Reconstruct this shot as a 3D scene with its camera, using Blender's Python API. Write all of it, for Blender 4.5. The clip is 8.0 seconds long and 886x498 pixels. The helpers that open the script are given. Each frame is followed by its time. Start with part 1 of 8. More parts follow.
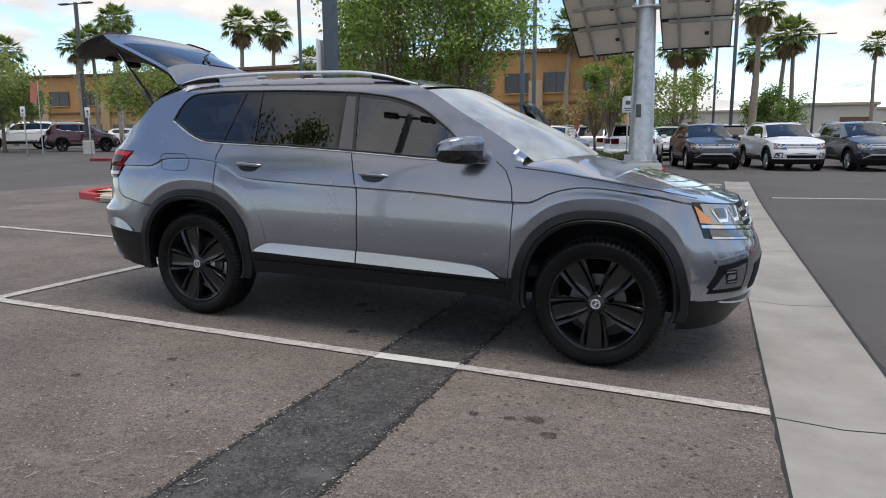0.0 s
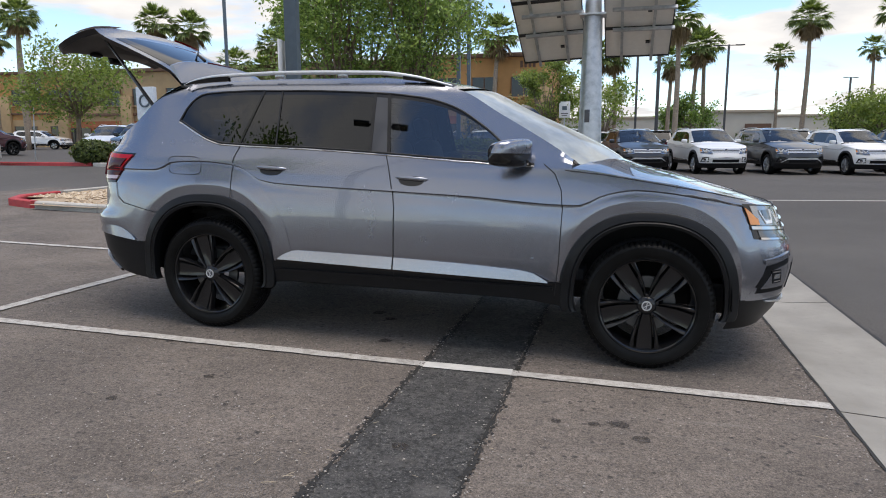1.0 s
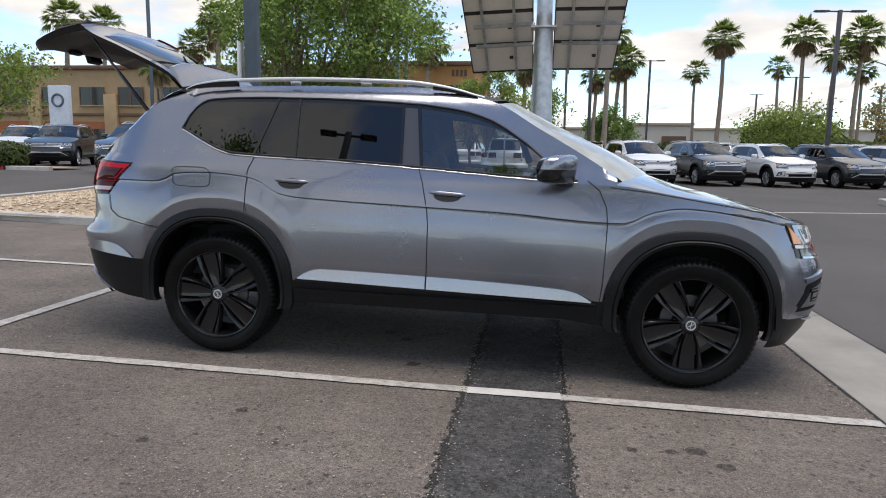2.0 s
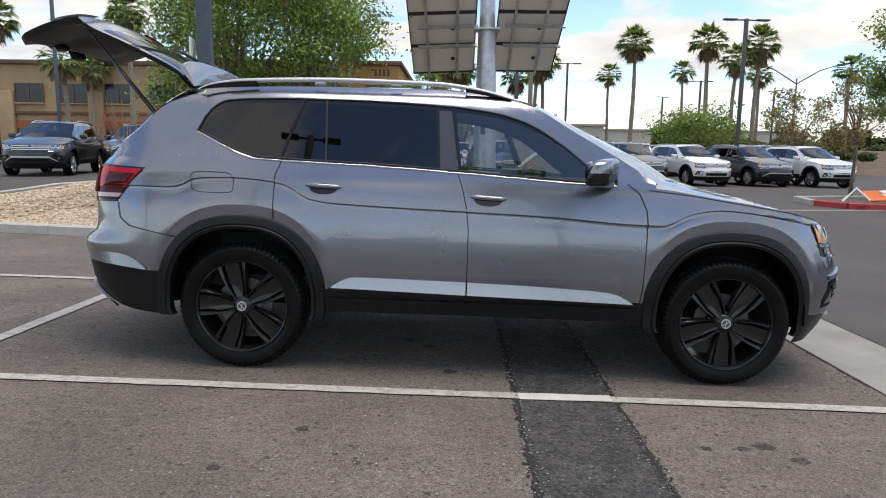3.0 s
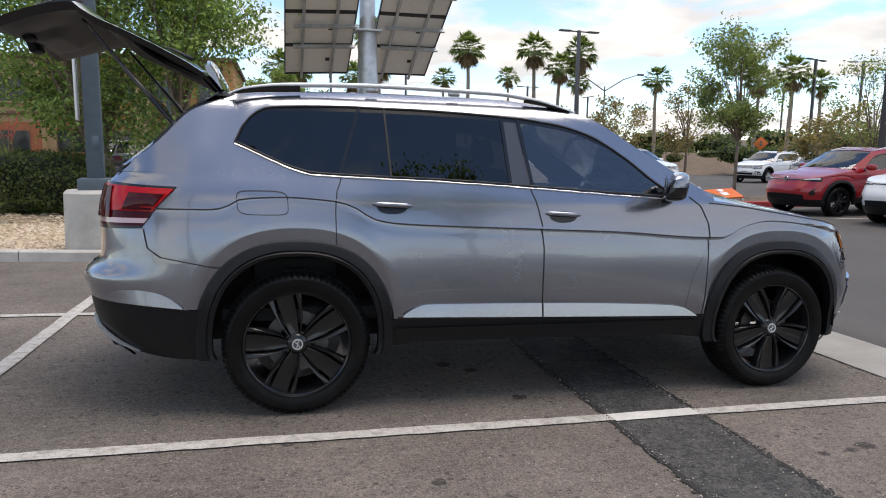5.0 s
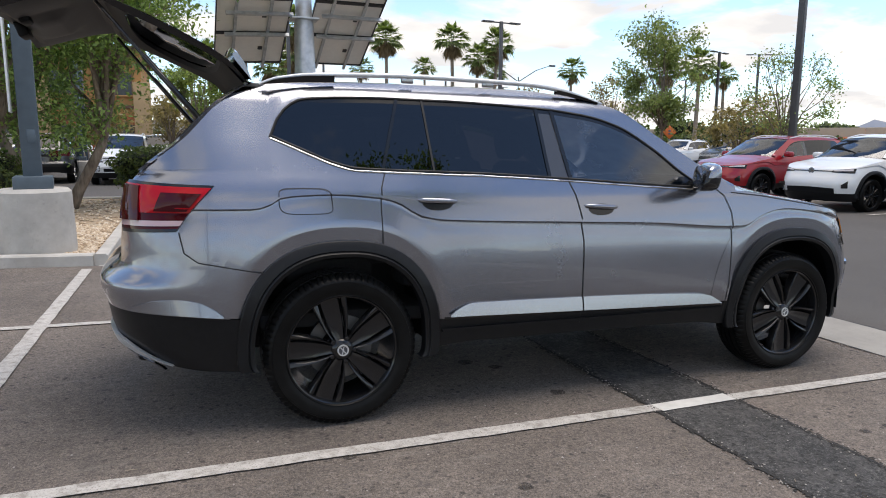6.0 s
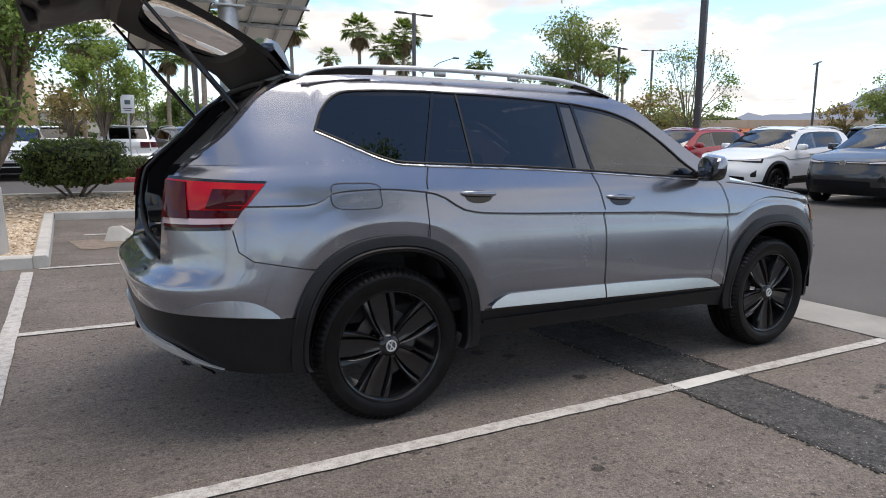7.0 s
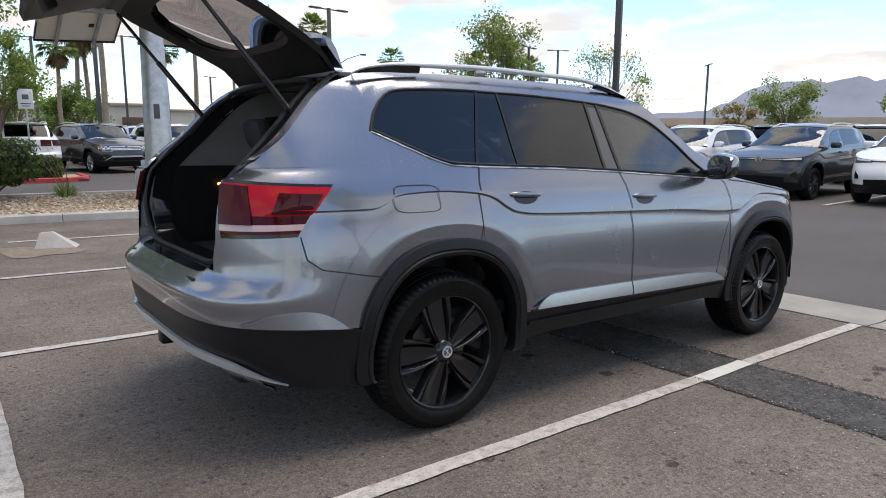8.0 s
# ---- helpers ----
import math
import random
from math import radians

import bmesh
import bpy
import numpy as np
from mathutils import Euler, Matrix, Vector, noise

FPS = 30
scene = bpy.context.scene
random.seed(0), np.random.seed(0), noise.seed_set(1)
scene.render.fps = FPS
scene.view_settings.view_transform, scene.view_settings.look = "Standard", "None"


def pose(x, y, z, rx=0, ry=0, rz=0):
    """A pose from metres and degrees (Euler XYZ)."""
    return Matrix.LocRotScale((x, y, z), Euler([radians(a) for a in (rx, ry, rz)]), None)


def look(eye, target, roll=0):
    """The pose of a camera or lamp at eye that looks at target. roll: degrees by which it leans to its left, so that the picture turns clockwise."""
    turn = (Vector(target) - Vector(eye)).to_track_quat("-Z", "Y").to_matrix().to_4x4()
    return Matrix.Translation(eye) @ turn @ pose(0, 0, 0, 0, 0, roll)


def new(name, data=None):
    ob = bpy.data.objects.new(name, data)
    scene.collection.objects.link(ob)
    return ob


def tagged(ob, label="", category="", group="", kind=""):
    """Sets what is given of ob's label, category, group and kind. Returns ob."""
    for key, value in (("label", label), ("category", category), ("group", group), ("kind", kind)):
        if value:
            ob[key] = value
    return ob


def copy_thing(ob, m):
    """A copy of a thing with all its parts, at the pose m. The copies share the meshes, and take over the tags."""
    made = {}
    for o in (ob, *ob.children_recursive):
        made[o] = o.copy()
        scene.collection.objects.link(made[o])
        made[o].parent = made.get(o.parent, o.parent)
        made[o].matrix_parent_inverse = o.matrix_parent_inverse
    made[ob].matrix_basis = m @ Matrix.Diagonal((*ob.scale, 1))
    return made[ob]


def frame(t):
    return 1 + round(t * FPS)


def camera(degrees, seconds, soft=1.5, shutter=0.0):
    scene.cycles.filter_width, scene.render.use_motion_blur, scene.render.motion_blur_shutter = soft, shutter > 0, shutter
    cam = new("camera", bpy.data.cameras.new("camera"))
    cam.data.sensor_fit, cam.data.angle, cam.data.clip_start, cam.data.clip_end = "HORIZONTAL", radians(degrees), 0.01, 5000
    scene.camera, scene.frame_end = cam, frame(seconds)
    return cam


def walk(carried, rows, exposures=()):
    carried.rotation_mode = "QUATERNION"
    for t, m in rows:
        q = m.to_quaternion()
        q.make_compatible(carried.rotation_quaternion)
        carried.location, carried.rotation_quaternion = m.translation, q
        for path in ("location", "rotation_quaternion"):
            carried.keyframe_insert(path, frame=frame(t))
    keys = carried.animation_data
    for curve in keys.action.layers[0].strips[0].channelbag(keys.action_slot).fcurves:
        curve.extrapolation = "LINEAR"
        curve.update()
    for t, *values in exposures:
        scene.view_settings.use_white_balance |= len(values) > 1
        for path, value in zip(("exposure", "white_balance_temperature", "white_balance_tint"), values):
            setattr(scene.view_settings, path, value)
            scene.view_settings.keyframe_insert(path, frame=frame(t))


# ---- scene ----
# ------------------------------------------------------------------ camera
# GRADE: the lot falls gently to the concrete gutter; the parked car and the stall stand on that grade.
GRADE = pose(0, 0, 0, -0.45, 1.05, 0)
cam = camera(66.7, 8.0, 1.0)
PATH = [
    (0.0, (3.56, -4.926, 1.35), (2.838, -3.091, 1.02), 0.8),
    (0.5, (3.172, -5.008, 1.332), (2.546, -3.136, 1.01), 0.4),
    (1.0, (2.794, -5.076, 1.327), (2.292, -3.166, 1.013), 1.0),
    (1.5, (2.422, -5.042, 1.341), (2.032, -3.104, 1.043), 1.6),
    (3.0, (1.297, -5.004, 1.349), (1.266, -3.024, 1.069), 1.9),
    (3.5, (0.891, -4.976, 1.346), (0.997, -2.998, 1.074), 1.6),
    (4.0, (0.542, -4.896, 1.343), (0.78, -2.927, 1.085), 1.6),
    (4.5, (0.217, -4.736, 1.371), (0.574, -2.785, 1.116), 1.7),
    (6.0, (-0.725, -4.23, 1.379), (-0.015, -2.382, 1.097), 1.1),
    (6.5, (-1.07, -4.094, 1.375), (-0.231, -2.302, 1.084), 0.6),
    (7.0, (-1.386, -3.948, 1.375), (-0.42, -2.223, 1.074), 0.9),
    (7.5, (-1.649, -3.693, 1.386), (-0.566, -2.039, 1.084), 1.2),
    (8.0, (-1.957, -3.483, 1.38), (-0.761, -1.909, 1.075), 0.8),
]
walk(cam, [(t, GRADE @ look(eye, target, roll)) for t, eye, target, roll in PATH], [(0.0, 1.02, 7050, 12.5), (4.0, 1.1, 7180, 13), (8.0, 1.15, 7130, 13)])

# ------------------------------------------------------------------ sky and sun
SUN_UP, SUN_TURN = 80.0, 100.0          # elevation, and compass turn of the sun behind thin cloud
world = bpy.data.worlds.new("sky")
scene.world = world
world.use_nodes = True
wn, wl = world.node_tree.nodes, world.node_tree.links
wn.clear()


def wnode(kind, **kw):
    n = wn.new(kind)
    for k, v in kw.items():
        n.inputs[k.replace("_", " ")].default_value = v
    return n


sky = wn.new("ShaderNodeTexSky")
sky.sky_type, sky.sun_disc = "NISHITA", False
sky.sun_elevation, sky.sun_rotation = radians(SUN_UP), radians(SUN_TURN)
sky.air_density, sky.dust_density, sky.ozone_density = 0.8, 0.1, 2.0
coord = wn.new("ShaderNodeTexCoord")
sep = wn.new("ShaderNodeSeparateXYZ")
wl.new(coord.outputs["Generated"], sep.inputs[0])
# clouds lie on a flat layer: divide the way by its height
lift = wn.new("ShaderNodeMath"); lift.operation = "MAXIMUM"; lift.inputs[1].default_value = 0.0
wl.new(sep.outputs["Z"], lift.inputs[0])
lift2 = wn.new("ShaderNodeMath"); lift2.operation = "ADD"; lift2.inputs[1].default_value = 0.16
wl.new(lift.outputs[0], lift2.inputs[0])
comb = wn.new("ShaderNodeCombineXYZ")
for axis in "XY":
    d = wn.new("ShaderNodeMath"); d.operation = "DIVIDE"
    wl.new(sep.outputs[axis], d.inputs[0]); wl.new(lift2.outputs[0], d.inputs[1])
    wl.new(d.outputs[0], comb.inputs[axis])
cloud = wnode("ShaderNodeTexNoise", Scale=1.1, Detail=9.0, Roughness=0.56, Distortion=0.35)
drift = wnode("ShaderNodeMapping", Location=(3.7, 1.9, 0.0))
wl.new(comb.outputs[0], drift.inputs["Vector"])
wl.new(drift.outputs[0], cloud.inputs["Vector"])
cover = wn.new("ShaderNodeValToRGB")
cover.color_ramp.elements[0].position, cover.color_ramp.elements[1].position = 0.475, 0.555
wl.new(cloud.outputs["Fac"], cover.inputs[0])
shade_n = wnode("ShaderNodeTexNoise", Scale=2.3, Detail=6.0, Roughness=0.5)
wl.new(drift.outputs[0], shade_n.inputs["Vector"])
tone = wn.new("ShaderNodeValToRGB")
tone.color_ramp.elements[0].position, tone.color_ramp.elements[1].position = 0.38, 0.6
tone.color_ramp.elements[0].color = (3.8, 4.0, 4.3, 1)
tone.color_ramp.elements[1].color = (5.0, 5.1, 5.2, 1)
wl.new(shade_n.outputs["Fac"], tone.inputs[0])
mixc = wn.new("ShaderNodeMix"); mixc.data_type = "RGBA"
skyup = wn.new("ShaderNodeMix"); skyup.data_type, skyup.blend_type = "RGBA", "MULTIPLY"
skyup.inputs["Factor"].default_value = 1.0
skyup.inputs["B"].default_value = (1.2, 1.28, 1.3, 1)
wl.new(sky.outputs[0], skyup.inputs["A"])
wl.new(cover.outputs["Color"], mixc.inputs["Factor"])
wl.new(skyup.outputs["Result"], mixc.inputs["A"])
wl.new(tone.outputs["Color"], mixc.inputs["B"])
bg = wnode("ShaderNodeBackground", Strength=0.1)
wl.new(mixc.outputs["Result"], bg.inputs["Color"])
wout = wn.new("ShaderNodeOutputWorld")
wl.new(bg.outputs[0], wout.inputs[0])

sun = new("sun", bpy.data.lights.new("sun", "SUN"))
sun.data.energy, sun.data.angle, sun.data.color = 1.3, radians(46), (1.0, 0.95, 0.88)
sun.matrix_world = look(Vector((0, 0, 0)), -Vector((math.sin(radians(SUN_TURN)) * math.cos(radians(SUN_UP)), math.cos(radians(SUN_TURN)) * math.cos(radians(SUN_UP)), math.sin(radians(SUN_UP)))))


# ------------------------------------------------------------------ materials
class Mat:
    """A small writer of node materials."""

    def __init__(self, name, color=(0.5, 0.5, 0.5), rough=0.5, metal=0.0, **kw):
        self.m = bpy.data.materials.new(name)
        self.m.use_nodes = True
        self.n, self.l = self.m.node_tree.nodes, self.m.node_tree.links
        self.b = self.n["Principled BSDF"]
        self.set(Base_Color=(*color, 1), Roughness=rough, Metallic=metal, **kw)
        self.tc = self.n.new("ShaderNodeTexCoord")

    def set(self, **kw):
        for k, v in kw.items():
            self.b.inputs[k.replace("_", " ")].default_value = v
        return self

    def noise(self, scale, detail=4.0, rough=0.55, stretch=None, space="Object"):
        t = self.n.new("ShaderNodeTexNoise")
        t.inputs["Scale"].default_value, t.inputs["Detail"].default_value, t.inputs["Roughness"].default_value = scale, detail, rough
        src = self.tc.outputs[space]
        if stretch:
            mp = self.n.new("ShaderNodeMapping")
            mp.inputs["Scale"].default_value = stretch
            self.l.new(src, mp.inputs[0])
            src = mp.outputs[0]
        self.l.new(src, t.inputs["Vector"])
        return t.outputs["Fac"]

    def voronoi(self, scale, feature="F1"):
        t = self.n.new("ShaderNodeTexVoronoi")
        t.feature = feature
        t.inputs["Scale"].default_value = scale
        self.l.new(self.tc.outputs["Object"], t.inputs["Vector"])
        return t.outputs

    def ramp(self, fac, *stops):
        r = self.n.new("ShaderNodeValToRGB")
        els = r.color_ramp.elements
        while len(els) < len(stops):
            els.new(0.5)
        for e, (p, c) in zip(els, stops):
            e.position, e.color = p, (*c, 1) if len(c) == 3 else c
        self.l.new(fac, r.inputs[0])
        return r.outputs[0]

    def mix(self, fac, a, b, kind="MIX"):
        x = self.n.new("ShaderNodeMix")
        x.data_type, x.blend_type = "RGBA", kind
        for sock, v in (("Factor", fac), ("A", a), ("B", b)):
            if isinstance(v, (int, float)):
                x.inputs[sock].default_value = v
            elif isinstance(v, tuple):
                x.inputs[sock].default_value = (*v, 1)
            else:
                self.l.new(v, x.inputs[sock])
        return x.outputs["Result"]

    def link(self, sock, out):
        self.l.new(out, self.b.inputs[sock])
        return self

    def bump(self, height, strength=0.3, dist=0.005):
        b = self.n.new("ShaderNodeBump")
        b.inputs["Strength"].default_value, b.inputs["Distance"].default_value = strength, dist
        self.l.new(height, b.inputs["Height"])
        self.l.new(b.outputs[0], self.b.inputs["Normal"])
        return self

    def rand(self):
        o = self.n.new("ShaderNodeObjectInfo")
        return o.outputs["Random"]

    def island(self):
        g = self.n.new("ShaderNodeNewGeometry")
        return g.outputs["Random Per Island"]


def grey(v):
    return (v, v, v)


def simple(name, color, rough=0.5, metal=0.0, vary=0.15, scale=8.0, **kw):
    """A plain surface with a little mottling at two scales."""
    m = Mat(name, color, rough, metal, **kw)
    lo = tuple(c * (1 - vary) for c in color)
    hi = tuple(min(1, c * (1 + vary)) for c in color)
    m.link("Base Color", m.mix(m.noise(scale * 9, 3), m.ramp(m.noise(scale), (0.35, lo), (0.65, hi)), color, "MIX"))
    return m.m


# asphalt: warm grey-brown, sun-bleached, with fine stone and old stains
asphalt = Mat("asphalt", grey(0.1), 0.9)
a = asphalt
fine = a.voronoi(190)
base = a.ramp(a.noise(0.55, 6, 0.6), (0.3, (0.132, 0.111, 0.096)), (0.7, (0.182, 0.154, 0.132)))
base = a.mix(a.ramp(fine["Color"], (0.1, grey(0.0)), (0.9, grey(1.0))), a.mix(1.0, base, grey(0.6), "MULTIPLY"), a.mix(1.0, base, grey(1.32), "MULTIPLY"))
base = a.mix(a.ramp(a.noise(26, 7, 0.75), (0.35, grey(0)), (0.65, grey(1))), a.mix(1.0, base, grey(0.76), "MULTIPLY"), a.mix(1.0, base, grey(1.2), "MULTIPLY"))
blotch = a.ramp(a.noise(11, 5, 0.7), (0.62, grey(0)), (0.7, grey(0.55)))
base = a.mix(blotch, base, (0.055, 0.05, 0.046))
wide = a.ramp(a.noise(1.1, 4, 0.5), (0.35, grey(0)), (0.65, grey(1)))
base = a.mix(wide, a.mix(1.0, base, grey(0.84), "MULTIPLY"), a.mix(1.0, base, grey(1.1), "MULTIPLY"))
pit = a.voronoi(15)
pits = a.mix(1.0, a.ramp(pit["Distance"], (0.15, grey(1)), (0.24, grey(0))), a.ramp(a.noise(5.0, 4, 0.6), (0.46, grey(0)), (0.54, grey(0.9))), "MULTIPLY")
base = a.mix(pits, base, (0.045, 0.04, 0.037))
pock = a.voronoi(46)
pocks = a.mix(1.0, a.ramp(pock["Distance"], (0.2, grey(1)), (0.34, grey(0))), a.ramp(a.noise(19, 4, 0.7), (0.5, grey(0)), (0.56, grey(0.85))), "MULTIPLY")
base = a.mix(pocks, base, (0.04, 0.036, 0.033))
chip = a.ramp(a.noise(70, 4, 0.75), (0.38, grey(0)), (0.62, grey(1)))
base = a.mix(chip, a.mix(1.0, base, grey(0.7), "MULTIPLY"), a.mix(1.0, base, grey(1.27), "MULTIPLY"))
speck = a.ramp(a.noise(210, 2), (0.65, grey(0)), (0.71, grey(0.6)))
base = a.mix(speck, base, (0.36, 0.33, 0.3))
stain = a.ramp(a.noise(2.3, 7, 0.7), (0.54, grey(0)), (0.72, grey(0.5)))
base = a.mix(stain, base, (0.07, 0.063, 0.058))
scuff = a.ramp(a.noise(4.0, 9, 0.78, (0.4, 2.4, 1)), (0.55, grey(0)), (0.72, grey(0.45)))
base = a.mix(scuff, base, (0.27, 0.25, 0.23))
a.link("Base Color", base).bump(fine["Distance"], 0.5, 0.006)
asphalt = a.m

lane = Mat("lane asphalt", grey(0.08), 0.85)
fine = lane.voronoi(150)
base = lane.ramp(lane.noise(0.35, 6, 0.6), (0.3, (0.063, 0.058, 0.054)), (0.7, (0.094, 0.087, 0.081)))
base = lane.mix(lane.ramp(fine["Color"], (0.1, grey(0)), (0.9, grey(1))), lane.mix(1.0, base, grey(0.75), "MULTIPLY"), lane.mix(1.0, base, grey(1.2), "MULTIPLY"))
lane.link("Base Color", base).bump(fine["Distance"], 0.4, 0.005)
lane = lane.m

patch_mat = Mat("patch asphalt", grey(0.05), 0.85)
fine = patch_mat.voronoi(120)
base = patch_mat.ramp(patch_mat.noise(2.2, 6, 0.6), (0.3, grey(0.045)), (0.7, (0.09, 0.087, 0.083)))
base = patch_mat.mix(patch_mat.ramp(patch_mat.noise(120, 3, 0.7), (0.53, grey(0)), (0.64, grey(0.85))), base, (0.2, 0.19, 0.18))
base = patch_mat.mix(patch_mat.ramp(patch_mat.noise(9, 6, 0.7), (0.45, grey(0)), (0.62, grey(0.6))), base, grey(0.022))
clump = patch_mat.noise(44, 5, 0.72)
base = patch_mat.mix(patch_mat.ramp(clump, (0.4, grey(0.9)), (0.5, grey(0))), base, grey(0.016))
base = patch_mat.mix(patch_mat.ramp(clump, (0.6, grey(0)), (0.67, grey(0.7))), base, (0.21, 0.205, 0.195))
base = patch_mat.mix(patch_mat.ramp(patch_mat.noise(5, 8, 0.75), (0.52, grey(0)), (0.66, grey(0.6))), base, (0.14, 0.132, 0.125))
patch_mat.link("Base Color", base).bump(clump, 0.9, 0.02)
patch_mat = patch_mat.m

tar = simple("tar joint", (0.018, 0.017, 0.016), 0.7)
paint_line = Mat("worn line paint", grey(0.62), 0.75)
base = paint_line.ramp(paint_line.noise(18, 8, 0.7), (0.36, (0.28, 0.26, 0.235)), (0.5, (0.45, 0.43, 0.40)), (0.7, (0.55, 0.53, 0.5)))
base = paint_line.mix(paint_line.ramp(paint_line.noise(120, 3, 0.7), (0.36, grey(1)), (0.44, grey(0))), base, (0.22, 0.2, 0.18))
paint_line.link("Base Color", base).bump(paint_line.noise(200, 2), 0.3, 0.003)
paint_line = paint_line.m

concrete = Mat("weathered concrete", grey(0.35), 0.85)
base = concrete.ramp(concrete.noise(1.3, 7, 0.62), (0.3, (0.2, 0.19, 0.17)), (0.7, (0.33, 0.315, 0.285)))
base = concrete.mix(concrete.ramp(concrete.noise(14, 6, 0.65), (0.58, grey(0)), (0.72, grey(0.35))), base, (0.2, 0.19, 0.17))
base = concrete.mix(concrete.ramp(concrete.noise(220, 2), (0.62, grey(0)), (0.7, grey(0.3))), base, (0.16, 0.15, 0.14))
concrete.link("Base Color", base).bump(concrete.noise(90, 4), 0.25, 0.004)
concrete = concrete.m
kerb_concrete = Mat("pale kerb concrete", grey(0.45), 0.85)
base = kerb_concrete.ramp(kerb_concrete.noise(2.5, 7, 0.65), (0.3, (0.38, 0.36, 0.33)), (0.7, (0.55, 0.53, 0.49)))
base = kerb_concrete.mix(kerb_concrete.ramp(kerb_concrete.noise(16, 6, 0.65), (0.6, grey(0)), (0.74, grey(0.4))), base, (0.25, 0.235, 0.21))
kerb_concrete.link("Base Color", base).bump(kerb_concrete.noise(90, 4), 0.25, 0.004)
kerb_concrete = kerb_concrete.m
red_kerb = simple("red kerb paint", (0.42, 0.045, 0.05), 0.7, vary=0.25)
gravel_base = simple("gravel bed", (0.38, 0.29, 0.2), 0.95, vary=0.3, scale=20)
stone = Mat("tan gravel stone", (0.45, 0.36, 0.26), 0.9)
stone.link("Base Color", stone.ramp(stone.island(), (0.0, (0.3, 0.22, 0.15)), (0.5, (0.5, 0.39, 0.27)), (1.0, (0.66, 0.56, 0.44))))
stone = stone.m
sand = simple("desert gravel slope", (0.14, 0.1, 0.068), 0.95, vary=0.35, scale=2)


def car_paint(name, color, metal=0.6, rough=0.32, flake=0.05):
    m = Mat(name, color, rough, metal)
    m.set(Coat_Weight=1.0, Coat_Roughness=0.03, Coat_IOR=1.5)
    m.link("Base Color", m.mix(m.ramp(m.noise(1.7, 3), (0.3, grey(0)), (0.7, grey(flake))), color, tuple(min(1, c * 1.8 + 0.03) for c in color)))
    dust = m.ramp(m.noise(3.0, 6, 0.65), (0.35, grey(rough - 0.02)), (0.7, grey(rough + 0.03)))
    m.link("Roughness", dust)
    return m.m


grey_paint = car_paint("platinum grey metallic paint", (0.242, 0.255, 0.293), 0.88, 0.25)
white_paint = car_paint("white car paint", (0.78, 0.78, 0.77), 0.0, 0.4, 0.0)
dark_paint = car_paint("dark slate paint", (0.024, 0.026, 0.029), 0.45, 0.35)
black_paint = car_paint("black car paint", (0.008, 0.009, 0.01), 0.2, 0.3, 0.1)
red_paint = car_paint("red car paint", (0.33, 0.004, 0.011), 0.25, 0.3, 0.0)
maroon_paint = car_paint("maroon car paint", (0.06, 0.008, 0.014), 0.3, 0.35)
cladding_mat = simple("black plastic cladding", (0.0075, 0.008, 0.0092), 0.42, vary=0.25, scale=30, Specular_IOR_Level=0.27)
pillar_film = simple("dark grey pillar film", (0.05, 0.05, 0.054), 0.25, vary=0.05, Coat_Weight=0.7, Coat_Roughness=0.04)
gloss_black = simple("gloss black trim", (0.012, 0.012, 0.013), 0.12)
rubber = Mat("tyre rubber", grey(0.006), 0.36, Specular_IOR_Level=0.13)
rubber.link("Base Color", rubber.ramp(rubber.noise(12, 5), (0.3, grey(0.0045)), (0.7, grey(0.0095)))).bump(rubber.noise(160, 2), 0.2, 0.002)
rubber = rubber.m
seal_mat = simple("rubber seal", (0.01, 0.01, 0.011), 0.6)
chrome = Mat("chrome", grey(0.62), 0.1, 1.0).m
silver_trim = Mat("brushed silver trim", (0.4, 0.405, 0.42), 0.24, 1.0).m
steel_disc = Mat("brake disc steel", grey(0.14), 0.45, 1.0).m
interior = simple("black interior plastic", (0.0055, 0.0057, 0.0062), 0.6, vary=0.2, scale=20, Specular_IOR_Level=0.25)
gate_trim = simple("dark grey tailgate trim", (0.024, 0.0235, 0.023), 0.5, vary=0.2, scale=30, Specular_IOR_Level=0.35)
carpet = simple("black cargo carpet", (0.02, 0.02, 0.021), 0.95, vary=0.3, scale=120)
headliner = simple("grey headliner cloth", (0.17, 0.17, 0.168), 0.9)


def glass_mat(name, tint, gloss_ior=1.5):
    """Thin dark glass: lets a tinted part of the light through, mirrors by angle."""
    m = bpy.data.materials.new(name)
    m.use_nodes = True
    n, l = m.node_tree.nodes, m.node_tree.links
    n.clear()
    tr = n.new("ShaderNodeBsdfTransparent"); tr.inputs[0].default_value = (*tint, 1)
    gl = n.new("ShaderNodeBsdfGlossy"); gl.inputs["Roughness"].default_value = 0.01
    gl.inputs["Color"].default_value = (0.95, 0.97, 1.0, 1)
    fr = n.new("ShaderNodeFresnel"); fr.inputs["IOR"].default_value = gloss_ior
    mx = n.new("ShaderNodeMixShader")
    l.new(fr.outputs[0], mx.inputs[0]); l.new(tr.outputs[0], mx.inputs[1]); l.new(gl.outputs[0], mx.inputs[2])
    out = n.new("ShaderNodeOutputMaterial")
    l.new(mx.outputs[0], out.inputs[0])
    return m


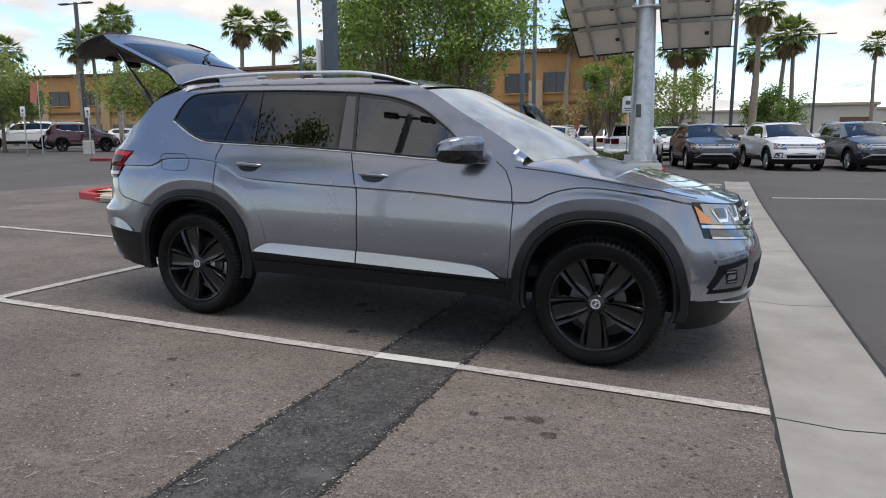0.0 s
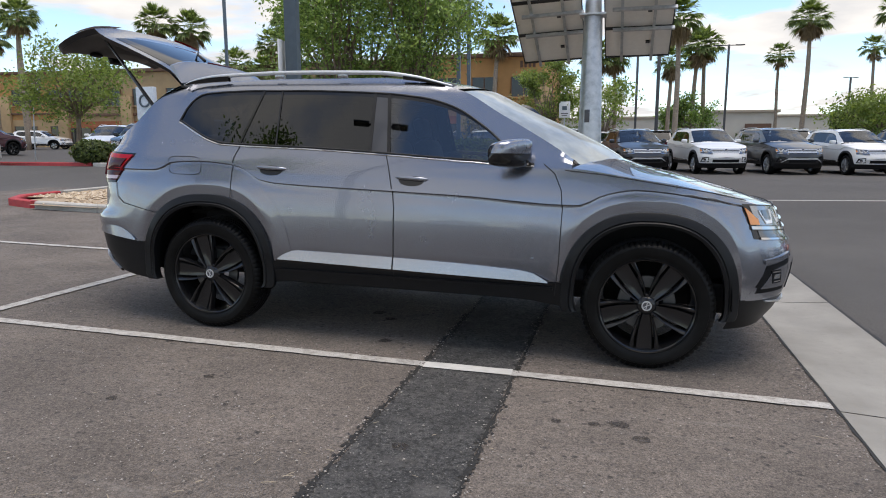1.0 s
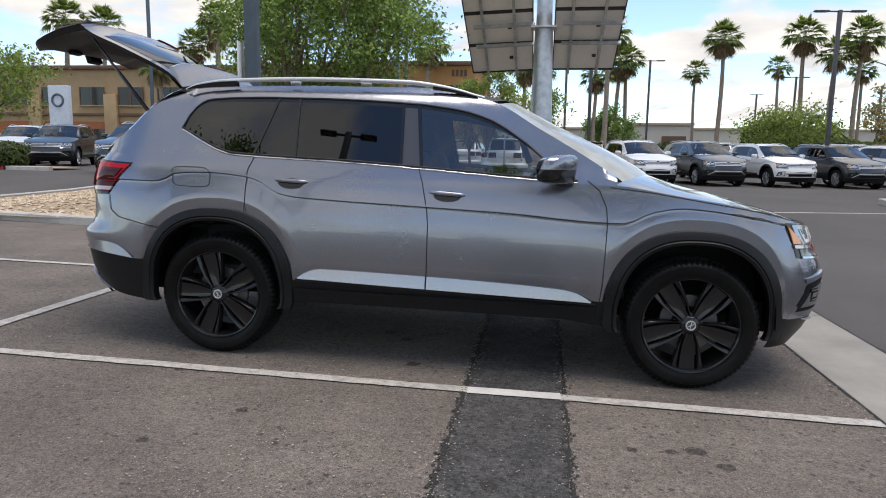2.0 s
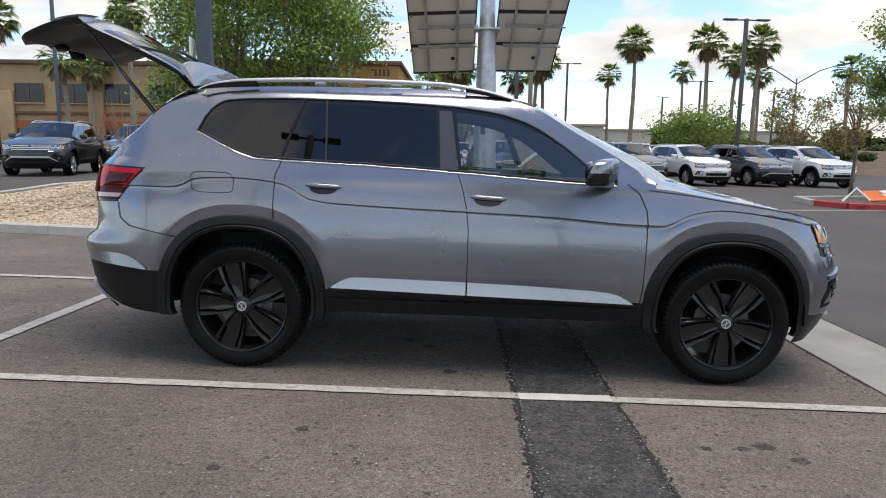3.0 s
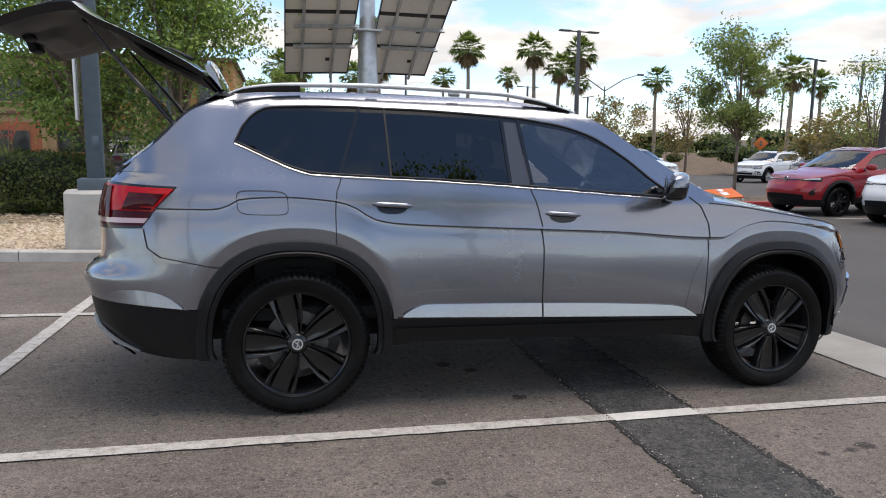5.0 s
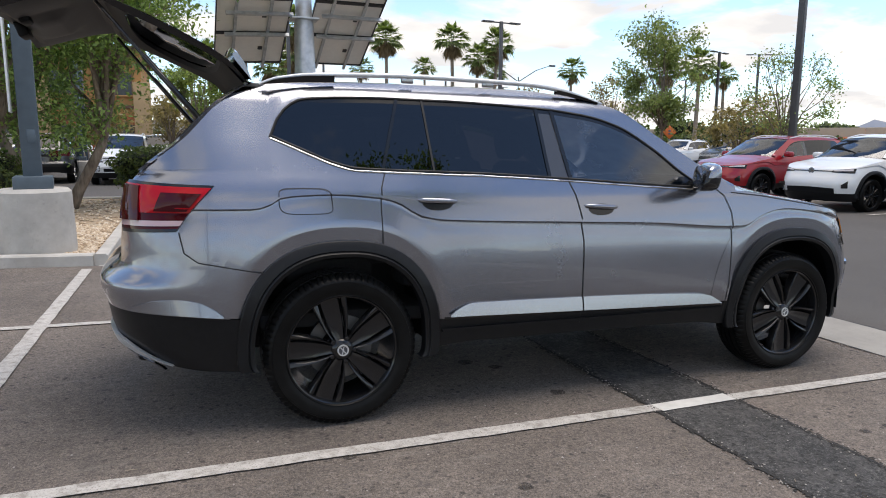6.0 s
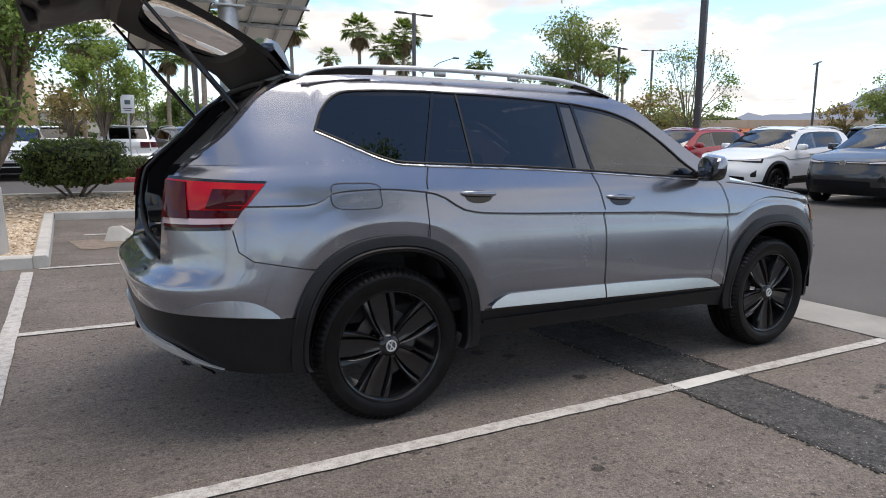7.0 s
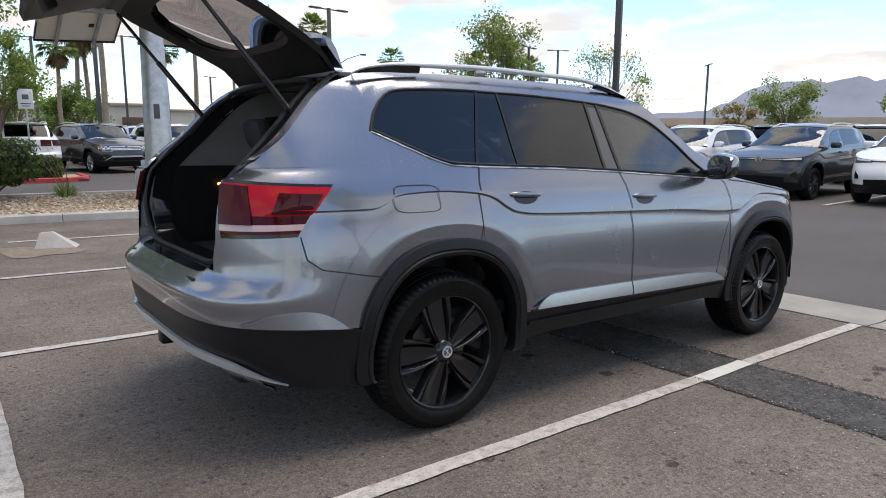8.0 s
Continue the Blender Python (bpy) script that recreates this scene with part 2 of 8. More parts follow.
privacy_glass = glass_mat("privacy glass", (0.03, 0.03, 0.032), 1.62)
door_glass = glass_mat("tinted door glass", (0.42, 0.45, 0.46), 1.95)
rear_glass = glass_mat("dark rear window glass", (0.025, 0.025, 0.027), 1.33)
far_screen = glass_mat("clear windscreen glass", (0.4, 0.42, 0.44), 1.75)
screen_glass = glass_mat("dusty windscreen glass", (0.7, 0.78, 0.78), 2.0)
n_, l_ = screen_glass.node_tree.nodes, screen_glass.node_tree.links
dust_n = n_.new("ShaderNodeTexNoise"); dust_n.inputs["Scale"].default_value, dust_n.inputs["Detail"].default_value = 4.0, 6.0
dust_r = n_.new("ShaderNodeValToRGB")
dust_r.color_ramp.elements[0].position, dust_r.color_ramp.elements[0].color = 0.35, (0.28, 0.28, 0.28, 1)
dust_r.color_ramp.elements[1].position, dust_r.color_ramp.elements[1].color = 0.7, (0.5, 0.5, 0.5, 1)
dust_d = n_.new("ShaderNodeBsdfDiffuse"); dust_d.inputs["Color"].default_value = (0.72, 0.78, 0.77, 1)
dust_m = n_.new("ShaderNodeMixShader")
tc_ = n_.new("ShaderNodeTexCoord")
first = next(x for x in n_ if x.type == "MIX_SHADER" and x is not dust_m)
last = next(x for x in n_ if x.type == "OUTPUT_MATERIAL")
l_.new(tc_.outputs["Object"], dust_n.inputs["Vector"]); l_.new(dust_n.outputs["Fac"], dust_r.inputs[0]); l_.new(dust_r.outputs[0], dust_m.inputs[0])
l_.new(first.outputs[0], dust_m.inputs[1]); l_.new(dust_d.outputs[0], dust_m.inputs[2]); l_.new(dust_m.outputs[0], last.inputs[0])
red_lens = Mat("red lamp lens", (0.42, 0.006, 0.012), 0.06).set(Specular_IOR_Level=0.3).m
dark_red_lens = Mat("smoked red lamp lens", (0.06, 0.002, 0.005), 0.05).set(Specular_IOR_Level=0.2).m
smoke_lens = Mat("smoked lamp lens", (0.06, 0.006, 0.01), 0.05).set(Specular_IOR_Level=0.25).m
strip_lens = Mat("pale pink lamp strip", (0.55, 0.36, 0.36), 0.15).set(Coat_Weight=1.0).m
lamp_grey = Mat("headlamp bowl", (0.3, 0.31, 0.32), 0.2, 0.7).set(Coat_Weight=1.0, Coat_Roughness=0.02).m
led_white = Mat("white daylight guide", (0.85, 0.87, 0.88), 0.25).set(Coat_Weight=1.0, Coat_Roughness=0.02).m
lamp_dark = Mat("dark lamp bowl", (0.09, 0.095, 0.1), 0.2, 0.6).set(Coat_Weight=1.0, Coat_Roughness=0.02).m
clear_lens = Mat("clear grey lamp lens", (0.6, 0.55, 0.56), 0.12).set(Coat_Weight=1.0, Coat_Roughness=0.02).m
amber_lens = Mat("amber reflector", (0.7, 0.26, 0.06), 0.15).set(Coat_Weight=1.0).m
lamp_glow = Mat("warm cargo lamp", (1.0, 0.6, 0.2), 0.4).set(Emission_Color=(1.0, 0.55, 0.2, 1), Emission_Strength=1.5).m


# ------------------------------------------------------------------ builders
def mesh(name, verts, faces, material, smooth=True, flat_angle=None):
    me = bpy.data.meshes.new(name)
    me.from_pydata([tuple(v) for v in verts], [], [tuple(f) for f in faces])
    me.update()
    if smooth:
        me.polygons.foreach_set("use_smooth", [True] * len(me.polygons))
        if flat_angle:
            me.set_sharp_from_angle(angle=radians(flat_angle))
    if material:
        me.materials.append(material)
    return me


def part_mesh(name, me, parent, label="", m=None):
    ob = new(name, me)
    ob.parent = parent
    if m is not None:
        ob.matrix_basis = m
    if label:
        tagged(ob, label)
    return ob


def from_bm(name, bm, material, smooth=True, flat_angle=35):
    me = bpy.data.meshes.new(name)
    bmesh.ops.recalc_face_normals(bm, faces=bm.faces)
    bm.to_mesh(me)
    bm.free()
    if smooth:
        me.polygons.foreach_set("use_smooth", [True] * len(me.polygons))
        me.set_sharp_from_angle(angle=radians(flat_angle))
    if material:
        me.materials.append(material)
    return me


def part(name, bm, material, parent, label="", smooth=True, flat_angle=35):
    return part_mesh(name, from_bm(name, bm, material, smooth, flat_angle), parent, label)


def thing(name, label, category, m=None, group="", kind=""):
    ob = new(name)
    ob.empty_display_size = 0.2
    if m is not None:
        ob.matrix_basis = m
    return tagged(ob, label, category, group, kind)


def add_box(bm, c, s, bevel=0.0, m=None, segments=2):
    made = bmesh.ops.create_cube(bm, size=1.0, matrix=(m or Matrix()) @ Matrix.Translation(c) @ Matrix.Diagonal((*s, 1)))
    if bevel:
        edges = list({e for v in made["verts"] for e in v.link_edges})
        bmesh.ops.bevel(bm, geom=edges, offset=bevel, segments=segments, affect="EDGES", profile=0.5)
    return bm


def box_bm(c, s, bevel=0.0, m=None):
    return add_box(bmesh.new(), c, s, bevel, m)


def tube(verts, faces, pts, radii, n=8, cap=True):
    """Appends a tapered tube along pts."""
    pts = [Vector(p) for p in pts]
    start = len(verts)
    prev = None
    for k, p in enumerate(pts):
        d = (pts[min(k + 1, len(pts) - 1)] - pts[max(k - 1, 0)]).normalized()
        if prev is None:
            u = d.orthogonal().normalized()
        else:
            u = (prev - d * prev.dot(d)).normalized()
        prev = u
        w = d.cross(u)
        r = radii[k] if hasattr(radii, "__len__") else radii
        for j in range(n):
            a = 2 * math.pi * j / n
            verts.append(p + u * r * math.cos(a) + w * r * math.sin(a))
    for k in range(len(pts) - 1):
        for j in range(n):
            a, b = start + k * n + j, start + k * n + (j + 1) % n
            faces.append((a, b, b + n, a + n))
    if cap:
        faces.append(tuple(start + j for j in reversed(range(n))))
        faces.append(tuple(start + (len(pts) - 1) * n + j for j in range(n)))


def tube_mesh(name, pts, radii, material, n=8):
    v, f = [], []
    tube(v, f, pts, radii, n)
    return mesh(name, v, f, material, True, 50)


def lathe(profile, n=48, axis="y"):
    """Profile of (radius, along) pairs turned round an axis."""
    verts, faces = [], []
    for r, h in profile:
        for j in range(n):
            a = 2 * math.pi * j / n
            c, s = r * math.cos(a), r * math.sin(a)
            verts.append((c, h, s) if axis == "y" else (c, s, h))
    for k in range(len(profile) - 1):
        for j in range(n):
            a, b = k * n + j, k * n + (j + 1) % n
            faces.append((a, b, b + n, a + n) if axis != "y" else (a, a + n, b + n, b))
    return verts, faces


def curve(table):
    """A smooth function through (x, y) pairs (monotone cubic), level beyond its ends."""
    xs = [p[0] for p in table]
    ys = [p[1] for p in table]
    n = len(xs)
    d = [(ys[i + 1] - ys[i]) / (xs[i + 1] - xs[i]) for i in range(n - 1)]
    m = [d[0]] + [0 if d[i - 1] * d[i] <= 0 else 2 * d[i - 1] * d[i] / (d[i - 1] + d[i]) for i in range(1, n - 1)] + [d[-1]]

    def f(x):
        if x <= xs[0]:
            return ys[0]
        if x >= xs[-1]:
            return ys[-1]
        i = 0
        while x > xs[i + 1]:
            i += 1
        h = xs[i + 1] - xs[i]
        t = (x - xs[i]) / h
        return ((1 + 2 * t) * (1 - t) ** 2 * ys[i] + t * (1 - t) ** 2 * h * m[i] + t * t * (3 - 2 * t) * ys[i + 1] + t * t * (t - 1) * h * m[i + 1])

    return f


def lerp(a, b, t):
    return a + (b - a) * t


def grid_faces(nu, nv, keep=None):
    """Faces of a grid whose vertex (i, j) has index i * nv + j."""
    out = []
    for i in range(nu - 1):
        for j in range(nv - 1):
            if keep is None or keep(i, j):
                out.append((i * nv + j, (i + 1) * nv + j, (i + 1) * nv + j + 1, i * nv + j + 1))
    return out


def compact(verts, faces):
    """Drops vertices that no face uses."""
    used = sorted({i for f in faces for i in f})
    at = {o: k for k, o in enumerate(used)}
    return [verts[i] for i in used], [tuple(at[i] for i in f) for f in faces]
fresh_line = simple("fresh line paint", (0.58, 0.57, 0.54), 0.7, vary=0.16, scale=14)


# ------------------------------------------------------------------ ground
def clamp(v, a, b):
    return max(a, min(b, v))


def smooth01(t):
    t = clamp(t, 0, 1)
    return t * t * (3 - 2 * t)


def ground_z(x, y):
    """Height of the lot: falls to the gutter at x = 4.25, rises beyond it, levels out far off."""
    z = -0.01833 * clamp(x, -9, 4.25) + 0.021 * (clamp(x, 4.25, 12.5) - 4.25)
    z += -0.00785 * clamp(y, -9, 6)
    far = max(smooth01((y - 9) / 9), smooth01((-10 - x) / 12), smooth01((x - 16) / 10) * 0.5)
    rise = 0.35 * smooth01((-5 - x) / 5) + 0.3 * smooth01((-24 - x) / 14)
    return z * (1 - far) + rise * smooth01((y - 9) / 8) - 0.017


def sheet(name, x0, x1, y0, y1, material, lift=0.0, step=0.5, label="", kind="structure", category="", wob=0.0, parent=None):
    """A sheet that follows the ground, lift metres above it."""
    nx, ny = max(1, round((x1 - x0) / step)), max(1, round((y1 - y0) / step))
    verts = []
    for i in range(nx + 1):
        for j in range(ny + 1):
            x, y = lerp(x0, x1, i / nx), lerp(y0, y1, j / ny)
            edge = wob * ((noise.noise((x * 3, y * 7, 1.3)) + 0.6 * noise.noise((x * 3, y * 19, 4.3))) if wob else 0)
            xx = x + (edge if i in (0, nx) else 0)
            yy = y + (edge if j in (0, ny) and not i in (0, nx) else 0)
            verts.append((xx, yy, ground_z(xx, yy) + lift))
    ob = new(name, mesh(name, verts, grid_faces(nx + 1, ny + 1), material))
    ob.parent = parent
    return tagged(ob, label, category, kind=kind)


def ribbon(name, pts, width, material, lift, parent=None, label="", category="", kind="structure", step=0.25, ragged=0.0):
    """A painted or poured strip along pts on the ground."""
    path = []
    for a, b in zip(pts, pts[1:]):
        a, b = Vector((*a, 0)), Vector((*b, 0))
        n = max(1, round((b - a).length / step))
        path += [a.lerp(b, k / n) for k in range(n)]
    path.append(Vector((*pts[-1], 0)))
    verts = []
    for k, p in enumerate(path):
        d = (path[min(k + 1, len(path) - 1)] - path[max(0, k - 1)]).normalized()
        s = Vector((-d.y, d.x, 0))
        for side in (-0.5, 0.5):
            q = p + s * (side * width + ragged * noise.noise((p.x * 9 + side * 31, p.y * 9, 0.7)))
            verts.append((q.x, q.y, ground_z(q.x, q.y) + lift))
    faces = [(2 * k, 2 * k + 2, 2 * k + 3, 2 * k + 1) for k in range(len(path) - 1)]
    ob = new(name, mesh(name, verts, faces, material))
    ob.parent = parent
    return tagged(ob, label, category, kind=kind)


ys_ = sorted({*(float(v) for v in np.linspace(-40, 40, 81)), *(float(s * v) for s in (-1, 1) for v in (60, 100, 200, 500, 1500))})
xs = sorted({*ys_, 3.9, 3.97, 4.25, 4.57, 4.63})
xs = [x for x in xs if x != 4.0]
verts = [(x, y, ground_z(x, y) - (0.035 if 3.95 < x < 4.6 and y < 16.4 else 0.004)) for x in xs for y in ys_]
ground = tagged(new("ground", mesh("ground", verts, [tuple(q) for q in grid_faces(len(xs), len(ys_))], lane)), "wide grey asphalt car park reaching the horizon", "ground", kind="structure")
sheet("stall_pavement", -12, 3.98, -14, 9.6, asphalt, 0.0, 0.4, "sun-bleached brownish asphalt parking stalls with stains", category="pavement")
# concrete valley gutter, slab by slab, and its tar joint
gutter = thing("gutter", "pale weathered concrete valley gutter between stalls and lane", "gutter", kind="structure")
yj = [-16.6, -13.5, -10.4, -7.35, -4.3, -1.36, 1.32, 4.3, 7.3, 10.3, 13.3, 16.3]
for k in range(len(yj) - 1):
    v, nseg = [], 6
    for i in range(nseg + 1):
        y = lerp(yj[k] + 0.006, yj[k + 1] - 0.006, i / nseg)
        for dx, dz in ((0.0, -0.03), (0.0, 0.007), (0.3, -0.006), (0.64, 0.008), (0.64, -0.03)):
            x = 3.95 + dx + 0.006 * noise.noise((dx * 5, y * 2, 3))
            v.append((x, y, ground_z(x, y) + dz))
    part_mesh("slab", mesh("slab", v, grid_faces(nseg + 1, 5), concrete, True, 30), gutter)
ribbon("tar_joint", [(4.61, -16), (4.61, 16)], 0.024, tar, 0.004, label="black tar joint along the gutter edge", category="joint", ragged=0.02, step=0.08)
ribbon("tar_joint", [(3.943, -16), (3.943, 9.5)], 0.012, tar, 0.005, label="thin dark joint between asphalt and gutter", category="joint", ragged=0.012, step=0.08)
# trench patch of dark asphalt across the stall
rng_tar = random.Random(71)
sheet("asphalt_patch", 1.69, 2.24, -12, 3.4, patch_mat, 0.004, 0.05, "dark newer asphalt trench patch with ragged edges", category="patch", wob=0.018)
for x in (1.68, 2.25):
    ribbon("tar_joint", [(x, -12), (x, 3.4)], 0.016, tar, 0.006, label="tar edge of the asphalt patch", category="joint", ragged=0.02, step=0.04)
    v, f = [], []
    for k in range(900):
        y = rng_tar.uniform(-5, 1.5)
        px, r = x + rng_tar.gauss(0, 0.016), rng_tar.uniform(0.004, 0.014)
        z, b, a = ground_z(px, y) + 0.0062, len(v), rng_tar.uniform(0, 6.3)
        for j in range(5):
            q = r * rng_tar.uniform(0.5, 1.1)
            v.append((px + q * math.cos(a + j * 1.257), y + q * math.sin(a + j * 1.257), z))
        v.append((px, y, z + r * 0.35))
        f += [(b + j, b + (j + 1) % 5, b + 5) for j in range(5)]
    tagged(new("tar_crumbs", mesh("tar_crumbs", v, f, tar, False)), "crumbled black tar along the patch edge", "tar", kind="stuff")
# painted stall lines
for y, x0, x1 in ((-1.29, -1.86, 3.93), (1.62, -9.5, 3.93), (4.5, -1.7, 3.93), (7.25, -1.2, 3.93), (-4.2, -1.86, 3.93)):
    ribbon("stall_line", [(x0, y), (x1, y)], 0.092, paint_line, 0.008, label="worn white painted stall line on asphalt", category="line", ragged=0.008, step=0.1)
ribbon("stall_line", [(-1.82, -1.34), (-1.8, 4.3)], 0.11, paint_line, 0.0085, label="worn white painted line closing the stall", category="line", ragged=0.008, step=0.1)
ribbon("stall_line", [(4.9, 11.9), (30, 11.6)], 0.17, paint_line, 0.004, label="white painted lane line", category="line", ragged=0.006)
for y in (2.6, 5.4, 8.2, -0.2, -3.0):
    ribbon("stall_line", [(12.2, y), (17.2, y + 0.2)], 0.1, paint_line, 0.006, label="white stall line beside parked cars", category="line", ragged=0.006)
# the stretch of stall line repainted over the trench patch
ribbon("stall_line", [(1.70, -1.302), (2.23, -1.284)], 0.1, fresh_line, 0.0105, label="brighter white line across the asphalt patch", category="line", ragged=0.008, step=0.1)
# oil spots
oil = Mat("oil stain", (0.045, 0.04, 0.037), 0.75)
oil.link("Alpha", oil.ramp(oil.noise(48, 5, 0.7), (0.36, grey(0.1)), (0.6, grey(0.85))))
oil = oil.m
for k, (x, y, r) in enumerate(((0.585, -1.858, 0.035), (2.845, -1.855, 0.05), (2.95, -2.0, 0.045), (2.73, -1.89, 0.032), (3.75, -2.45, 0.07), (2.55, -1.9, 0.03), (0.3, -2.3, 0.03), (-0.06, -1.347, 0.03), (1.0, -0.2, 0.06), (1.15, -0.35, 0.05), (-0.9, -2.6, 0.035), (0.9, -2.2, 0.02), (1.9, -2.4, 0.05), (1.3, -0.9, 0.05))):
    v = [(x, y, ground_z(x, y) + 0.0045)]
    for j in range(14):
        a = 2 * math.pi * j / 14
        rr = r * (0.85 + 0.3 * noise.noise((math.cos(a) * 1.5 + k * 7, math.sin(a) * 1.5, 0)))
        v.append((x + rr * 1.15 * math.cos(a), y + rr * math.sin(a), ground_z(x, y) + 0.0045))
    tagged(new("oil_stain", mesh("oil_stain", v, [(0, 1 + j, 1 + (j + 1) % 14) for j in range(14)], oil)), "small dark oil stain on the asphalt", "stain", kind="structure")
# straw, twigs and grit lying about
rng = random.Random(9)
v, f = [], []
for k in range(80):
    x, y = (rng.gauss(1.2, 0.9), rng.gauss(-3.1, 0.5)) if k % 2 else (rng.uniform(-2, 3.9), rng.uniform(-4.5, -1.0))
    a, L, w = rng.uniform(0, 3.14), rng.uniform(0.02, 0.07), rng.uniform(0.0012, 0.0025)
    d, sd = Vector((math.cos(a), math.sin(a), 0)) * L / 2, Vector((-math.sin(a), math.cos(a), 0)) * w
    c = Vector((x, y, ground_z(x, y) + 0.012))
    b = len(v)
    v += [c - d - sd, c - d + sd, c + d + sd, c + d - sd, c + Vector((0, 0, 0.003))]
    f += [(b, b + 1, b + 4), (b + 1, b + 2, b + 4), (b + 2, b + 3, b + 4), (b + 3, b, b + 4)]
straw = simple("dry straw", (0.32, 0.27, 0.2), 0.9)
tagged(new("dry_straw", mesh("dry_straw", v, f, straw, False)), "scattered bits of dry straw on asphalt", "litter", kind="stuff")
v, f = [], []
for k in range(2600):
    q = rng.random()
    if q < 0.3:
        x, y = rng.choice((1.68, 2.25)) + rng.gauss(0, 0.03), rng.uniform(-4.8, 0.4)
    elif q < 0.5:
        x, y = 3.93 - abs(rng.gauss(0, 0.06)), rng.uniform(-4.5, 4.5)
    elif q < 0.62:
        x, y = rng.gauss(1.1, 0.5), rng.gauss(-2.6, 0.3)
    else:
        x, y = rng.uniform(-2.5, 3.9), rng.uniform(-4.8, -0.9)
    r = rng.uniform(0.002, 0.0045) + 0.004 * rng.random() ** 4
    z = ground_z(x, y) + 0.006 + r * 0.4
    b = len(v)
    a = rng.uniform(0, 6.3)
    for j in range(4):
        v.append((x + r * math.cos(a + j * 1.57), y + r * math.sin(a + j * 1.57) * rng.uniform(0.6, 1), z))
    v += [(x, y, z + r * 0.7)]
    f += [(b + j, b + (j + 1) % 4, b + 4) for j in range(4)]
tagged(new("loose_grit", mesh("loose_grit", v, f, simple("grey grit", (0.36, 0.33, 0.3), 0.9, vary=0.4, scale=40), False)), "small loose stones and grit on asphalt", "litter", kind="stuff")
# sand spilled round the kerb stone
v = [(-0.95, 6.25, ground_z(-0.95, 6.25) + 0.006)]
for j in range(28):
    a = 2 * math.pi * j / 28
    rr = 0.55 * (0.8 + 0.6 * noise.noise((math.cos(a) * 1.6, math.sin(a) * 1.6, 8)))
    x, y = -0.95 + rr * 1.3 * math.cos(a), 6.25 + rr * 0.9 * math.sin(a)
    v.append((x, y, ground_z(x, y) + 0.006))
tagged(new("sand_spill", mesh("sand_spill", v, [(0, 1 + j, 1 + (j + 1) % 28) for j in range(28)], simple("spilled sand", (0.2, 0.16, 0.125), 0.95, vary=0.4, scale=14))), "pale sand spilled on the asphalt", "sand", kind="structure")


rail_silver = Mat("satin silver rail", (0.66, 0.67, 0.68), 0.32, 0.5).m
mesh_black = simple("matt black mesh", (0.006, 0.006, 0.007), 0.7, Specular_IOR_Level=0.2)


# ------------------------------------------------------------------ sport utility vehicles
# Lengths along x from the rear axle, front towards +x; z from the ground.
HALF = curve([(0.2, 0.90), (0.31, 0.935), (0.45, 0.965), (0.6, 0.985), (0.8, 0.988), (0.97, 0.978), (1.05, 0.966), (1.15, 0.945), (1.22, 0.914), (1.28, 0.885),
              (1.45, 0.812), (1.6, 0.748), (1.66, 0.718), (1.70, 0.685), (1.75, 0.635), (1.8, 0.6)])
NOSE = curve([(0.2, 3.70), (0.25, 3.76), (0.43, 3.87), (0.635, 3.905), (0.75, 3.875), (0.82, 3.83), (0.97, 3.755), (1.08, 3.67), (1.25, 3.5)])
TAIL = curve([(0.2, -0.86), (0.31, -0.96), (0.45, -1.09), (0.62, -1.125), (0.68, -1.148), (0.715, -1.156), (0.742, -1.15), (0.768, -1.124), (0.792, -1.09), (0.815, -1.064), (1.0, -1.06), (1.21, -1.03), (1.28, -0.97)])
BASE = curve([(-1.2, 0.43), (-1.05, 0.415), (-0.92, 0.36), (-0.7, 0.318), (-0.45, 0.305), (0.45, 0.345), (0.7, 0.365), (2.2, 0.36), (2.45, 0.335), (3.4, 0.25), (3.9, 0.24)])
CLAD = curve([(-1.2, 0.625), (-0.95, 0.62), (-0.45, 0.575), (0.45, 0.505), (2.45, 0.485), (3.4, 0.44), (3.6, 0.43), (3.9, 0.43)])
CREASE = curve([(-1.2, 1.1), (-0.44, 1.098), (-0.376, 1.108), (-0.277, 1.155), (-0.048, 1.165), (0.198, 1.147), (0.281, 1.126), (0.415, 1.053), (0.548, 1.033), (1.36, 1.008),
                (1.84, 0.995), (2.448, 0.964), (2.54, 0.964), (2.71, 1.035), (2.885, 1.066), (3.244, 1.035), (3.5, 0.985), (3.9, 0.93)])
WAIST = curve([(-1.2, 1.27), (-0.9, 1.275), (-0.32, 1.29), (0.24, 1.265), (0.8, 1.25), (1.31, 1.228), (2.08, 1.19), (2.45, 1.185), (2.9, 1.13), (3.3, 1.075), (3.55, 1.02), (3.7, 0.985), (3.9, 0.965)])
SILL_G = curve([(-0.323, 1.442), (-0.184, 1.381), (-0.02, 1.313), (0.08, 1.289), (0.24, 1.281), (0.81, 1.266), (1.307, 1.242), (2.08, 1.201), (2.26, 1.196)])
TOP_G = curve([(-0.323, 1.444), (-0.285, 1.535), (-0.217, 1.611), (-0.15, 1.64), (0.05, 1.655), (0.323, 1.662), (0.6, 1.662), (1.182, 1.645), (1.497, 1.614), (1.71, 1.558), (1.93, 1.432), (2.12, 1.285), (2.26, 1.198)])
ROOF = curve([(-0.6, 1.6), (-0.492, 1.652), (-0.353, 1.708), (-0.042, 1.732), (0.445, 1.748), (1.152, 1.752), (1.439, 1.728), (1.731, 1.668), (2.031, 1.506), (2.338, 1.334), (2.52, 1.222)])
PILLAR_D = curve([(1.2, -0.98), (1.275, -0.91), (1.42, -0.73), (1.61, -0.55), (1.70, -0.42), (1.75, -0.3)])
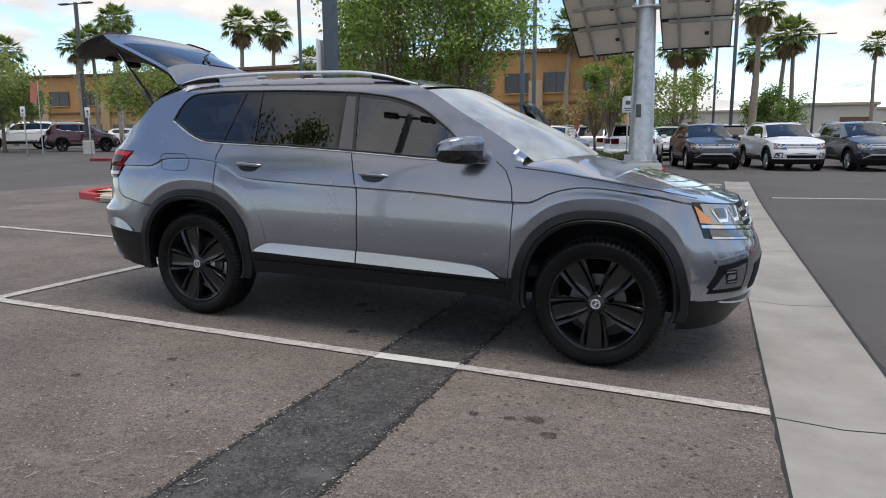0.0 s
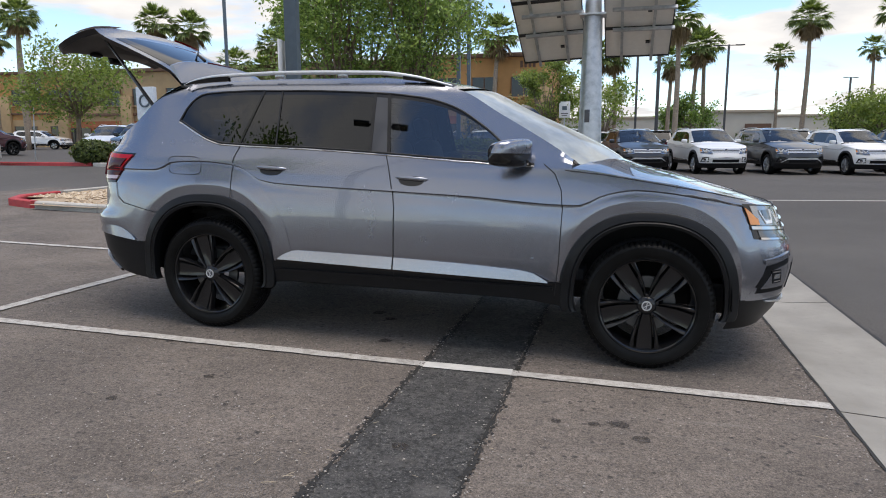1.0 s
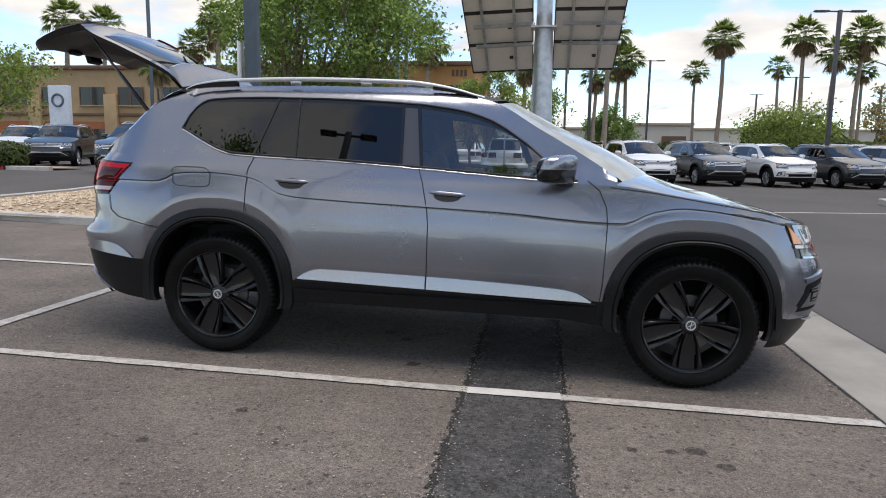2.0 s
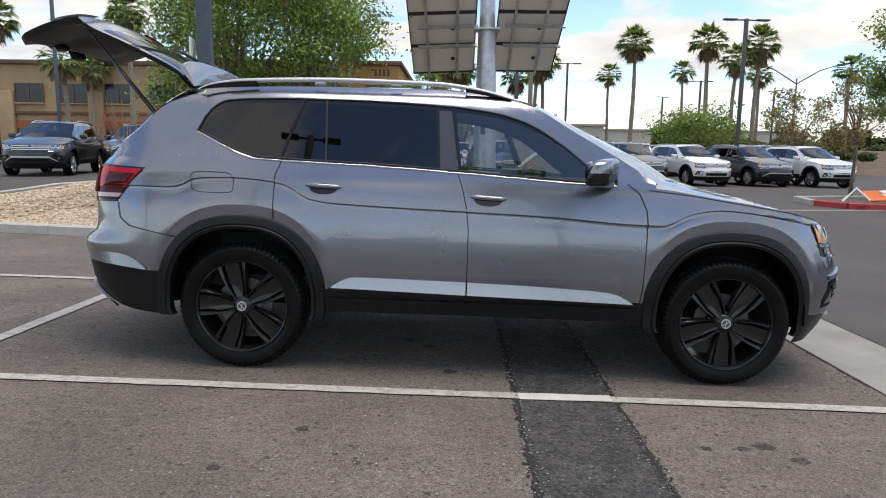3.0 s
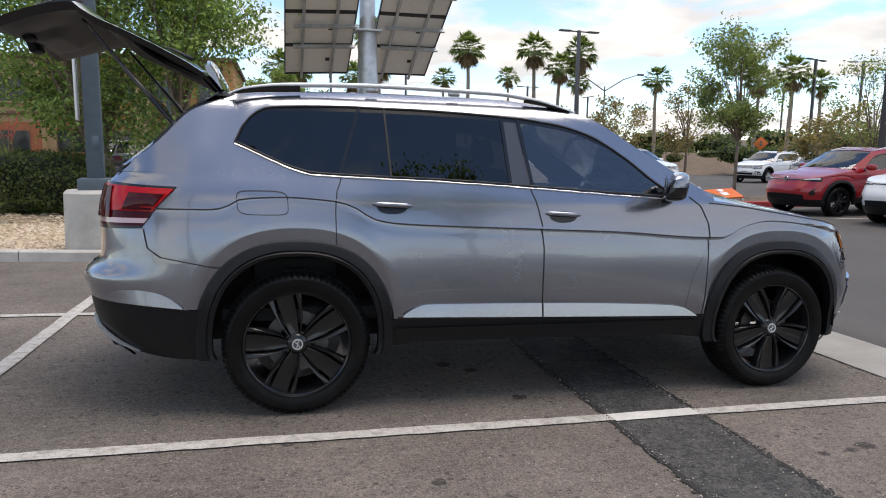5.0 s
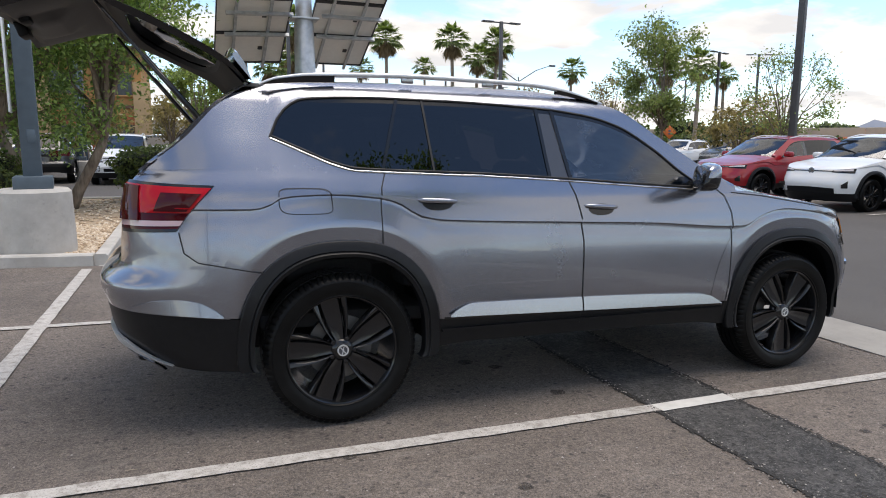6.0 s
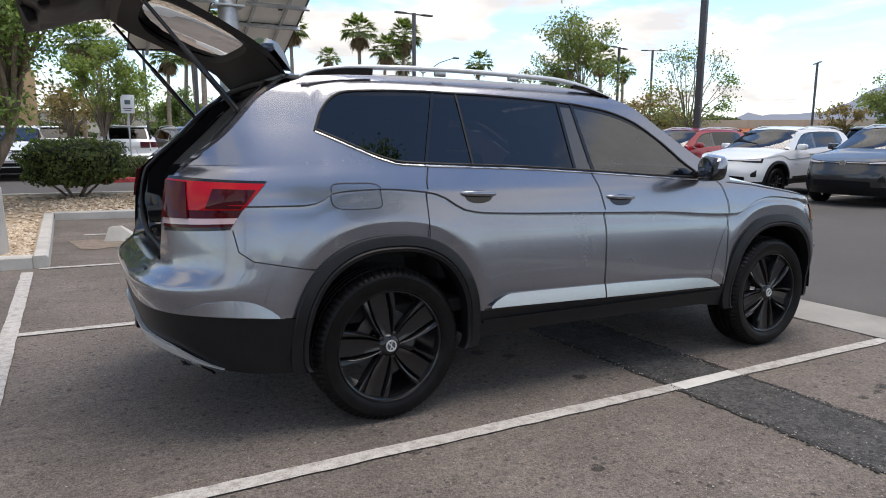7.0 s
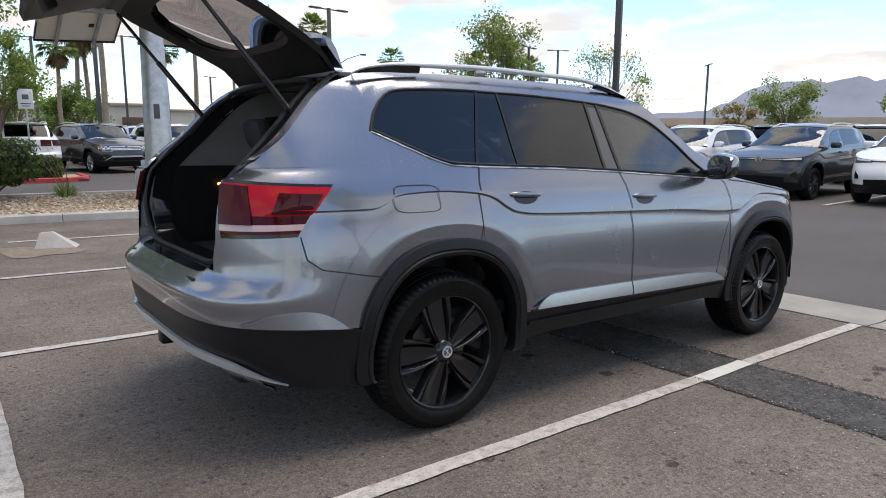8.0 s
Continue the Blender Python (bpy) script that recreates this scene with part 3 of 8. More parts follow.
STEP = curve([(-0.5, 0.0), (-0.2, -0.005), (-0.05, -0.012), (-0.02, -0.016), (-0.006, -0.014), (0.003, 0.004), (0.05, 0.003), (0.15, 0.0)])
WB, HUB = 2.98, 0.375
RC, FC, RN, FN = -0.30, 3.10, 4.0, 2.6


def plan(x, z):
    """How far the plan outline has narrowed at x."""
    if x < RC:
        a = RC - TAIL(z)
        return max(0.0, 1 - min(1, (RC - x) / a) ** RN) ** (1 / RN)
    if x > FC:
        a = NOSE(z) - FC
        return max(0.0, 1 - min(1, (x - FC) / a) ** FN) ** (1 / FN)
    return 1.0


def flare(x, z):
    s = 0.0
    for hx in (0.0, WB):
        r = math.hypot((x - hx) / 0.51, (z - HUB) / 0.56)
        s += 0.006 * math.exp(-((r - 1.05) / 0.2) ** 2)
    return s


def side_w(x, z, z0=1.27, dz=0.2):
    """Half width of the body side without the plan's narrowing."""
    k = smooth01((x + 0.95) / 0.2) * smooth01((3.6 - x) / 0.25)
    up = smooth01((z - z0) / dz)
    taper = 1 - up * (0.07 * smooth01((0.15 - x) / 0.6))
    return (HALF(z) + k * STEP(z - CREASE(x)) + flare(x, z)) * taper


def side_y(x, z):
    return side_w(x, z) * plan(x, min(z, 1.27))


def calm_y(x, z):
    """The upper side with the pillar's inward lean spread over its whole height."""
    return side_w(x, z, 1.2, 0.6) * plan(x, min(z, 1.27))


def nose_x(y, z):
    w = HALF(z)
    return FC + (NOSE(z) - FC) * max(0.0, 1 - min(1, abs(y) / w) ** FN) ** (1 / FN)


def tail_x(y, z):
    w = HALF(z)
    return RC - (RC - TAIL(z)) * max(0.0, 1 - min(1, abs(y) / w) ** RN) ** (1 / RN)


def arch_r(x, z, a, b, n=2.5):
    """Smaller than 1 inside a wheel arch of half length a and height b."""
    best = 9
    for hx in (0.0, WB):
        best = min(best, (abs((x - hx) / a) ** n + (abs(max(0, z - HUB)) / b) ** n) ** (1 / n) if z > HUB else abs((x - hx) / a))
    return best


def column_list():
    def even(n, e, a, b):
        """n + 1 angles from 0 to 90 degrees, evenly spaced along a rounded corner."""
        ang = [math.pi / 2 * k / 2000 for k in range(2001)]
        pts = [(a * max(0, math.cos(q)) ** (2 / e), b * max(0, math.sin(q)) ** (2 / e)) for q in ang]
        run = [0.0]
        for p, q in zip(pts, pts[1:]):
            run.append(run[-1] + math.dist(p, q))
        return [float(np.interp(run[-1] * k / n, run, ang)) for k in range(n + 1)]

    cols = [("r", v) for v in even(32, RN, 0.8, 0.97)[:-1]]
    cuts = [RC, 0.198, 1.382, 2.452, FC]
    for a, b in zip(cuts, cuts[1:]):
        n = max(1, round((b - a) / 0.055))
        cols += [("s", lerp(a, b, k / n)) for k in range(n)]
    cols += [("f", v) for v in reversed(even(26, FN, 0.75, 0.97))]
    return cols


def col_point(col, z):
    kind, v = col
    if kind == "s":
        return v, side_w(v, z)
    if kind == "r":
        x = RC - (RC - TAIL(z)) * max(0, math.cos(v)) ** (2 / RN)
        return x, side_w(x, z) * max(0, math.sin(v)) ** (2 / RN)
    x = FC + (NOSE(z) - FC) * max(0, math.cos(v)) ** (2 / FN)
    return x, side_w(x, z) * max(0, math.sin(v)) ** (2 / FN)


COLS = column_list()


def col_rows(col):
    x, _ = col_point(col, 0.8)
    b0, b1, c, t = BASE(x), CLAD(x), CREASE(x), WAIST(x)
    c = min(c, t - 0.03)
    zs = [b0, lerp(b0, b1, 0.5), b1]
    zs += [lerp(b1, c - 0.05, f) for f in (0.06, 0.2, 0.255, 0.285, 0.315, 0.36, 0.42, 0.5, 0.65, 0.8, 0.92)]
    zs += [c - 0.05, c - 0.02, c - 0.006, c + 0.003]
    zs += [lerp(c + 0.003, t, f) for f in (0.12, 0.3, 0.5, 0.7, 0.88, 1.0)]
    return zs


NROW = len(col_rows(COLS[0]))


def panel_of(x, y, z, row):
    if row < 2:
        return "rear_cladding" if x < -0.3 else "front_cladding" if x > 3.2 else "sill_cladding"
    if x < -0.36 and z < (1.02 if x < -0.752 else 0.92 if x < -0.735 else lerp(0.79, 0.857, clamp((-0.36 - x) / 0.32, 0, 1))):
        return "rear_bumper"
    if x > 3.3 and z < 0.82:
        return "front_bumper"
    return "rear_quarter" if x < 0.198 else "rear_door" if x < 1.382 else "front_door" if x < 2.452 else "front_fender"


def opening_gap(y, z, r=0.15, w=0.655, z0=0.815):
    """Way from the rounded edge of the tailgate opening, negative inside it."""
    qy, qz = abs(y) - (w - r), (z0 + r) - z
    if qy > 0 and qz > 0:
        return math.hypot(qy, qz) - r
    return max(qy, qz) - r


def to_opening(y, z, r=0.15, w=0.655, z0=0.815):
    """The nearest point on that edge."""
    qy, qz = abs(y) - (w - r), (z0 + r) - z
    if qy > 0 and qz > 0:
        d = math.hypot(qy, qz)
        qy, qz = qy * r / d, qz * r / d
    elif qy > qz:
        qy = r
    else:
        qz = r
    return math.copysign(w - r + qy, y), z0 + r - qz


def surface_patch(name, uv, fn, material, parent, label="", thick=0.008, mirror=(1, -1), flat=40):
    """A proud piece on the body: uv is a grid of rows; fn gives a point and the way out."""
    made = []
    for s in mirror:
        verts, nu, nv = [], len(uv), len(uv[0])
        for row in uv:
            for a in row:
                p, out = fn(*a)
                verts.append(Vector((p.x, p.y * s, p.z)) + Vector((out.x, out.y * s, out.z)) * thick)
        top = len(verts)
        for row in uv:
            for a in row:
                p, out = fn(*a)
                verts.append(Vector((p.x, p.y * s, p.z)) - Vector((out.x, out.y * s, out.z)) * 0.004)
        faces = grid_faces(nu, nv)
        rim = [i * nv for i in range(nu)] + [(nu - 1) * nv + j for j in range(1, nv)] + [i * nv + nv - 1 for i in reversed(range(nu - 1))] + [j for j in reversed(range(1, nv - 1))]
        for a, b in zip(rim, rim[1:] + rim[:1]):
            faces.append((a, a + top, b + top, b))
        q = faces[(nu - 1) * (nv - 1) // 2]
        n = (verts[q[1]] - verts[q[0]]).cross(verts[q[2]] - verts[q[0]])
        if n.dot(verts[q[0]] - verts[q[0] + top]) < 0:
            faces = [tuple(reversed(f)) for f in faces]
        made.append(part_mesh(name, mesh(name, verts, faces, material, True, flat), parent, label))
    return made


def on_side(x, z):
    return Vector((x, side_y(x, z), z)), Vector((0, 1, 0))


def on_nose(y, z):
    d = 0.02
    n = Vector((1, (nose_x(y - d, z) - nose_x(y + d, z)) / (2 * d), 0)).normalized()
    return Vector((nose_x(y, z), y, z)), n


def on_tail(a, z):
    """a: from 0 at the rear face's middle to 1 far along the side."""
    v = math.pi / 2 * a
    x = RC - (RC - TAIL(z)) * max(0, math.cos(v)) ** (2 / RN)
    y = side_w(x, z) * max(0, math.sin(v)) ** (2 / RN)
    v2 = v + 0.03
    x2 = RC - (RC - TAIL(z)) * max(0, math.cos(v2)) ** (2 / RN)
    y2 = side_w(x2, z) * max(0, math.sin(v2)) ** (2 / RN)
    t = Vector((x2 - x, y2 - y, 0))
    t = t.normalized() if t.length > 1e-6 else Vector((0, 1, 0))
    return Vector((x, y, z)), Vector((-t.y, t.x, 0))


def seam(name, pts, parent, width=0.006, material=None, fn=on_side, lift=0.0035, mirror=(1, -1), label=""):
    """A panel gap drawn as a narrow dark strip of rubber laid in the skin."""
    for s in mirror:
        path = []
        for a, b in zip(pts, pts[1:]):
            n = max(1, round(math.dist(a, b) / 0.03))
            path += [(lerp(a[0], b[0], k / n), lerp(a[1], b[1], k / n)) for k in range(n)]
        path.append(pts[-1])
        verts = []
        for k, p in enumerate(path):
            q0, q1 = path[max(0, k - 1)], path[min(len(path) - 1, k + 1)]
            d = Vector((q1[0] - q0[0], q1[1] - q0[1])).normalized()
            for w in (-width / 2, width / 2):
                a = (p[0] - d.y * w, p[1] + d.x * w)
                pt, out = fn(*a)
                pt = pt + out * lift
                verts.append((pt.x, pt.y * s, pt.z))
        faces = [(2 * k, 2 * k + 2, 2 * k + 3, 2 * k + 1) if s < 0 else (2 * k, 2 * k + 1, 2 * k + 3, 2 * k + 2) for k in range(len(path) - 1)]
        part_mesh(name, mesh(name, verts, faces, material or seal_mat), parent, label)


LITE_COLS = [c for k, c in enumerate(COLS) if c[0] == "s" and any(abs(c[1] - q) < 0.002 for q in (RC, 0.198, 1.382, 2.452)) or k % 2 == 0 or k == len(COLS) - 1]


def even_normals(me):
    """Takes the shading of the upper side from the drawn form, so that panels meet without a break."""
    me.update()
    made = {}
    for v in me.vertices:
        x, y, z = v.co
        if -0.95 < x < 2.44 and z > max(1.2, CREASE(x) + 0.05) and z < 1.69:
            d = 0.012
            k = -1 if y < 0 else 1
            gx = (calm_y(x + d, z) - calm_y(x - d, z)) / (2 * d)
            gz = (calm_y(x, z + d) - calm_y(x, z - d)) / (2 * d)
            made[v.index] = tuple(Vector((-clamp(gx, -1.2, 1.2), k, -gz)).normalized())
    corner = [tuple(c.vector) for c in me.corner_normals]
    me.normals_split_custom_set([made.get(l.vertex_index, corner[l.index]) for l in me.loops])


def bowed_normals(me, s):
    """Side glass is one smooth sheet, slightly bowed along the car."""
    me.update()
    me.normals_split_custom_set([tuple(Vector((-0.033 + 0.047 * me.vertices[l.vertex_index].co.x, 0.92 * s, 0.395)).normalized()) for l in me.loops])


def body_shell(root, paint, cols, cut=None):
    """Lower body panels: each door and wing on its own, each bumper in one piece."""
    doors, whole = {}, {}
    for s in (-1, 1):
        verts = []
        for col in cols:
            for z in col_rows(col):
                x, y = col_point(col, z)
                if x < -0.7 and abs(opening_gap(y, z)) < 0.03 and z < 1.2:
                    y, z = to_opening(y, z)
                    x = tail_x(y, z)
                verts.append((x, y * s, z))
        groups = {}
        for f in grid_faces(len(cols), NROW):
            c = [sum(verts[i][k] for i in f) / 4 for k in range(3)]
            row = f[0] % NROW
            if c[0] < -0.7 and opening_gap(c[1], c[2]) < 0:
                continue
            if arch_r(c[0], c[2], 0.464, 0.518) < 1:
                continue
            if cut and row >= 2 and min(arch_r(verts[i][0], verts[i][2], *cut) for i in f) < 1:
                continue
            groups.setdefault(panel_of(c[0], abs(c[1]), c[2], row), []).append(f if s > 0 else tuple(reversed(f)))
        for name, fs in groups.items():
            v, f = compact(verts, [tuple(reversed(q)) for q in fs])
            if "bumper" in name or name in ("rear_cladding", "front_cladding"):
                ov, of = whole.setdefault(name, ([], []))
                b = len(ov)
                ov += v
                of += [tuple(i + b for i in q) for q in f]
                continue
            me = mesh(name, v, f, cladding_mat if "cladding" in name else paint, True, 30)
            if "cladding" not in name and name != "front_fender":
                even_normals(me)
            doors[(name, s)] = part_mesh(name, me, root, "black textured plastic" if "cladding" in name else "")
    for name, (v, f) in whole.items():
        bm = bmesh.new()
        vs = [bm.verts.new(p) for p in v]
        for q in f:
            try:
                bm.faces.new([vs[i] for i in q])
            except ValueError:
                pass
        bmesh.ops.remove_doubles(bm, verts=bm.verts[:], dist=0.0005)
        part(name, bm, cladding_mat if "cladding" in name else paint, root, "black textured plastic" if "cladding" in name else "", True, 65)
    return doors


def upper_cols():
    cols = [("d", f) for f in (0.0, 0.025, 0.055, 0.09, 0.13, 0.18, 0.24, 0.32, 0.42, 0.54, 0.67, 0.8, 0.93)]
    for a, b, n in ((-0.322, -0.15, 9), (-0.15, 0.24, 9), (0.24, 1.19, 18), (1.19, 1.31, 3), (1.31, 2.25, 24), (2.25, 2.5, 6)):
        cols += [("s", lerp(a, b, k / n)) for k in range(n)]
    return cols + [("s", 2.5)]


SLANT = curve([(-0.1, 0.0), (0.235, 0.1), (0.5, 0.0), (1.195, -0.02), (1.31, -0.055), (1.6, -0.03), (1.9, 0.0)])


def upper_point(col, row):
    """Greenhouse side: rows 0 waist, 1 glass sill, 2..6 glass, 7 and 8 glass top, 9 and 10 roof edge."""
    v = clamp((row - 1) / 7, 0, 1)
    kind, x0 = col
    nominal = lerp(-0.78, -0.34, x0) if kind == "d" else x0
    x = nominal + (SLANT(x0) * v if kind == "s" else 0)
    zb, zt, zr, t = SILL_G(x), TOP_G(x), ROOF(x), WAIST(x)
    if kind == "d":
        zr = lerp(1.655, ROOF(-0.34), x0)
        zb, zt = lerp(t, zr, lerp(0.15, 0.40, x0)), lerp(t, zr, lerp(0.8, 0.46, x0))
    if x > 2.26:
        zb = zt = lerp(t, zr, 0.4)
    if row == 0:
        z = t - 0.004
    elif row <= 6:
        z = lerp(zb, zt, (row - 1) / 6.0 * 0.9)
        if row == 1:
            z = zb
    elif row == 7:
        z = max(lerp(zb, zt, 0.9), zt - 0.03) if zt - zb > 0.3 else lerp(zb, zt, 0.93)
    elif row == 8:
        z = zt
    elif row == 9:
        z = lerp(zt, zr, 0.55)
    else:
        z = zr
    if kind == "d":
        x = lerp(PILLAR_D(z), -0.322, x0)
    y = side_w(x, z) * plan(x, min(z, 1.27)) if x < 0 else side_w(x, z)
    if row == 10:
        y -= 0.03 + 0.06 * smooth01((x - 1.7) / 0.8)
    if row == 9:
        y -= 0.006
    return Vector((x, y, z))


UCOLS = upper_cols()


def greenhouse(root, paint, doors, lite=False):
    for s in (-1, 1):
        verts = [Vector((p.x, p.y * s, p.z)) for p in (upper_point(c, r) for c in UCOLS for r in range(11))]
        skin, frame_f, panes = [], [], {"quarter_glass": [], "rear_door_glass": [], "front_door_glass": [], "b_pillar": []}
        for i in range(len(UCOLS) - 1):
            kind, x0 = UCOLS[i]
            x1 = UCOLS[i + 1][1] if UCOLS[i + 1][0] == "s" else -0.322
            inside = kind == "s" and x0 >= -0.3221 and x1 <= 2.2501
            for j in range(10):
                f = (i * 11 + j, (i + 1) * 11 + j, (i + 1) * 11 + j + 1, i * 11 + j + 1)
                if s < 0:
                    f = tuple(reversed(f))
                f = tuple(reversed(f))
                if inside and 1 <= j <= 6:
                    m = (x0 + x1) / 2
                    panes["quarter_glass" if m < 0.24 else "rear_door_glass" if m < 1.19 else "b_pillar" if m < 1.31 else "front_door_glass"].append(f)
                elif inside and j == 7:
                    frame_f.append(f)
                else:
                    skin.append(f)
        for name, fs, mat, lab in (("roof_side", skin, paint, ""), ("window_frame", frame_f, gloss_black, "gloss black window frame")):
            v, f = compact(verts, fs)
            me = mesh(name, v, f, mat, True, 40)
            if name == "roof_side":
                even_normals(me)
            part_mesh(name, me, root, lab)
        for name, fs in panes.items():
            v, f = compact(verts, fs)
            mat = {"quarter_glass": privacy_glass, "rear_door_glass": privacy_glass, "front_door_glass": door_glass, "b_pillar": pillar_film}[name]
            holder = doors.get(("rear_door" if name == "rear_door_glass" else "front_door", s)) if "door" in name else root
            me = mesh(name, v, f, mat)
            if not lite:
                bowed_normals(me, s)
            part_mesh("window_pane" if "glass" in name else "pillar_trim", me, holder, "gloss black pillar trim" if name == "b_pillar" else "dark tinted glass")
        # bright strip under the glass, black seal over it
        for dz, rad, mat, nm, lab in ((-0.006, 0.0055, chrome, "window_strip", "chrome window strip"), (0.008, 0.006, seal_mat, "window_seal", "")):
            v, f = [], []
            pts = []
            if lite and mat is seal_mat:
                continue
            for k in range(90 if not lite else 30):
                x = lerp(-0.325, 2.27, k / (89 if not lite else 29))
                z = SILL_G(x) + dz
                pts.append(Vector((x, (side_w(x, z) + 0.002) * s, z)))
            tube(v, f, pts, rad, 6)
            part_mesh(nm, mesh(nm, v, f, mat, True, 60), root, lab)
        if lite:
            continue
        v, f = [], []
        pts = []
        for k in range(70):
            x = lerp(-0.325, 2.27, k / 69)
            z = TOP_G(x) - 0.002
            pts.append(Vector((x, (side_w(x, z) + 0.002) * s, z)))
        tube(v, f, pts, 0.007, 6)
        part_mesh("window_seal", mesh("window_seal", v, f, seal_mat, True, 60), root)
        # slanted divider bars
        for (xa, xb, w, mat, nm) in ((0.222, 0.338, 0.018, gloss_black, "pillar_trim"), (0.503, 0.478, 0.012, seal_mat, "divider_bar"), (1.19, 1.168, 0.02, gloss_black, "pillar_trim"), (1.322, 1.268, 0.022, gloss_black, "pillar_trim")):
            v = []
            for k in range(9):
                z = lerp(SILL_G(xa) + 0.004, TOP_G(xb) - 0.004, k / 8)
                x = lerp(xa, xb, k / 8)
                for dx in (-w / 2, w / 2):
                    v.append((x + dx, (side_w(x, z) + 0.005) * s, z))
            f = [(2 * k, 2 * k + 1, 2 * k + 3, 2 * k + 2) for k in range(8)]
            part_mesh(nm, mesh(nm, v, f if s < 0 else [tuple(reversed(q)) for q in f], mat), root)


def roof_and_glass(root, paint, rear_end=-0.40, glass=None):
    edge = [upper_point(c, 10) for c in UCOLS]
    roof_cols = [Vector((rear_end, side_w(rear_end, ROOF(rear_end)) - 0.045, ROOF(rear_end)))] + [p for p in edge if rear_end + 0.02 < p.x <= 1.76]
    fr = [1, 0.9, 0.75, 0.5, 0.25, 0, -0.25, -0.5, -0.75, -0.9, -1]

    def crown(p, f, k, dx=0.0):
        return (p.x + dx * (1 - f * f), p.y * f, p.z + k * (1 - abs(f) ** 2.2))

    v = [crown(p, f, 0.04, 0.09 * smooth01((p.x - 1.2) / 0.56)) for p in roof_cols for f in fr]
    part_mesh("roof", mesh("roof", v, [tuple(reversed(q)) for q in grid_faces(len(roof_cols), len(fr))], paint, True, 50), root)
    ws = [p for p in edge if p.x >= 1.74]
    v = [crown(p, f, lerp(0.04, 0.02, (p.x - 1.74) / 0.76), lerp(0.09, 0.27, smooth01((p.x - 1.74) / 0.76))) for p in ws for f in fr]
    v += [(x + 0.08, y, z - 0.06) for x, y, z in v[-len(fr):]]
    part_mesh("windscreen", mesh("windscreen", v, [tuple(reversed(q)) for q in grid_faces(len(ws) + 1, len(fr))], glass or screen_glass), root, "raked clear windscreen")
    # hood
    hc = [c for c in COLS if (c[0] == "s" and c[1] >= 2.44) or c[0] == "f"]
    v = []
    fh = [1, 0.97, 0.9, 0.75, 0.5, 0.25, 0, -0.25, -0.5, -0.75, -0.9, -0.97, -1]
    for c in hc:
        z = col_rows(c)[-1]
        x, y = col_point(c, z)
        t = clamp((x - 2.45) / 0.9, 0, 1)
        for f in fh:
            v.append((x + 0.3 * (1 - t) ** 2 * (1 - f * f), y * f, z + lerp(0.062, 0.035, t) * (1 - abs(f) ** 3) * smooth01((NOSE(0.97) - x) / 0.25 + 0.15)))
    part_mesh("hood", mesh("hood", v, [tuple(reversed(q)) for q in grid_faces(len(hc), len(fh))], paint, True, 60), root)
    bm = bmesh.new()
    add_box(bm, (2.66, 0, 1.16), (0.16, 1.2, 0.03), 0.01)
    part("cowl", bm, cladding_mat, root, "black plastic cowl")


def wheel_arches(root):
    for s in (-1, 1):
        for hx in (0.0, WB):
            # flared moulding
            prof = ((0.435, 0.485, -0.05), (0.437, 0.487, 0.010), (0.455, 0.503, 0.016), (0.462, 0.512, 0.008), (0.468, 0.518, 0.013), (0.513, 0.560, 0.006), (0.518, 0.566, 0.001), (0.518, 0.566, -0.03))
            v, n = [], 40
            for k in range(n + 1):
                a = math.pi * (1.12 - 1.24 * k / n)
                ca, sa = math.cos(a), math.sin(a)
                for ax, bz, out in prof:
                    e = 2 / 2.4
                    x = hx + ax * math.copysign(abs(ca) ** e, ca)
                    z = HUB + bz * math.copysign(abs(sa) ** e, sa) * (1 if sa > 0 else 0.35)
                    zc = max(z, 0.31)
                    v.append((x, s * (side_y(x, max(zc, 0.45)) + out), zc))
            f = grid_faces(n + 1, len(prof))
            part_mesh("arch_moulding", mesh("arch_moulding", v, f if s < 0 else [tuple(reversed(q)) for q in f], cladding_mat, True, 35), root, "black plastic wheel arch moulding")
            # dark liner of the wheel well
            v = []
            for k in range(25):
                a = math.pi * k / 24
                for y in (0.95, 0.55):
                    v.append((hx + 0.475 * math.copysign(abs(math.cos(a)) ** 0.8, math.cos(a)), s * y, HUB + 0.53 * abs(math.sin(a)) ** 0.8))
            v += [(hx, s * 0.55, HUB)]
            f = grid_faces(25, 2) + [(2 * k + 1, 2 * k + 3, 50) for k in range(24)]
            part_mesh("wheel_liner", mesh("wheel_liner", v, f, interior, True, 40), root)


def arch_flares(root, paint):
    """Painted facet round each wheel arch, leaning in towards the wheel."""
    for s in (-1, 1):
        for hx in (0.0, WB):
            v, n = [], 56
            for k in range(n + 1):
                a = math.pi * (1.0 - k / n)
                ca, sa = math.cos(a), max(0.0, math.sin(a))
                w = 0.25 + 0.75 * smooth01(sa / 0.75)
                for ax, bz, out in ((0.505, 0.552, -0.03), (0.508, 0.556, -0.013), (0.514 + 0.022 * w, 0.562 + 0.034 * w, -0.0065), (0.514 + 0.044 * w, 0.562 + 0.067 * w, 0.0005), (0.514 + 0.049 * w, 0.562 + 0.073 * w, 0.002), (0.605, 0.675, 0.002), (0.665, 0.745, 0.0018)):
                    e = 2 / 2.4
                    x = hx + ax * math.copysign(abs(ca) ** e, ca)
                    z = HUB + bz * sa ** e
                    z = max(min(z, CREASE(x) - 0.025), CLAD(x) + 0.004)
                    v.append((x, s * (side_y(x, z) + out), z))
            f = grid_faces(n + 1, 7)
            part_mesh("arch_flare", mesh("arch_flare", v, f if s < 0 else [tuple(reversed(q)) for q in f], paint, True, 40), root, "painted wheel arch flare")


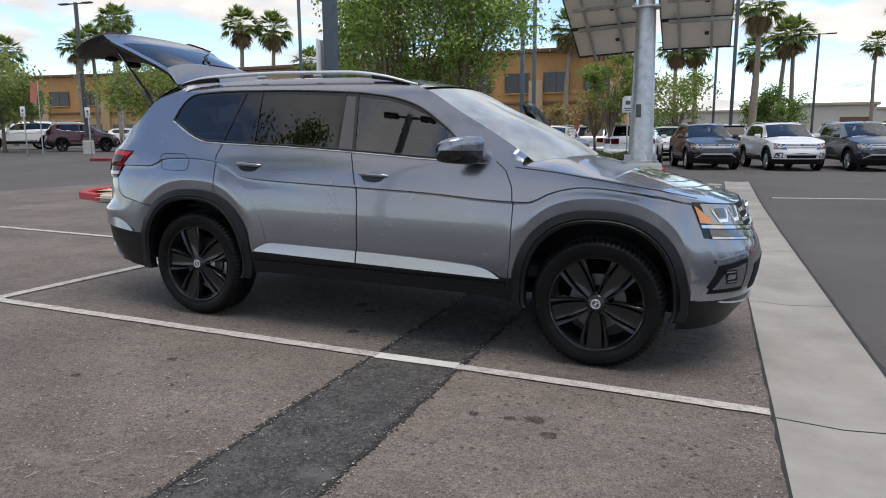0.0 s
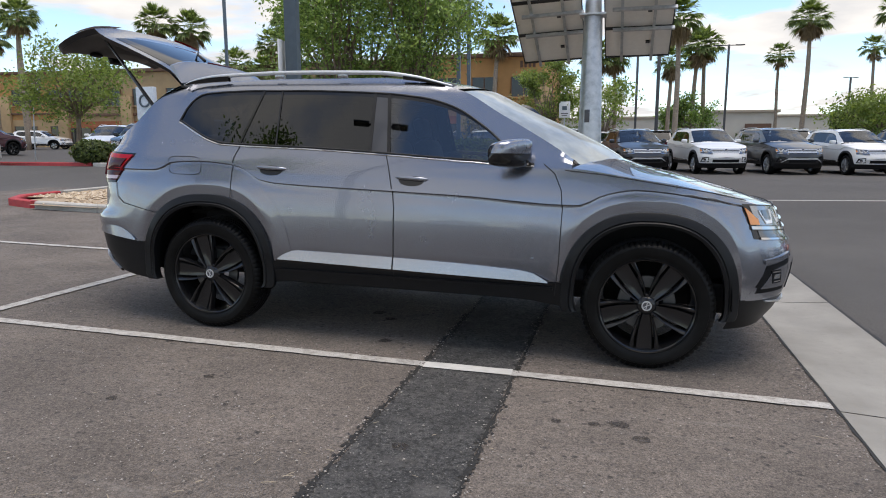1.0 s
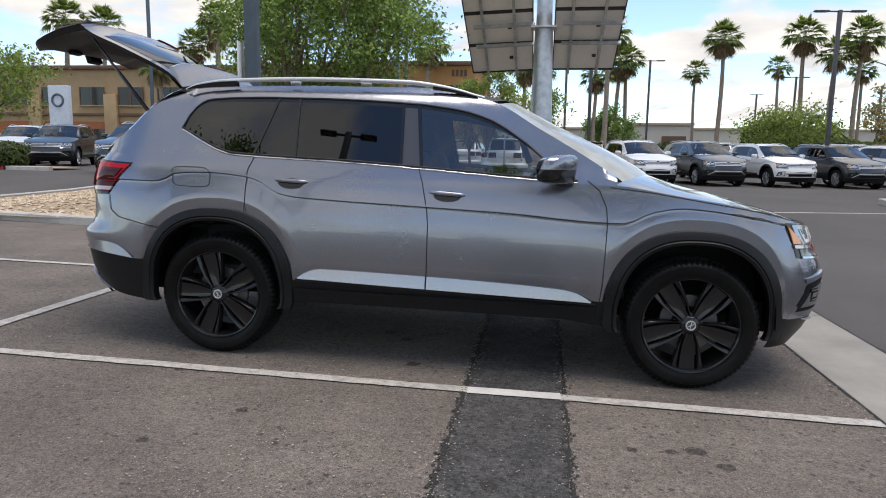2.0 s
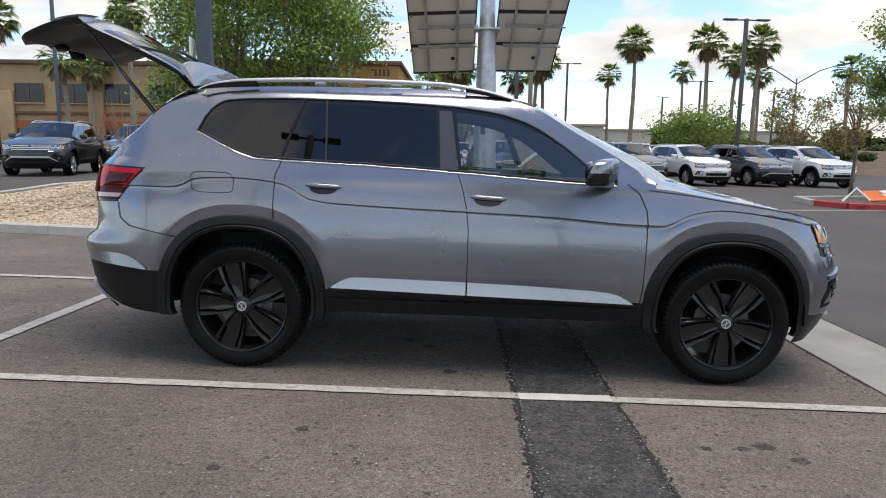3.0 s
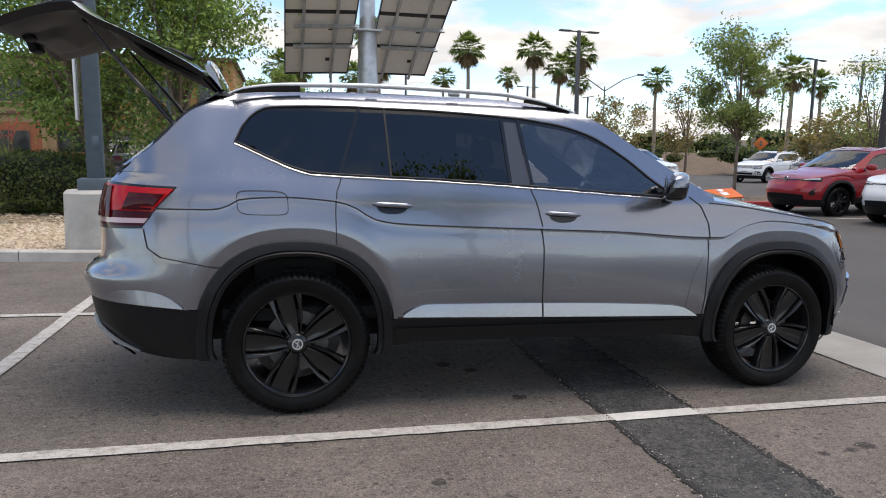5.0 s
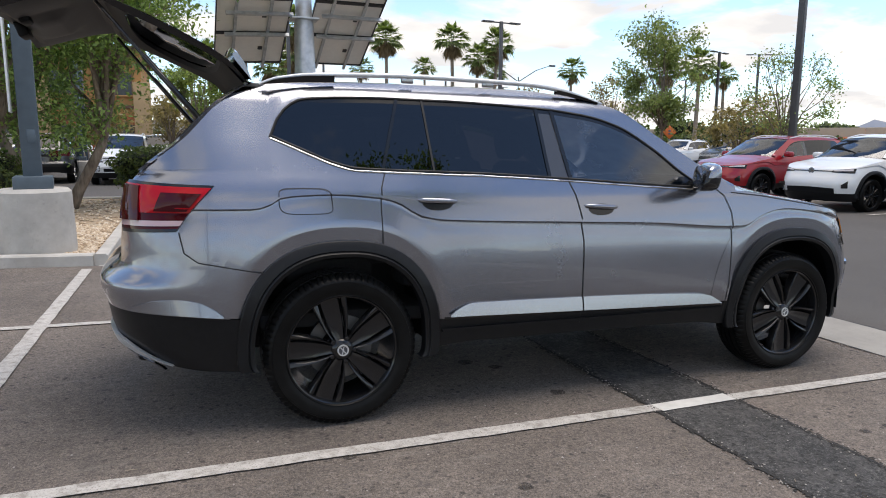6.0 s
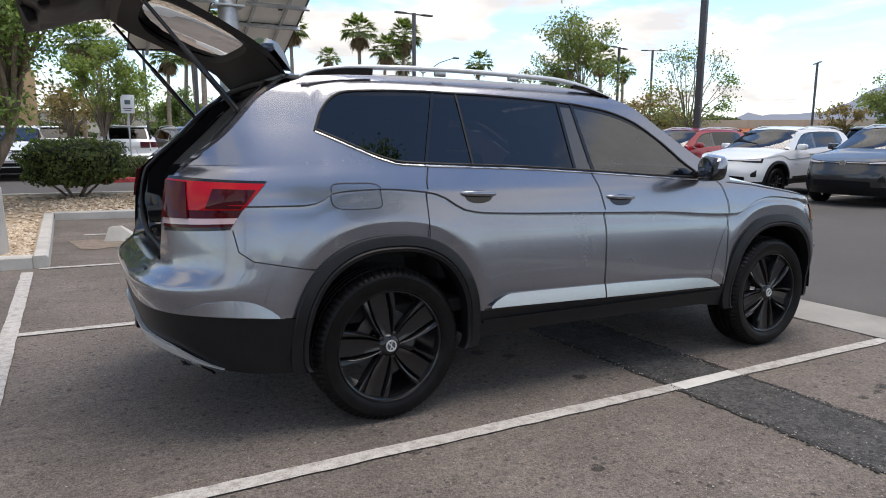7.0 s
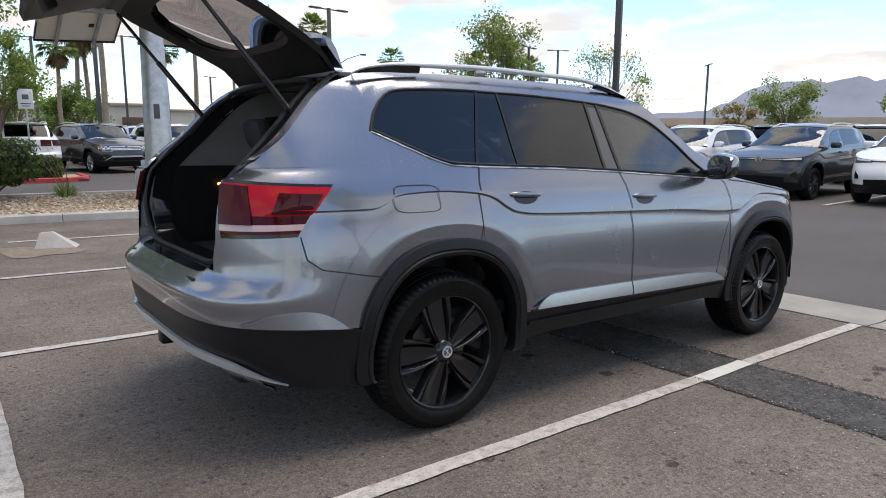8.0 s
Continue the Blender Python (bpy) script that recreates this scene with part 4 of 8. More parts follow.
def wheel_data():
    R, w = 0.396, 0.125
    prof = [(0.278, -w + 0.018), (0.283, -w + 0.006), (0.288, -w + 0.001), (0.292, -w + 0.004), (0.304, -w - 0.003), (0.322, -w - 0.007), (0.345, -w - 0.009), (0.354, -w - 0.009), (0.356, -w - 0.005), (0.369, -w + 0.002), (0.384, -w + 0.018), (R - 0.002, -w + 0.035), (R, -0.068)]
    tread = []
    for g in (-0.06, -0.02, 0.02, 0.06):
        tread += [(R, g - 0.006), (R - 0.01, g - 0.004), (R - 0.01, g + 0.004), (R, g + 0.006)]
    prof += tread + [(r, -y) for r, y in reversed(prof)]
    v, f = lathe(prof, 288)
    v = [Vector(p) for p in v]
    for k, p in enumerate(v):       # lateral grooves cut into the shoulders, one column in four
        r = math.hypot(p.x, p.z)
        if k % 288 % 4 == 0 and r > 0.362 and abs(p.y) > 0.065:
            d = 0.006 if r > 0.375 else 0.002
            p.x, p.z = p.x * (r - d) / r, p.z * (r - d) / r
    tyre = mesh("tyre", v, f, rubber, True, 25)
    v, f = lathe([(0.292, -0.112), (0.286, -0.118), (0.277, -0.112), (0.262, -0.06), (0.25, 0.09), (0.29, 0.11)], 48)
    rim = (v, f)
    # five broad blades, each between two thin fins
    sv, sf = [], []
    for k in range(5):
        a0 = 2 * math.pi * k / 5 + math.pi / 2
        ex = Vector((math.cos(a0), 0, math.sin(a0)))
        et = Vector((-math.sin(a0), 0, math.cos(a0)))

        def bar(stations, shape):
            b = len(sv)
            for r, off, hw, y in stations:
                for d, dy in shape:
                    p = ex * r + et * (off + d * hw)
                    sv.append((p.x, y + dy, p.z))
            g = [tuple(b + i for i in q) for q in grid_faces(len(stations), len(shape))]
            sf.extend(tuple(reversed(q)) for q in g)

        bar(((0.05, 0, 0.020, -0.098), (0.09, 0, 0.030, -0.092), (0.15, 0, 0.041, -0.088), (0.22, 0, 0.047, -0.089), (0.279, 0, 0.050, -0.093)),
            ((-1.1, 0.045), (-0.98, 0.004), (-0.9, 0.0), (-0.3, 0.004), (0.3, 0.004), (0.9, 0.0), (0.98, 0.004), (1.1, 0.045)))
        for sg in (-1, 1):
            bar(((0.052, sg * 0.027, 0.003, -0.104), (0.085, sg * 0.041, 0.004, -0.107), (0.13, sg * 0.056, 0.006, -0.110), (0.19, sg * 0.067, 0.009, -0.112), (0.245, sg * 0.073, 0.012, -0.110), (0.281, sg * 0.076, 0.014, -0.105)),
                ((-1.35, 0.05), (-1.0, 0.004), (-0.55, 0.0), (0.35, 0.002), (1.0, 0.008), (1.35, 0.05)) if sg < 0 else ((-1.35, 0.05), (-1.0, 0.008), (-0.35, 0.002), (0.55, 0.0), (1.0, 0.004), (1.35, 0.05)))
    spokes = (sv, sf)
    v, f = lathe([(0.0, -0.112), (0.034, -0.1115), (0.042, -0.108), (0.05, -0.102), (0.06, -0.092), (0.078, -0.05)], 24)
    for k in range(5):              # wheel bolts sunk round the hub
        a = 2 * math.pi * (k + 0.5) / 5 + math.pi / 2
        b, ring = len(v), [(0.012, -0.088), (0.012, -0.1005), (0.009, -0.103)]
        for r, y in ring:
            v += [(0.062 * math.cos(a) + r * math.cos(q * math.pi / 3), y, 0.062 * math.sin(a) + r * math.sin(q * math.pi / 3)) for q in range(6)]
        for t in range(2):
            f += [(b + 6 * t + q, b + 6 * t + 6 + q, b + 6 * t + 6 + (q + 1) % 6, b + 6 * t + (q + 1) % 6) for q in range(6)]
        f.append(tuple(b + 12 + q for q in range(6)))
    hub = (v, f)
    small = lambda vf: ([(p[0] * 0.995, p[1], p[2] * 0.995) for p in vf[0]], vf[1])
    return tyre, small(rim), small(spokes), small(hub)


TYRE, RIM, SPOKES, HUBCAP = wheel_data()


def rim_meshes(material, tag):
    return (mesh("rim_" + tag, *RIM, material, True, 40), mesh("spokes_" + tag, *SPOKES, material, True, 40), mesh("hub_" + tag, *HUBCAP, material, True, 40))


RIM_BLACK = rim_meshes(Mat("gloss black wheel paint", (0.012, 0.012, 0.013), 0.14).m, "black")
RIM_SILVER = rim_meshes(Mat("silver wheel paint", (0.45, 0.46, 0.47), 0.3, 0.9).m, "silver")
BADGE = mesh("badge", *lathe([(0.022, -0.113), (0.0235, -0.1165), (0.029, -0.1165), (0.031, -0.11)], 24), rail_silver, True, 30)
BADGE_IN = mesh("badge_plate", *lathe([(0.0, -0.1135), (0.0235, -0.1135), (0.024, -0.11)], 24), Mat("dark wheel plate", (0.07, 0.075, 0.085), 0.3).m, True, 30)
BADGE_BAR = mesh("badge_bar", [(-0.021, -0.1145, 0.002), (-0.021, -0.1145, -0.002), (0.021, -0.1145, -0.002), (0.021, -0.1145, 0.002), (-0.02, -0.1125, 0.003), (-0.02, -0.1125, -0.003), (0.02, -0.1125, -0.003), (0.02, -0.1125, 0.003)], [(0, 1, 2, 3), (0, 4, 5, 1), (1, 5, 6, 2), (2, 6, 7, 3), (3, 7, 4, 0)], rail_silver, False)
DISC = mesh("disc", *lathe([(0.10, -0.03), (0.17, -0.03), (0.172, -0.01), (0.10, -0.005)], 32), steel_disc, True, 30)


def add_wheels(root, rims, yw=0.842):
    for hx in (0.0, WB):
        for s in (-1, 1):
            w = part_mesh("wheel", TYRE, root, "", Matrix.Translation((hx, s * yw, HUB)) @ (Matrix() if s < 0 else Matrix.Rotation(math.pi, 4, "Z")) @ Matrix.Rotation((-0.26 if hx == 0 else 0.628) * -s, 4, "Y"))
            w.name = "wheel"
            part_mesh("rim", rims[0], w)
            part_mesh("spokes", rims[1], w)
            part_mesh("hub", rims[2], w)
            badge = part_mesh("badge", BADGE, w, "small round silver badge")
            part_mesh("badge_plate", BADGE_IN, w, "dark badge plate")
            for tilt in (1.1, 2.04):
                part_mesh("badge_bar", BADGE_BAR, w, "", Matrix.Rotation(tilt, 4, "Y"))
            part_mesh("brake_disc", DISC, w)


def smooth_front(root, paint, lite=False):
    """The closed nose of the electric models: slim lamp bar, slanted lamps, black lower mouth."""
    ys = [lerp(-0.5, 0.5, k / 20) for k in range(21)]
    surface_patch("light_bar", [[(y, 0.93 + dz) for dz in (-0.012, 0.012)] for y in ys], on_nose, gloss_black, root, "slim black light bar", 0.006, (1,))
    surface_patch("light_bar", [[(y, 0.945 + dz) for dz in (-0.004, 0.004)] for y in ys], on_nose, chrome, root, "", 0.008, (1,))
    v, f = lathe([(0.0, 0.012), (0.06, 0.012), (0.066, 0.016), (0.072, 0.012), (0.075, 0.0)], 28)
    part_mesh("badge", mesh("badge", [(y + NOSE(0.93) + 0.01, x, z + 0.93) for x, y, z in v], f, silver_trim, True, 30), root, "round silver badge")
    hy = [lerp(0.48, 0.875, k / 12) for k in range(13)]

    def rows(y, a, b):
        t = (y - 0.48) / 0.395
        return [(y, lerp(lerp(0.905, 0.885, t), lerp(0.95, 1.0, t), g)) for g in (a, (a + b) / 2, b)]

    surface_patch("headlamp", [rows(y, 0, 1) for y in hy], on_nose, gloss_black, root, "slanted dark headlamp", 0.005)
    surface_patch("lamp_lens", [rows(y, 0.5, 0.92) for y in hy[1:-1]], on_nose, clear_lens, root, "clear lamp lens", 0.009)
    iy = [lerp(-0.6, 0.6, k / 20) for k in range(21)]
    surface_patch("lower_intake", [[(y, z) for z in (0.42, 0.5, 0.565 - 0.02 * (abs(y) / 0.6) ** 2)] for y in iy], on_nose, mesh_black, root, "black lower intake", 0.006, (1,))
    surface_patch("air_curtain", [[(y, lerp(0.55, lerp(0.62, 0.72, (y - 0.72) / 0.1), g)) for g in (0, 0.5, 1)] for y in [lerp(0.72, 0.82, k / 5) for k in range(6)]], on_nose, gloss_black, root, "black air slot", 0.006)


def front_end(root, paint, lite=False):
    """Grille, lamps and lower intake on the nose."""
    ys = [lerp(-0.52, 0.52, k / 20) for k in range(21)]
    surface_patch("grille", [[(y, z) for z in (0.815, 0.87, 0.93, 0.975)] for y in ys], on_nose, mesh_black, root, "black grille", 0.004, (1,))
    for z in (0.835, 0.885, 0.94):
        surface_patch("grille_bar", [[(y, z + dz) for dz in ((-0.013, 0.013) if lite else (-0.009, 0.009))] for y in ys], on_nose, rail_silver if lite else chrome, root, "bright grille bar", 0.016, (1,))
    v, f = lathe([(0.0, 0.012), (0.055, 0.012), (0.062, 0.016), (0.07, 0.012), (0.072, 0.0)], 28)
    v = [(y + NOSE(0.89) - 0.004, x, z + 0.89) for x, y, z in v]
    part_mesh("badge", mesh("badge", v, f, silver_trim, True, 30), root, "round silver badge")
    hy = [lerp(0.50, 0.872, k / 12) for k in range(13)]

    def lamp_rows(y, g0=0.0, g1=1.0):
        t = (y - 0.5) / 0.372
        return [(y, lerp(lerp(0.77, 0.80, t), lerp(0.975, 1.003, t), lerp(g0, g1, g))) for g in (0, 0.25, 0.5, 0.75, 1)]

    surface_patch("headlamp", [lamp_rows(y) for y in hy], on_nose, gloss_black, root, "clear headlamp in a black housing", 0.003)
    surface_patch("lamp_bowl", [lamp_rows(y, 0.40, 0.96) for y in hy[:-1]], on_nose, lamp_grey, root, "grey lamp bowl", 0.006)
    surface_patch("lamp_bar", [lamp_rows(y, 0.29, 0.38) for y in hy], on_nose, chrome, root, "chrome lamp trim", 0.014)
    surface_patch("lamp_bezel", [lamp_rows(y, 0.07, 0.26) for y in hy[:-1]], on_nose, lamp_dark, root, "dark lower lamp", 0.007)
    surface_patch("lamp_bar", [lamp_rows(y, 0.0, 0.06) for y in hy[:-1]], on_nose, chrome, root, "chrome lamp trim", 0.011)
    surface_patch("turn_signal", [[(y, lerp(lerp(0.77, 0.80, (y - 0.5) / 0.372), lerp(0.975, 1.003, (y - 0.5) / 0.372), g)) for g in (0.42, 0.6, lerp(0.55, 0.9, k / 5))] for k, y in enumerate([lerp(0.82, 0.871, k / 5) for k in range(6)])], on_nose, amber_lens, root, "amber turn signal", 0.009)
    for yc in (0.60, 0.735):
        surface_patch("lamp_projector", [[(yc + 0.036 * a, lerp(0.885, 0.895, yc) + 0.045 + dz) for dz in (-0.026, 0.0, 0.026)] for a in (-1, -0.5, 0, 0.5, 1)], on_nose, lamp_dark, root, "", 0.0085)
        for (ya, za, yb, zb) in ((-0.06, 0.955, -0.03, 0.893), (-0.03, 0.893, 0.035, 0.893), (0.035, 0.893, 0.06, 0.955)):
            surface_patch("light_guide", [[(lerp(yc + ya, yc + yb, t), lerp(za, zb, t) + dz) for dz in (-0.009, 0.009)] for t in (0, 0.25, 0.5, 0.75, 1)], on_nose, led_white, root, "", 0.011)
    # lower intake with a bright frame
    iy = [lerp(-0.5, 0.5, k / 20) for k in range(21)]
    surface_patch("lower_intake", [[(y, z) for z in (0.46, 0.54, 0.62 + 0.03 * (1 - abs(y) / 0.5))] for y in iy], on_nose, mesh_black, root, "black lower intake", 0.004, (1,))
    if lite:
        surface_patch("intake_trim", [[(y, 0.60 + dz) for dz in (-0.027, 0.027)] for y in [lerp(-0.54, 0.54, k / 20) for k in range(21)]], on_nose, rail_silver, root, "silver intake frame", 0.02, (1,))
        surface_patch("intake_trim", [[(0.53 + 0.2 * t + w, lerp(0.60, 0.47, t)) for w in (-0.026, 0.026)] for t in (0, 0.25, 0.5, 0.75, 1)], on_nose, rail_silver, root, "silver intake frame", 0.02)
    else:
        surface_patch("intake_trim", [[(y, 0.375 + 0.05 * (abs(y) / 0.8) ** 3 + dz) for dz in (-0.004, 0.004)] for y in [lerp(-0.77, 0.77, k / 30) for k in range(31)]], on_nose, rail_silver, root, "silver lower lip trim", 0.016, (1,))
    def fog(y, g, inset=0.0):
        """Slanted panel round the fog lamp: y and g from 0 to 1."""
        z = lerp(0.475 + inset, lerp(0.668, 0.64, y) - inset, g)
        return lerp(0.62 + inset, lerp(0.872, 0.828, g) - inset * 1.4, y), z

    surface_patch("fog_housing", [[fog(k / 8, g) for g in (0, 0.35, 0.7, 1)] for k in range(9)], on_nose, mesh_black, root, "black fog lamp housing", 0.004)
    surface_patch("fog_panel", [[fog(k / 8, g, 0.026) for g in (0, 0.35, 0.7, 1)] for k in range(9)], on_nose, paint, root, "body-coloured fog lamp panel", 0.009)
    surface_patch("fog_brow", [[(y, lerp(0.694, 0.664, (y - 0.62) / 0.23) + dz) for dz in (-0.012, 0.012)] for y in [lerp(0.62, 0.845, k / 8) for k in range(9)]], on_nose, paint, root, "", 0.013)
    surface_patch("fog_recess", [[(y + 0.03 * g, lerp(0.53, 0.612, g)) for g in (0, 0.5, 1)] for y in [lerp(0.70, 0.775, k / 6) for k in range(7)]], on_nose, mesh_black, root, "", 0.0105)
    for z0 in (0.541, 0.601):
        surface_patch("fog_trim", [[(y + 0.03 * (z0 - 0.53) / 0.08, z0 + w) for w in (-0.004, 0.004)] for y in [lerp(0.708, 0.768, k / 6) for k in range(7)]], on_nose, chrome, root, "chrome fog lamp trim", 0.0125)
    surface_patch("fog_lamp", [[(y + 0.015, z) for z in (0.557, 0.571, 0.585)] for y in [lerp(0.715, 0.765, k / 3) for k in range(4)]], on_nose, lamp_grey, root, "narrow fog lamp", 0.0125)


def side_details(root, paint, doors, rails=True):
    for pts in ([(0.232, 1.275), (0.205, 1.2), (0.198, 1.1), (0.2, 0.92)], [(1.307, 1.235), (1.335, 1.16), (1.366, 1.03), (1.382, 0.9), (1.384, 0.42)], [(2.33, 1.205), (2.40, 1.15), (2.445, 1.05), (2.456, 0.94), (2.448, 0.6), (2.43, 0.4)]):
        seam("panel_gap", pts, root, 0.0055)
    seam("panel_gap", [(-0.76, 0.995), (-0.74, 0.9), (-0.68, 0.855), (-0.36, 0.79)], root, 0.005)
    seam("hood_gap", [(2.46, 1.172), (2.7, 1.15), (2.9, 1.122), (3.1, 1.094), (3.3, 1.066), (3.5, 1.022)], root, 0.005, lift=0.004)
    # fuel door outline
    c = [(-0.178 + 0.128 * math.copysign(abs(math.cos(q)) ** 0.42, math.cos(q)) - 0.012 * math.sin(q), 1.135 + 0.062 * math.copysign(abs(math.sin(q)) ** 0.42, math.sin(q))) for q in [2 * math.pi * k / 48 for k in range(49)]]
    seam("fuel_door_gap", c, root, 0.0032, mirror=(-1,), lift=0.0045)
    # bright blades low on the doors
    LO = curve([(0.559, 0.522), (1.382, 0.503), (2.391, 0.483)])
    HI = curve([(0.559, 0.527), (0.62, 0.565), (0.70, 0.588), (1.382, 0.580), (2.2, 0.552), (2.3, 0.535), (2.391, 0.487)])
    for xa, xb, nm in ((0.565, 1.378, "rear_door"), (1.388, 2.388, "front_door")):
        surface_patch("door_blade", [[(x, lerp(LO(x), HI(x), t)) for t in (0, 0.5, 1)] for x in [lerp(xa, xb, k / 24) for k in range(25)]],
                      lambda x, z: (Vector((x, side_y(x, z) + 0.025 - 0.3 * (z - LO(x)), z)), Vector((0, 1, 0))), silver_trim, root, "bright silver door blade", 0.006)
    surface_patch("sill_ridge", [[(x, 0.445 + dz) for dz in (-0.01, 0.0, 0.008)] for x in [lerp(0.53, 2.42, k / 12) for k in range(13)]], on_side, cladding_mat, root, "", 0.014)
    surface_patch("blade_groove", [[(x, LO(x) - 0.012 + dz) for dz in (-0.007, 0.007)] for x in [lerp(0.54, 2.42, k / 16) for k in range(17)]], on_side, gloss_black, root, "", 0.005)
    # tilted facet on the rear bumper corner
    FH = curve([(-1.0, 0.632), (-0.95, 0.655), (-0.88, 0.678), (-0.78, 0.684), (-0.7, 0.672), (-0.63, 0.64), (-0.57, 0.595)])
    surface_patch("bumper_facet", [[(x, lerp(CLAD(x) + 0.004, FH(x), t)) for t in (0, 0.5, 1)] for x in [lerp(-0.99, -0.575, k / 16) for k in range(17)]],
                  lambda x, z: (Vector((x, side_y(x, z) + 0.014 - 0.17 * (z - CLAD(x)), z)), Vector((0, 1, 0))), paint, root, "", 0.003)
    # door handles over flat black patches that paint in their cups' shade
    for (xa, xb, za, zb, nm) in ((0.39, 0.612, 1.136, 1.128, "rear_door"), (1.385, 1.607, 1.098, 1.088, "front_door")):
        for s in (-1, 1):
            d = doors[(nm, s)]
            surface_patch("handle_cup", [[(x, lerp(za, zb, 0.5) - 0.012 + w * math.sqrt(max(0, 1 - ((x - (xa + xb) / 2) / 0.085) ** 2))) for w in (-0.036, 0, 0.03)] for x in [lerp((xa + xb) / 2 - 0.084, (xa + xb) / 2 + 0.084, k / 12) for k in range(13)]], on_side, gloss_black, d, "", 0.002, (s,))
            v, f = [], []
            n = 14
            for k in range(n + 1):
                t = k / n
                x, z = lerp(xa, xb, t), lerp(za, zb, t)
                e = (1 - abs(2 * t - 1) ** 4) ** 0.5
                for j in range(8):
                    a = 2 * math.pi * j / 8
                    v.append((x, s * (side_y(x, z) + 0.018 * e + 0.011 * max(0.25, e) * math.cos(a)), z + 0.002 + 0.0135 * max(0.3, e) * math.sin(a)))
            for k in range(n):
                for j in range(8):
                    a, b = k * 8 + j, k * 8 + (j + 1) % 8
                    f.append((a, b, b + 8, a + 8))
            f += [tuple(range(8)), tuple(n * 8 + j for j in reversed(range(8)))]
            part_mesh("handle", mesh("handle", v, f, paint, True, 50), d, "body-coloured door handle")
    # rear lamps
    def lamp_z(a, g):
        lo, hi = lerp(1.0, 1.012, a), lerp(1.215, 1.198, a)
        return lerp(lo, hi, g)
    def lamp_a(g, t):          # the outer end slants forward at its top
        return lerp(0.34, lerp(0.76, 0.885, g), t)
    for g0, g1, mat, nm, th in ((0.0, 0.07, dark_red_lens, "lamp_lens", 0.008), (0.07, 0.2, strip_lens, "lamp_reflector", 0.010), (0.2, 0.38, dark_red_lens, "lamp_lens", 0.010), (0.38, 1.0, red_lens, "lamp_lens", 0.012)):
        surface_patch(nm, [[(lamp_a(g, t), lamp_z(t, g)) for g in [lerp(g0, g1, k / 5) for k in range(6)]] for t in [k / 14 for k in range(15)]], on_tail, mat, root, "red tail lamp lens" if mat is red_lens else "", th)
    surface_patch("lamp_smoke", [[(lamp_a(g, t), lamp_z(t, g)) for g in (0.42, 0.6, 0.86)] for t in [lerp(0.62, 0.97, k / 8) for k in range(9)]], on_tail, smoke_lens, root, "", 0.0205)
    surface_patch("lamp_inner", [[(lamp_a(g, t), lamp_z(t, g)) for g in (0.2, 0.5, 0.97) for t in (lerp(0.0, lerp(0.46, 0.3, g), k / 8),)] for k in range(9)], on_tail, dark_red_lens, root, "dark red inner lamp", 0.020)
    surface_patch("lamp_seal", [[(lamp_a(g, t), lamp_z(t, g)) for g in (-0.08, 0.0)] for t in [k / 10 for k in range(11)]], on_tail, gloss_black, root, "", 0.006)
    surface_patch("lamp_seal", [[(lamp_a(g, t), lamp_z(t, g)) for g in (1.0, 1.06)] for t in [k / 10 for k in range(11)]], on_tail, gloss_black, root, "", 0.006)
    # silver strip low on the rear bumper
    LIP = curve([(0.0, 0.465), (0.25, 0.46), (0.4, 0.445), (0.5, 0.415), (0.58, 0.38), (0.66, 0.352)])
    surface_patch("bumper_strip", [[(a, LIP(a) + dz * (1 - 0.9 * smooth01((a - 0.45) / 0.21))) for dz in (-0.026, -0.004, 0.018)] for a in [lerp(0.0, 0.66, k / 26) for k in range(27)]], on_tail, rail_silver, root, "silver lower bumper strip", 0.016)
    surface_patch("exhaust_shroud", [[(a, LIP(a) - 0.052 + dz) for dz in (-0.028, 0.03)] for a in [lerp(0.3, 0.52, k / 10) for k in range(11)]], on_tail, lamp_grey, root, "grey tailpipe surround", 0.006)
    surface_patch("exhaust_trim", [[(a, LIP(a) - 0.062 + dz) for dz in (-0.008, 0.008)] for a in [lerp(0.32, 0.56, k / 10) for k in range(11)]], on_tail, chrome, root, "chrome tailpipe trim", 0.012)
    bm = box_bm((-1.04, 0, 0.405), (0.12, 0.08, 0.07), 0.012)
    part("tow_hitch", bm, cladding_mat, root, "black tow hitch socket")
    # mirrors
    for s in (-1, 1):
        bm = bmesh.new()
        bmesh.ops.create_cube(bm, size=1.0)
        bmesh.ops.subdivide_edges(bm, edges=bm.edges[:], cuts=5, use_grid_fill=True)
        for v in bm.verts:
            p = v.co * 2
            q = Vector([math.copysign(abs(c) ** 1.0, c) for c in p])
            k = (abs(q.x) ** 4 + abs(q.y) ** 4 + abs(q.z) ** 4) ** 0.25
            q = q / k
            q.x *= 0.066 * (1 - 0.18 * q.z); q.y *= 0.122; q.z *= 0.084 * (1 - 0.12 * q.y / 0.122)
            q.x -= 0.52 * q.y
            v.co = Vector((2.15 + q.x + 0.02 * (q.z / 0.085), s * (1.07 + q.y), 1.268 + q.z))
        hi = [f for f in bm.faces if f.calc_center_median().z > 1.24]
        me_hi = bm.copy()
        capped = lambda f: f.calc_center_median().z > 1.262 and f.calc_center_median().x + 0.52 * (abs(f.calc_center_median().y) - 1.07) > 2.12
        bmesh.ops.delete(bm, geom=[f for f in bm.faces if capped(f)], context="FACES")
        bmesh.ops.delete(me_hi, geom=[f for f in me_hi.faces if not capped(f)], context="FACES")
        d = doors[("front_door", s)]
        cap = part("mirror_cap", me_hi, paint, d, "body-coloured mirror cap", True, 60)
        part("mirror_base", bm, gloss_black, cap.parent, "black mirror housing", True, 60)
        bm = bmesh.new()
        add_box(bm, (2.2, s * 0.955, 1.225), (0.1, 0.12, 0.035), 0.01)
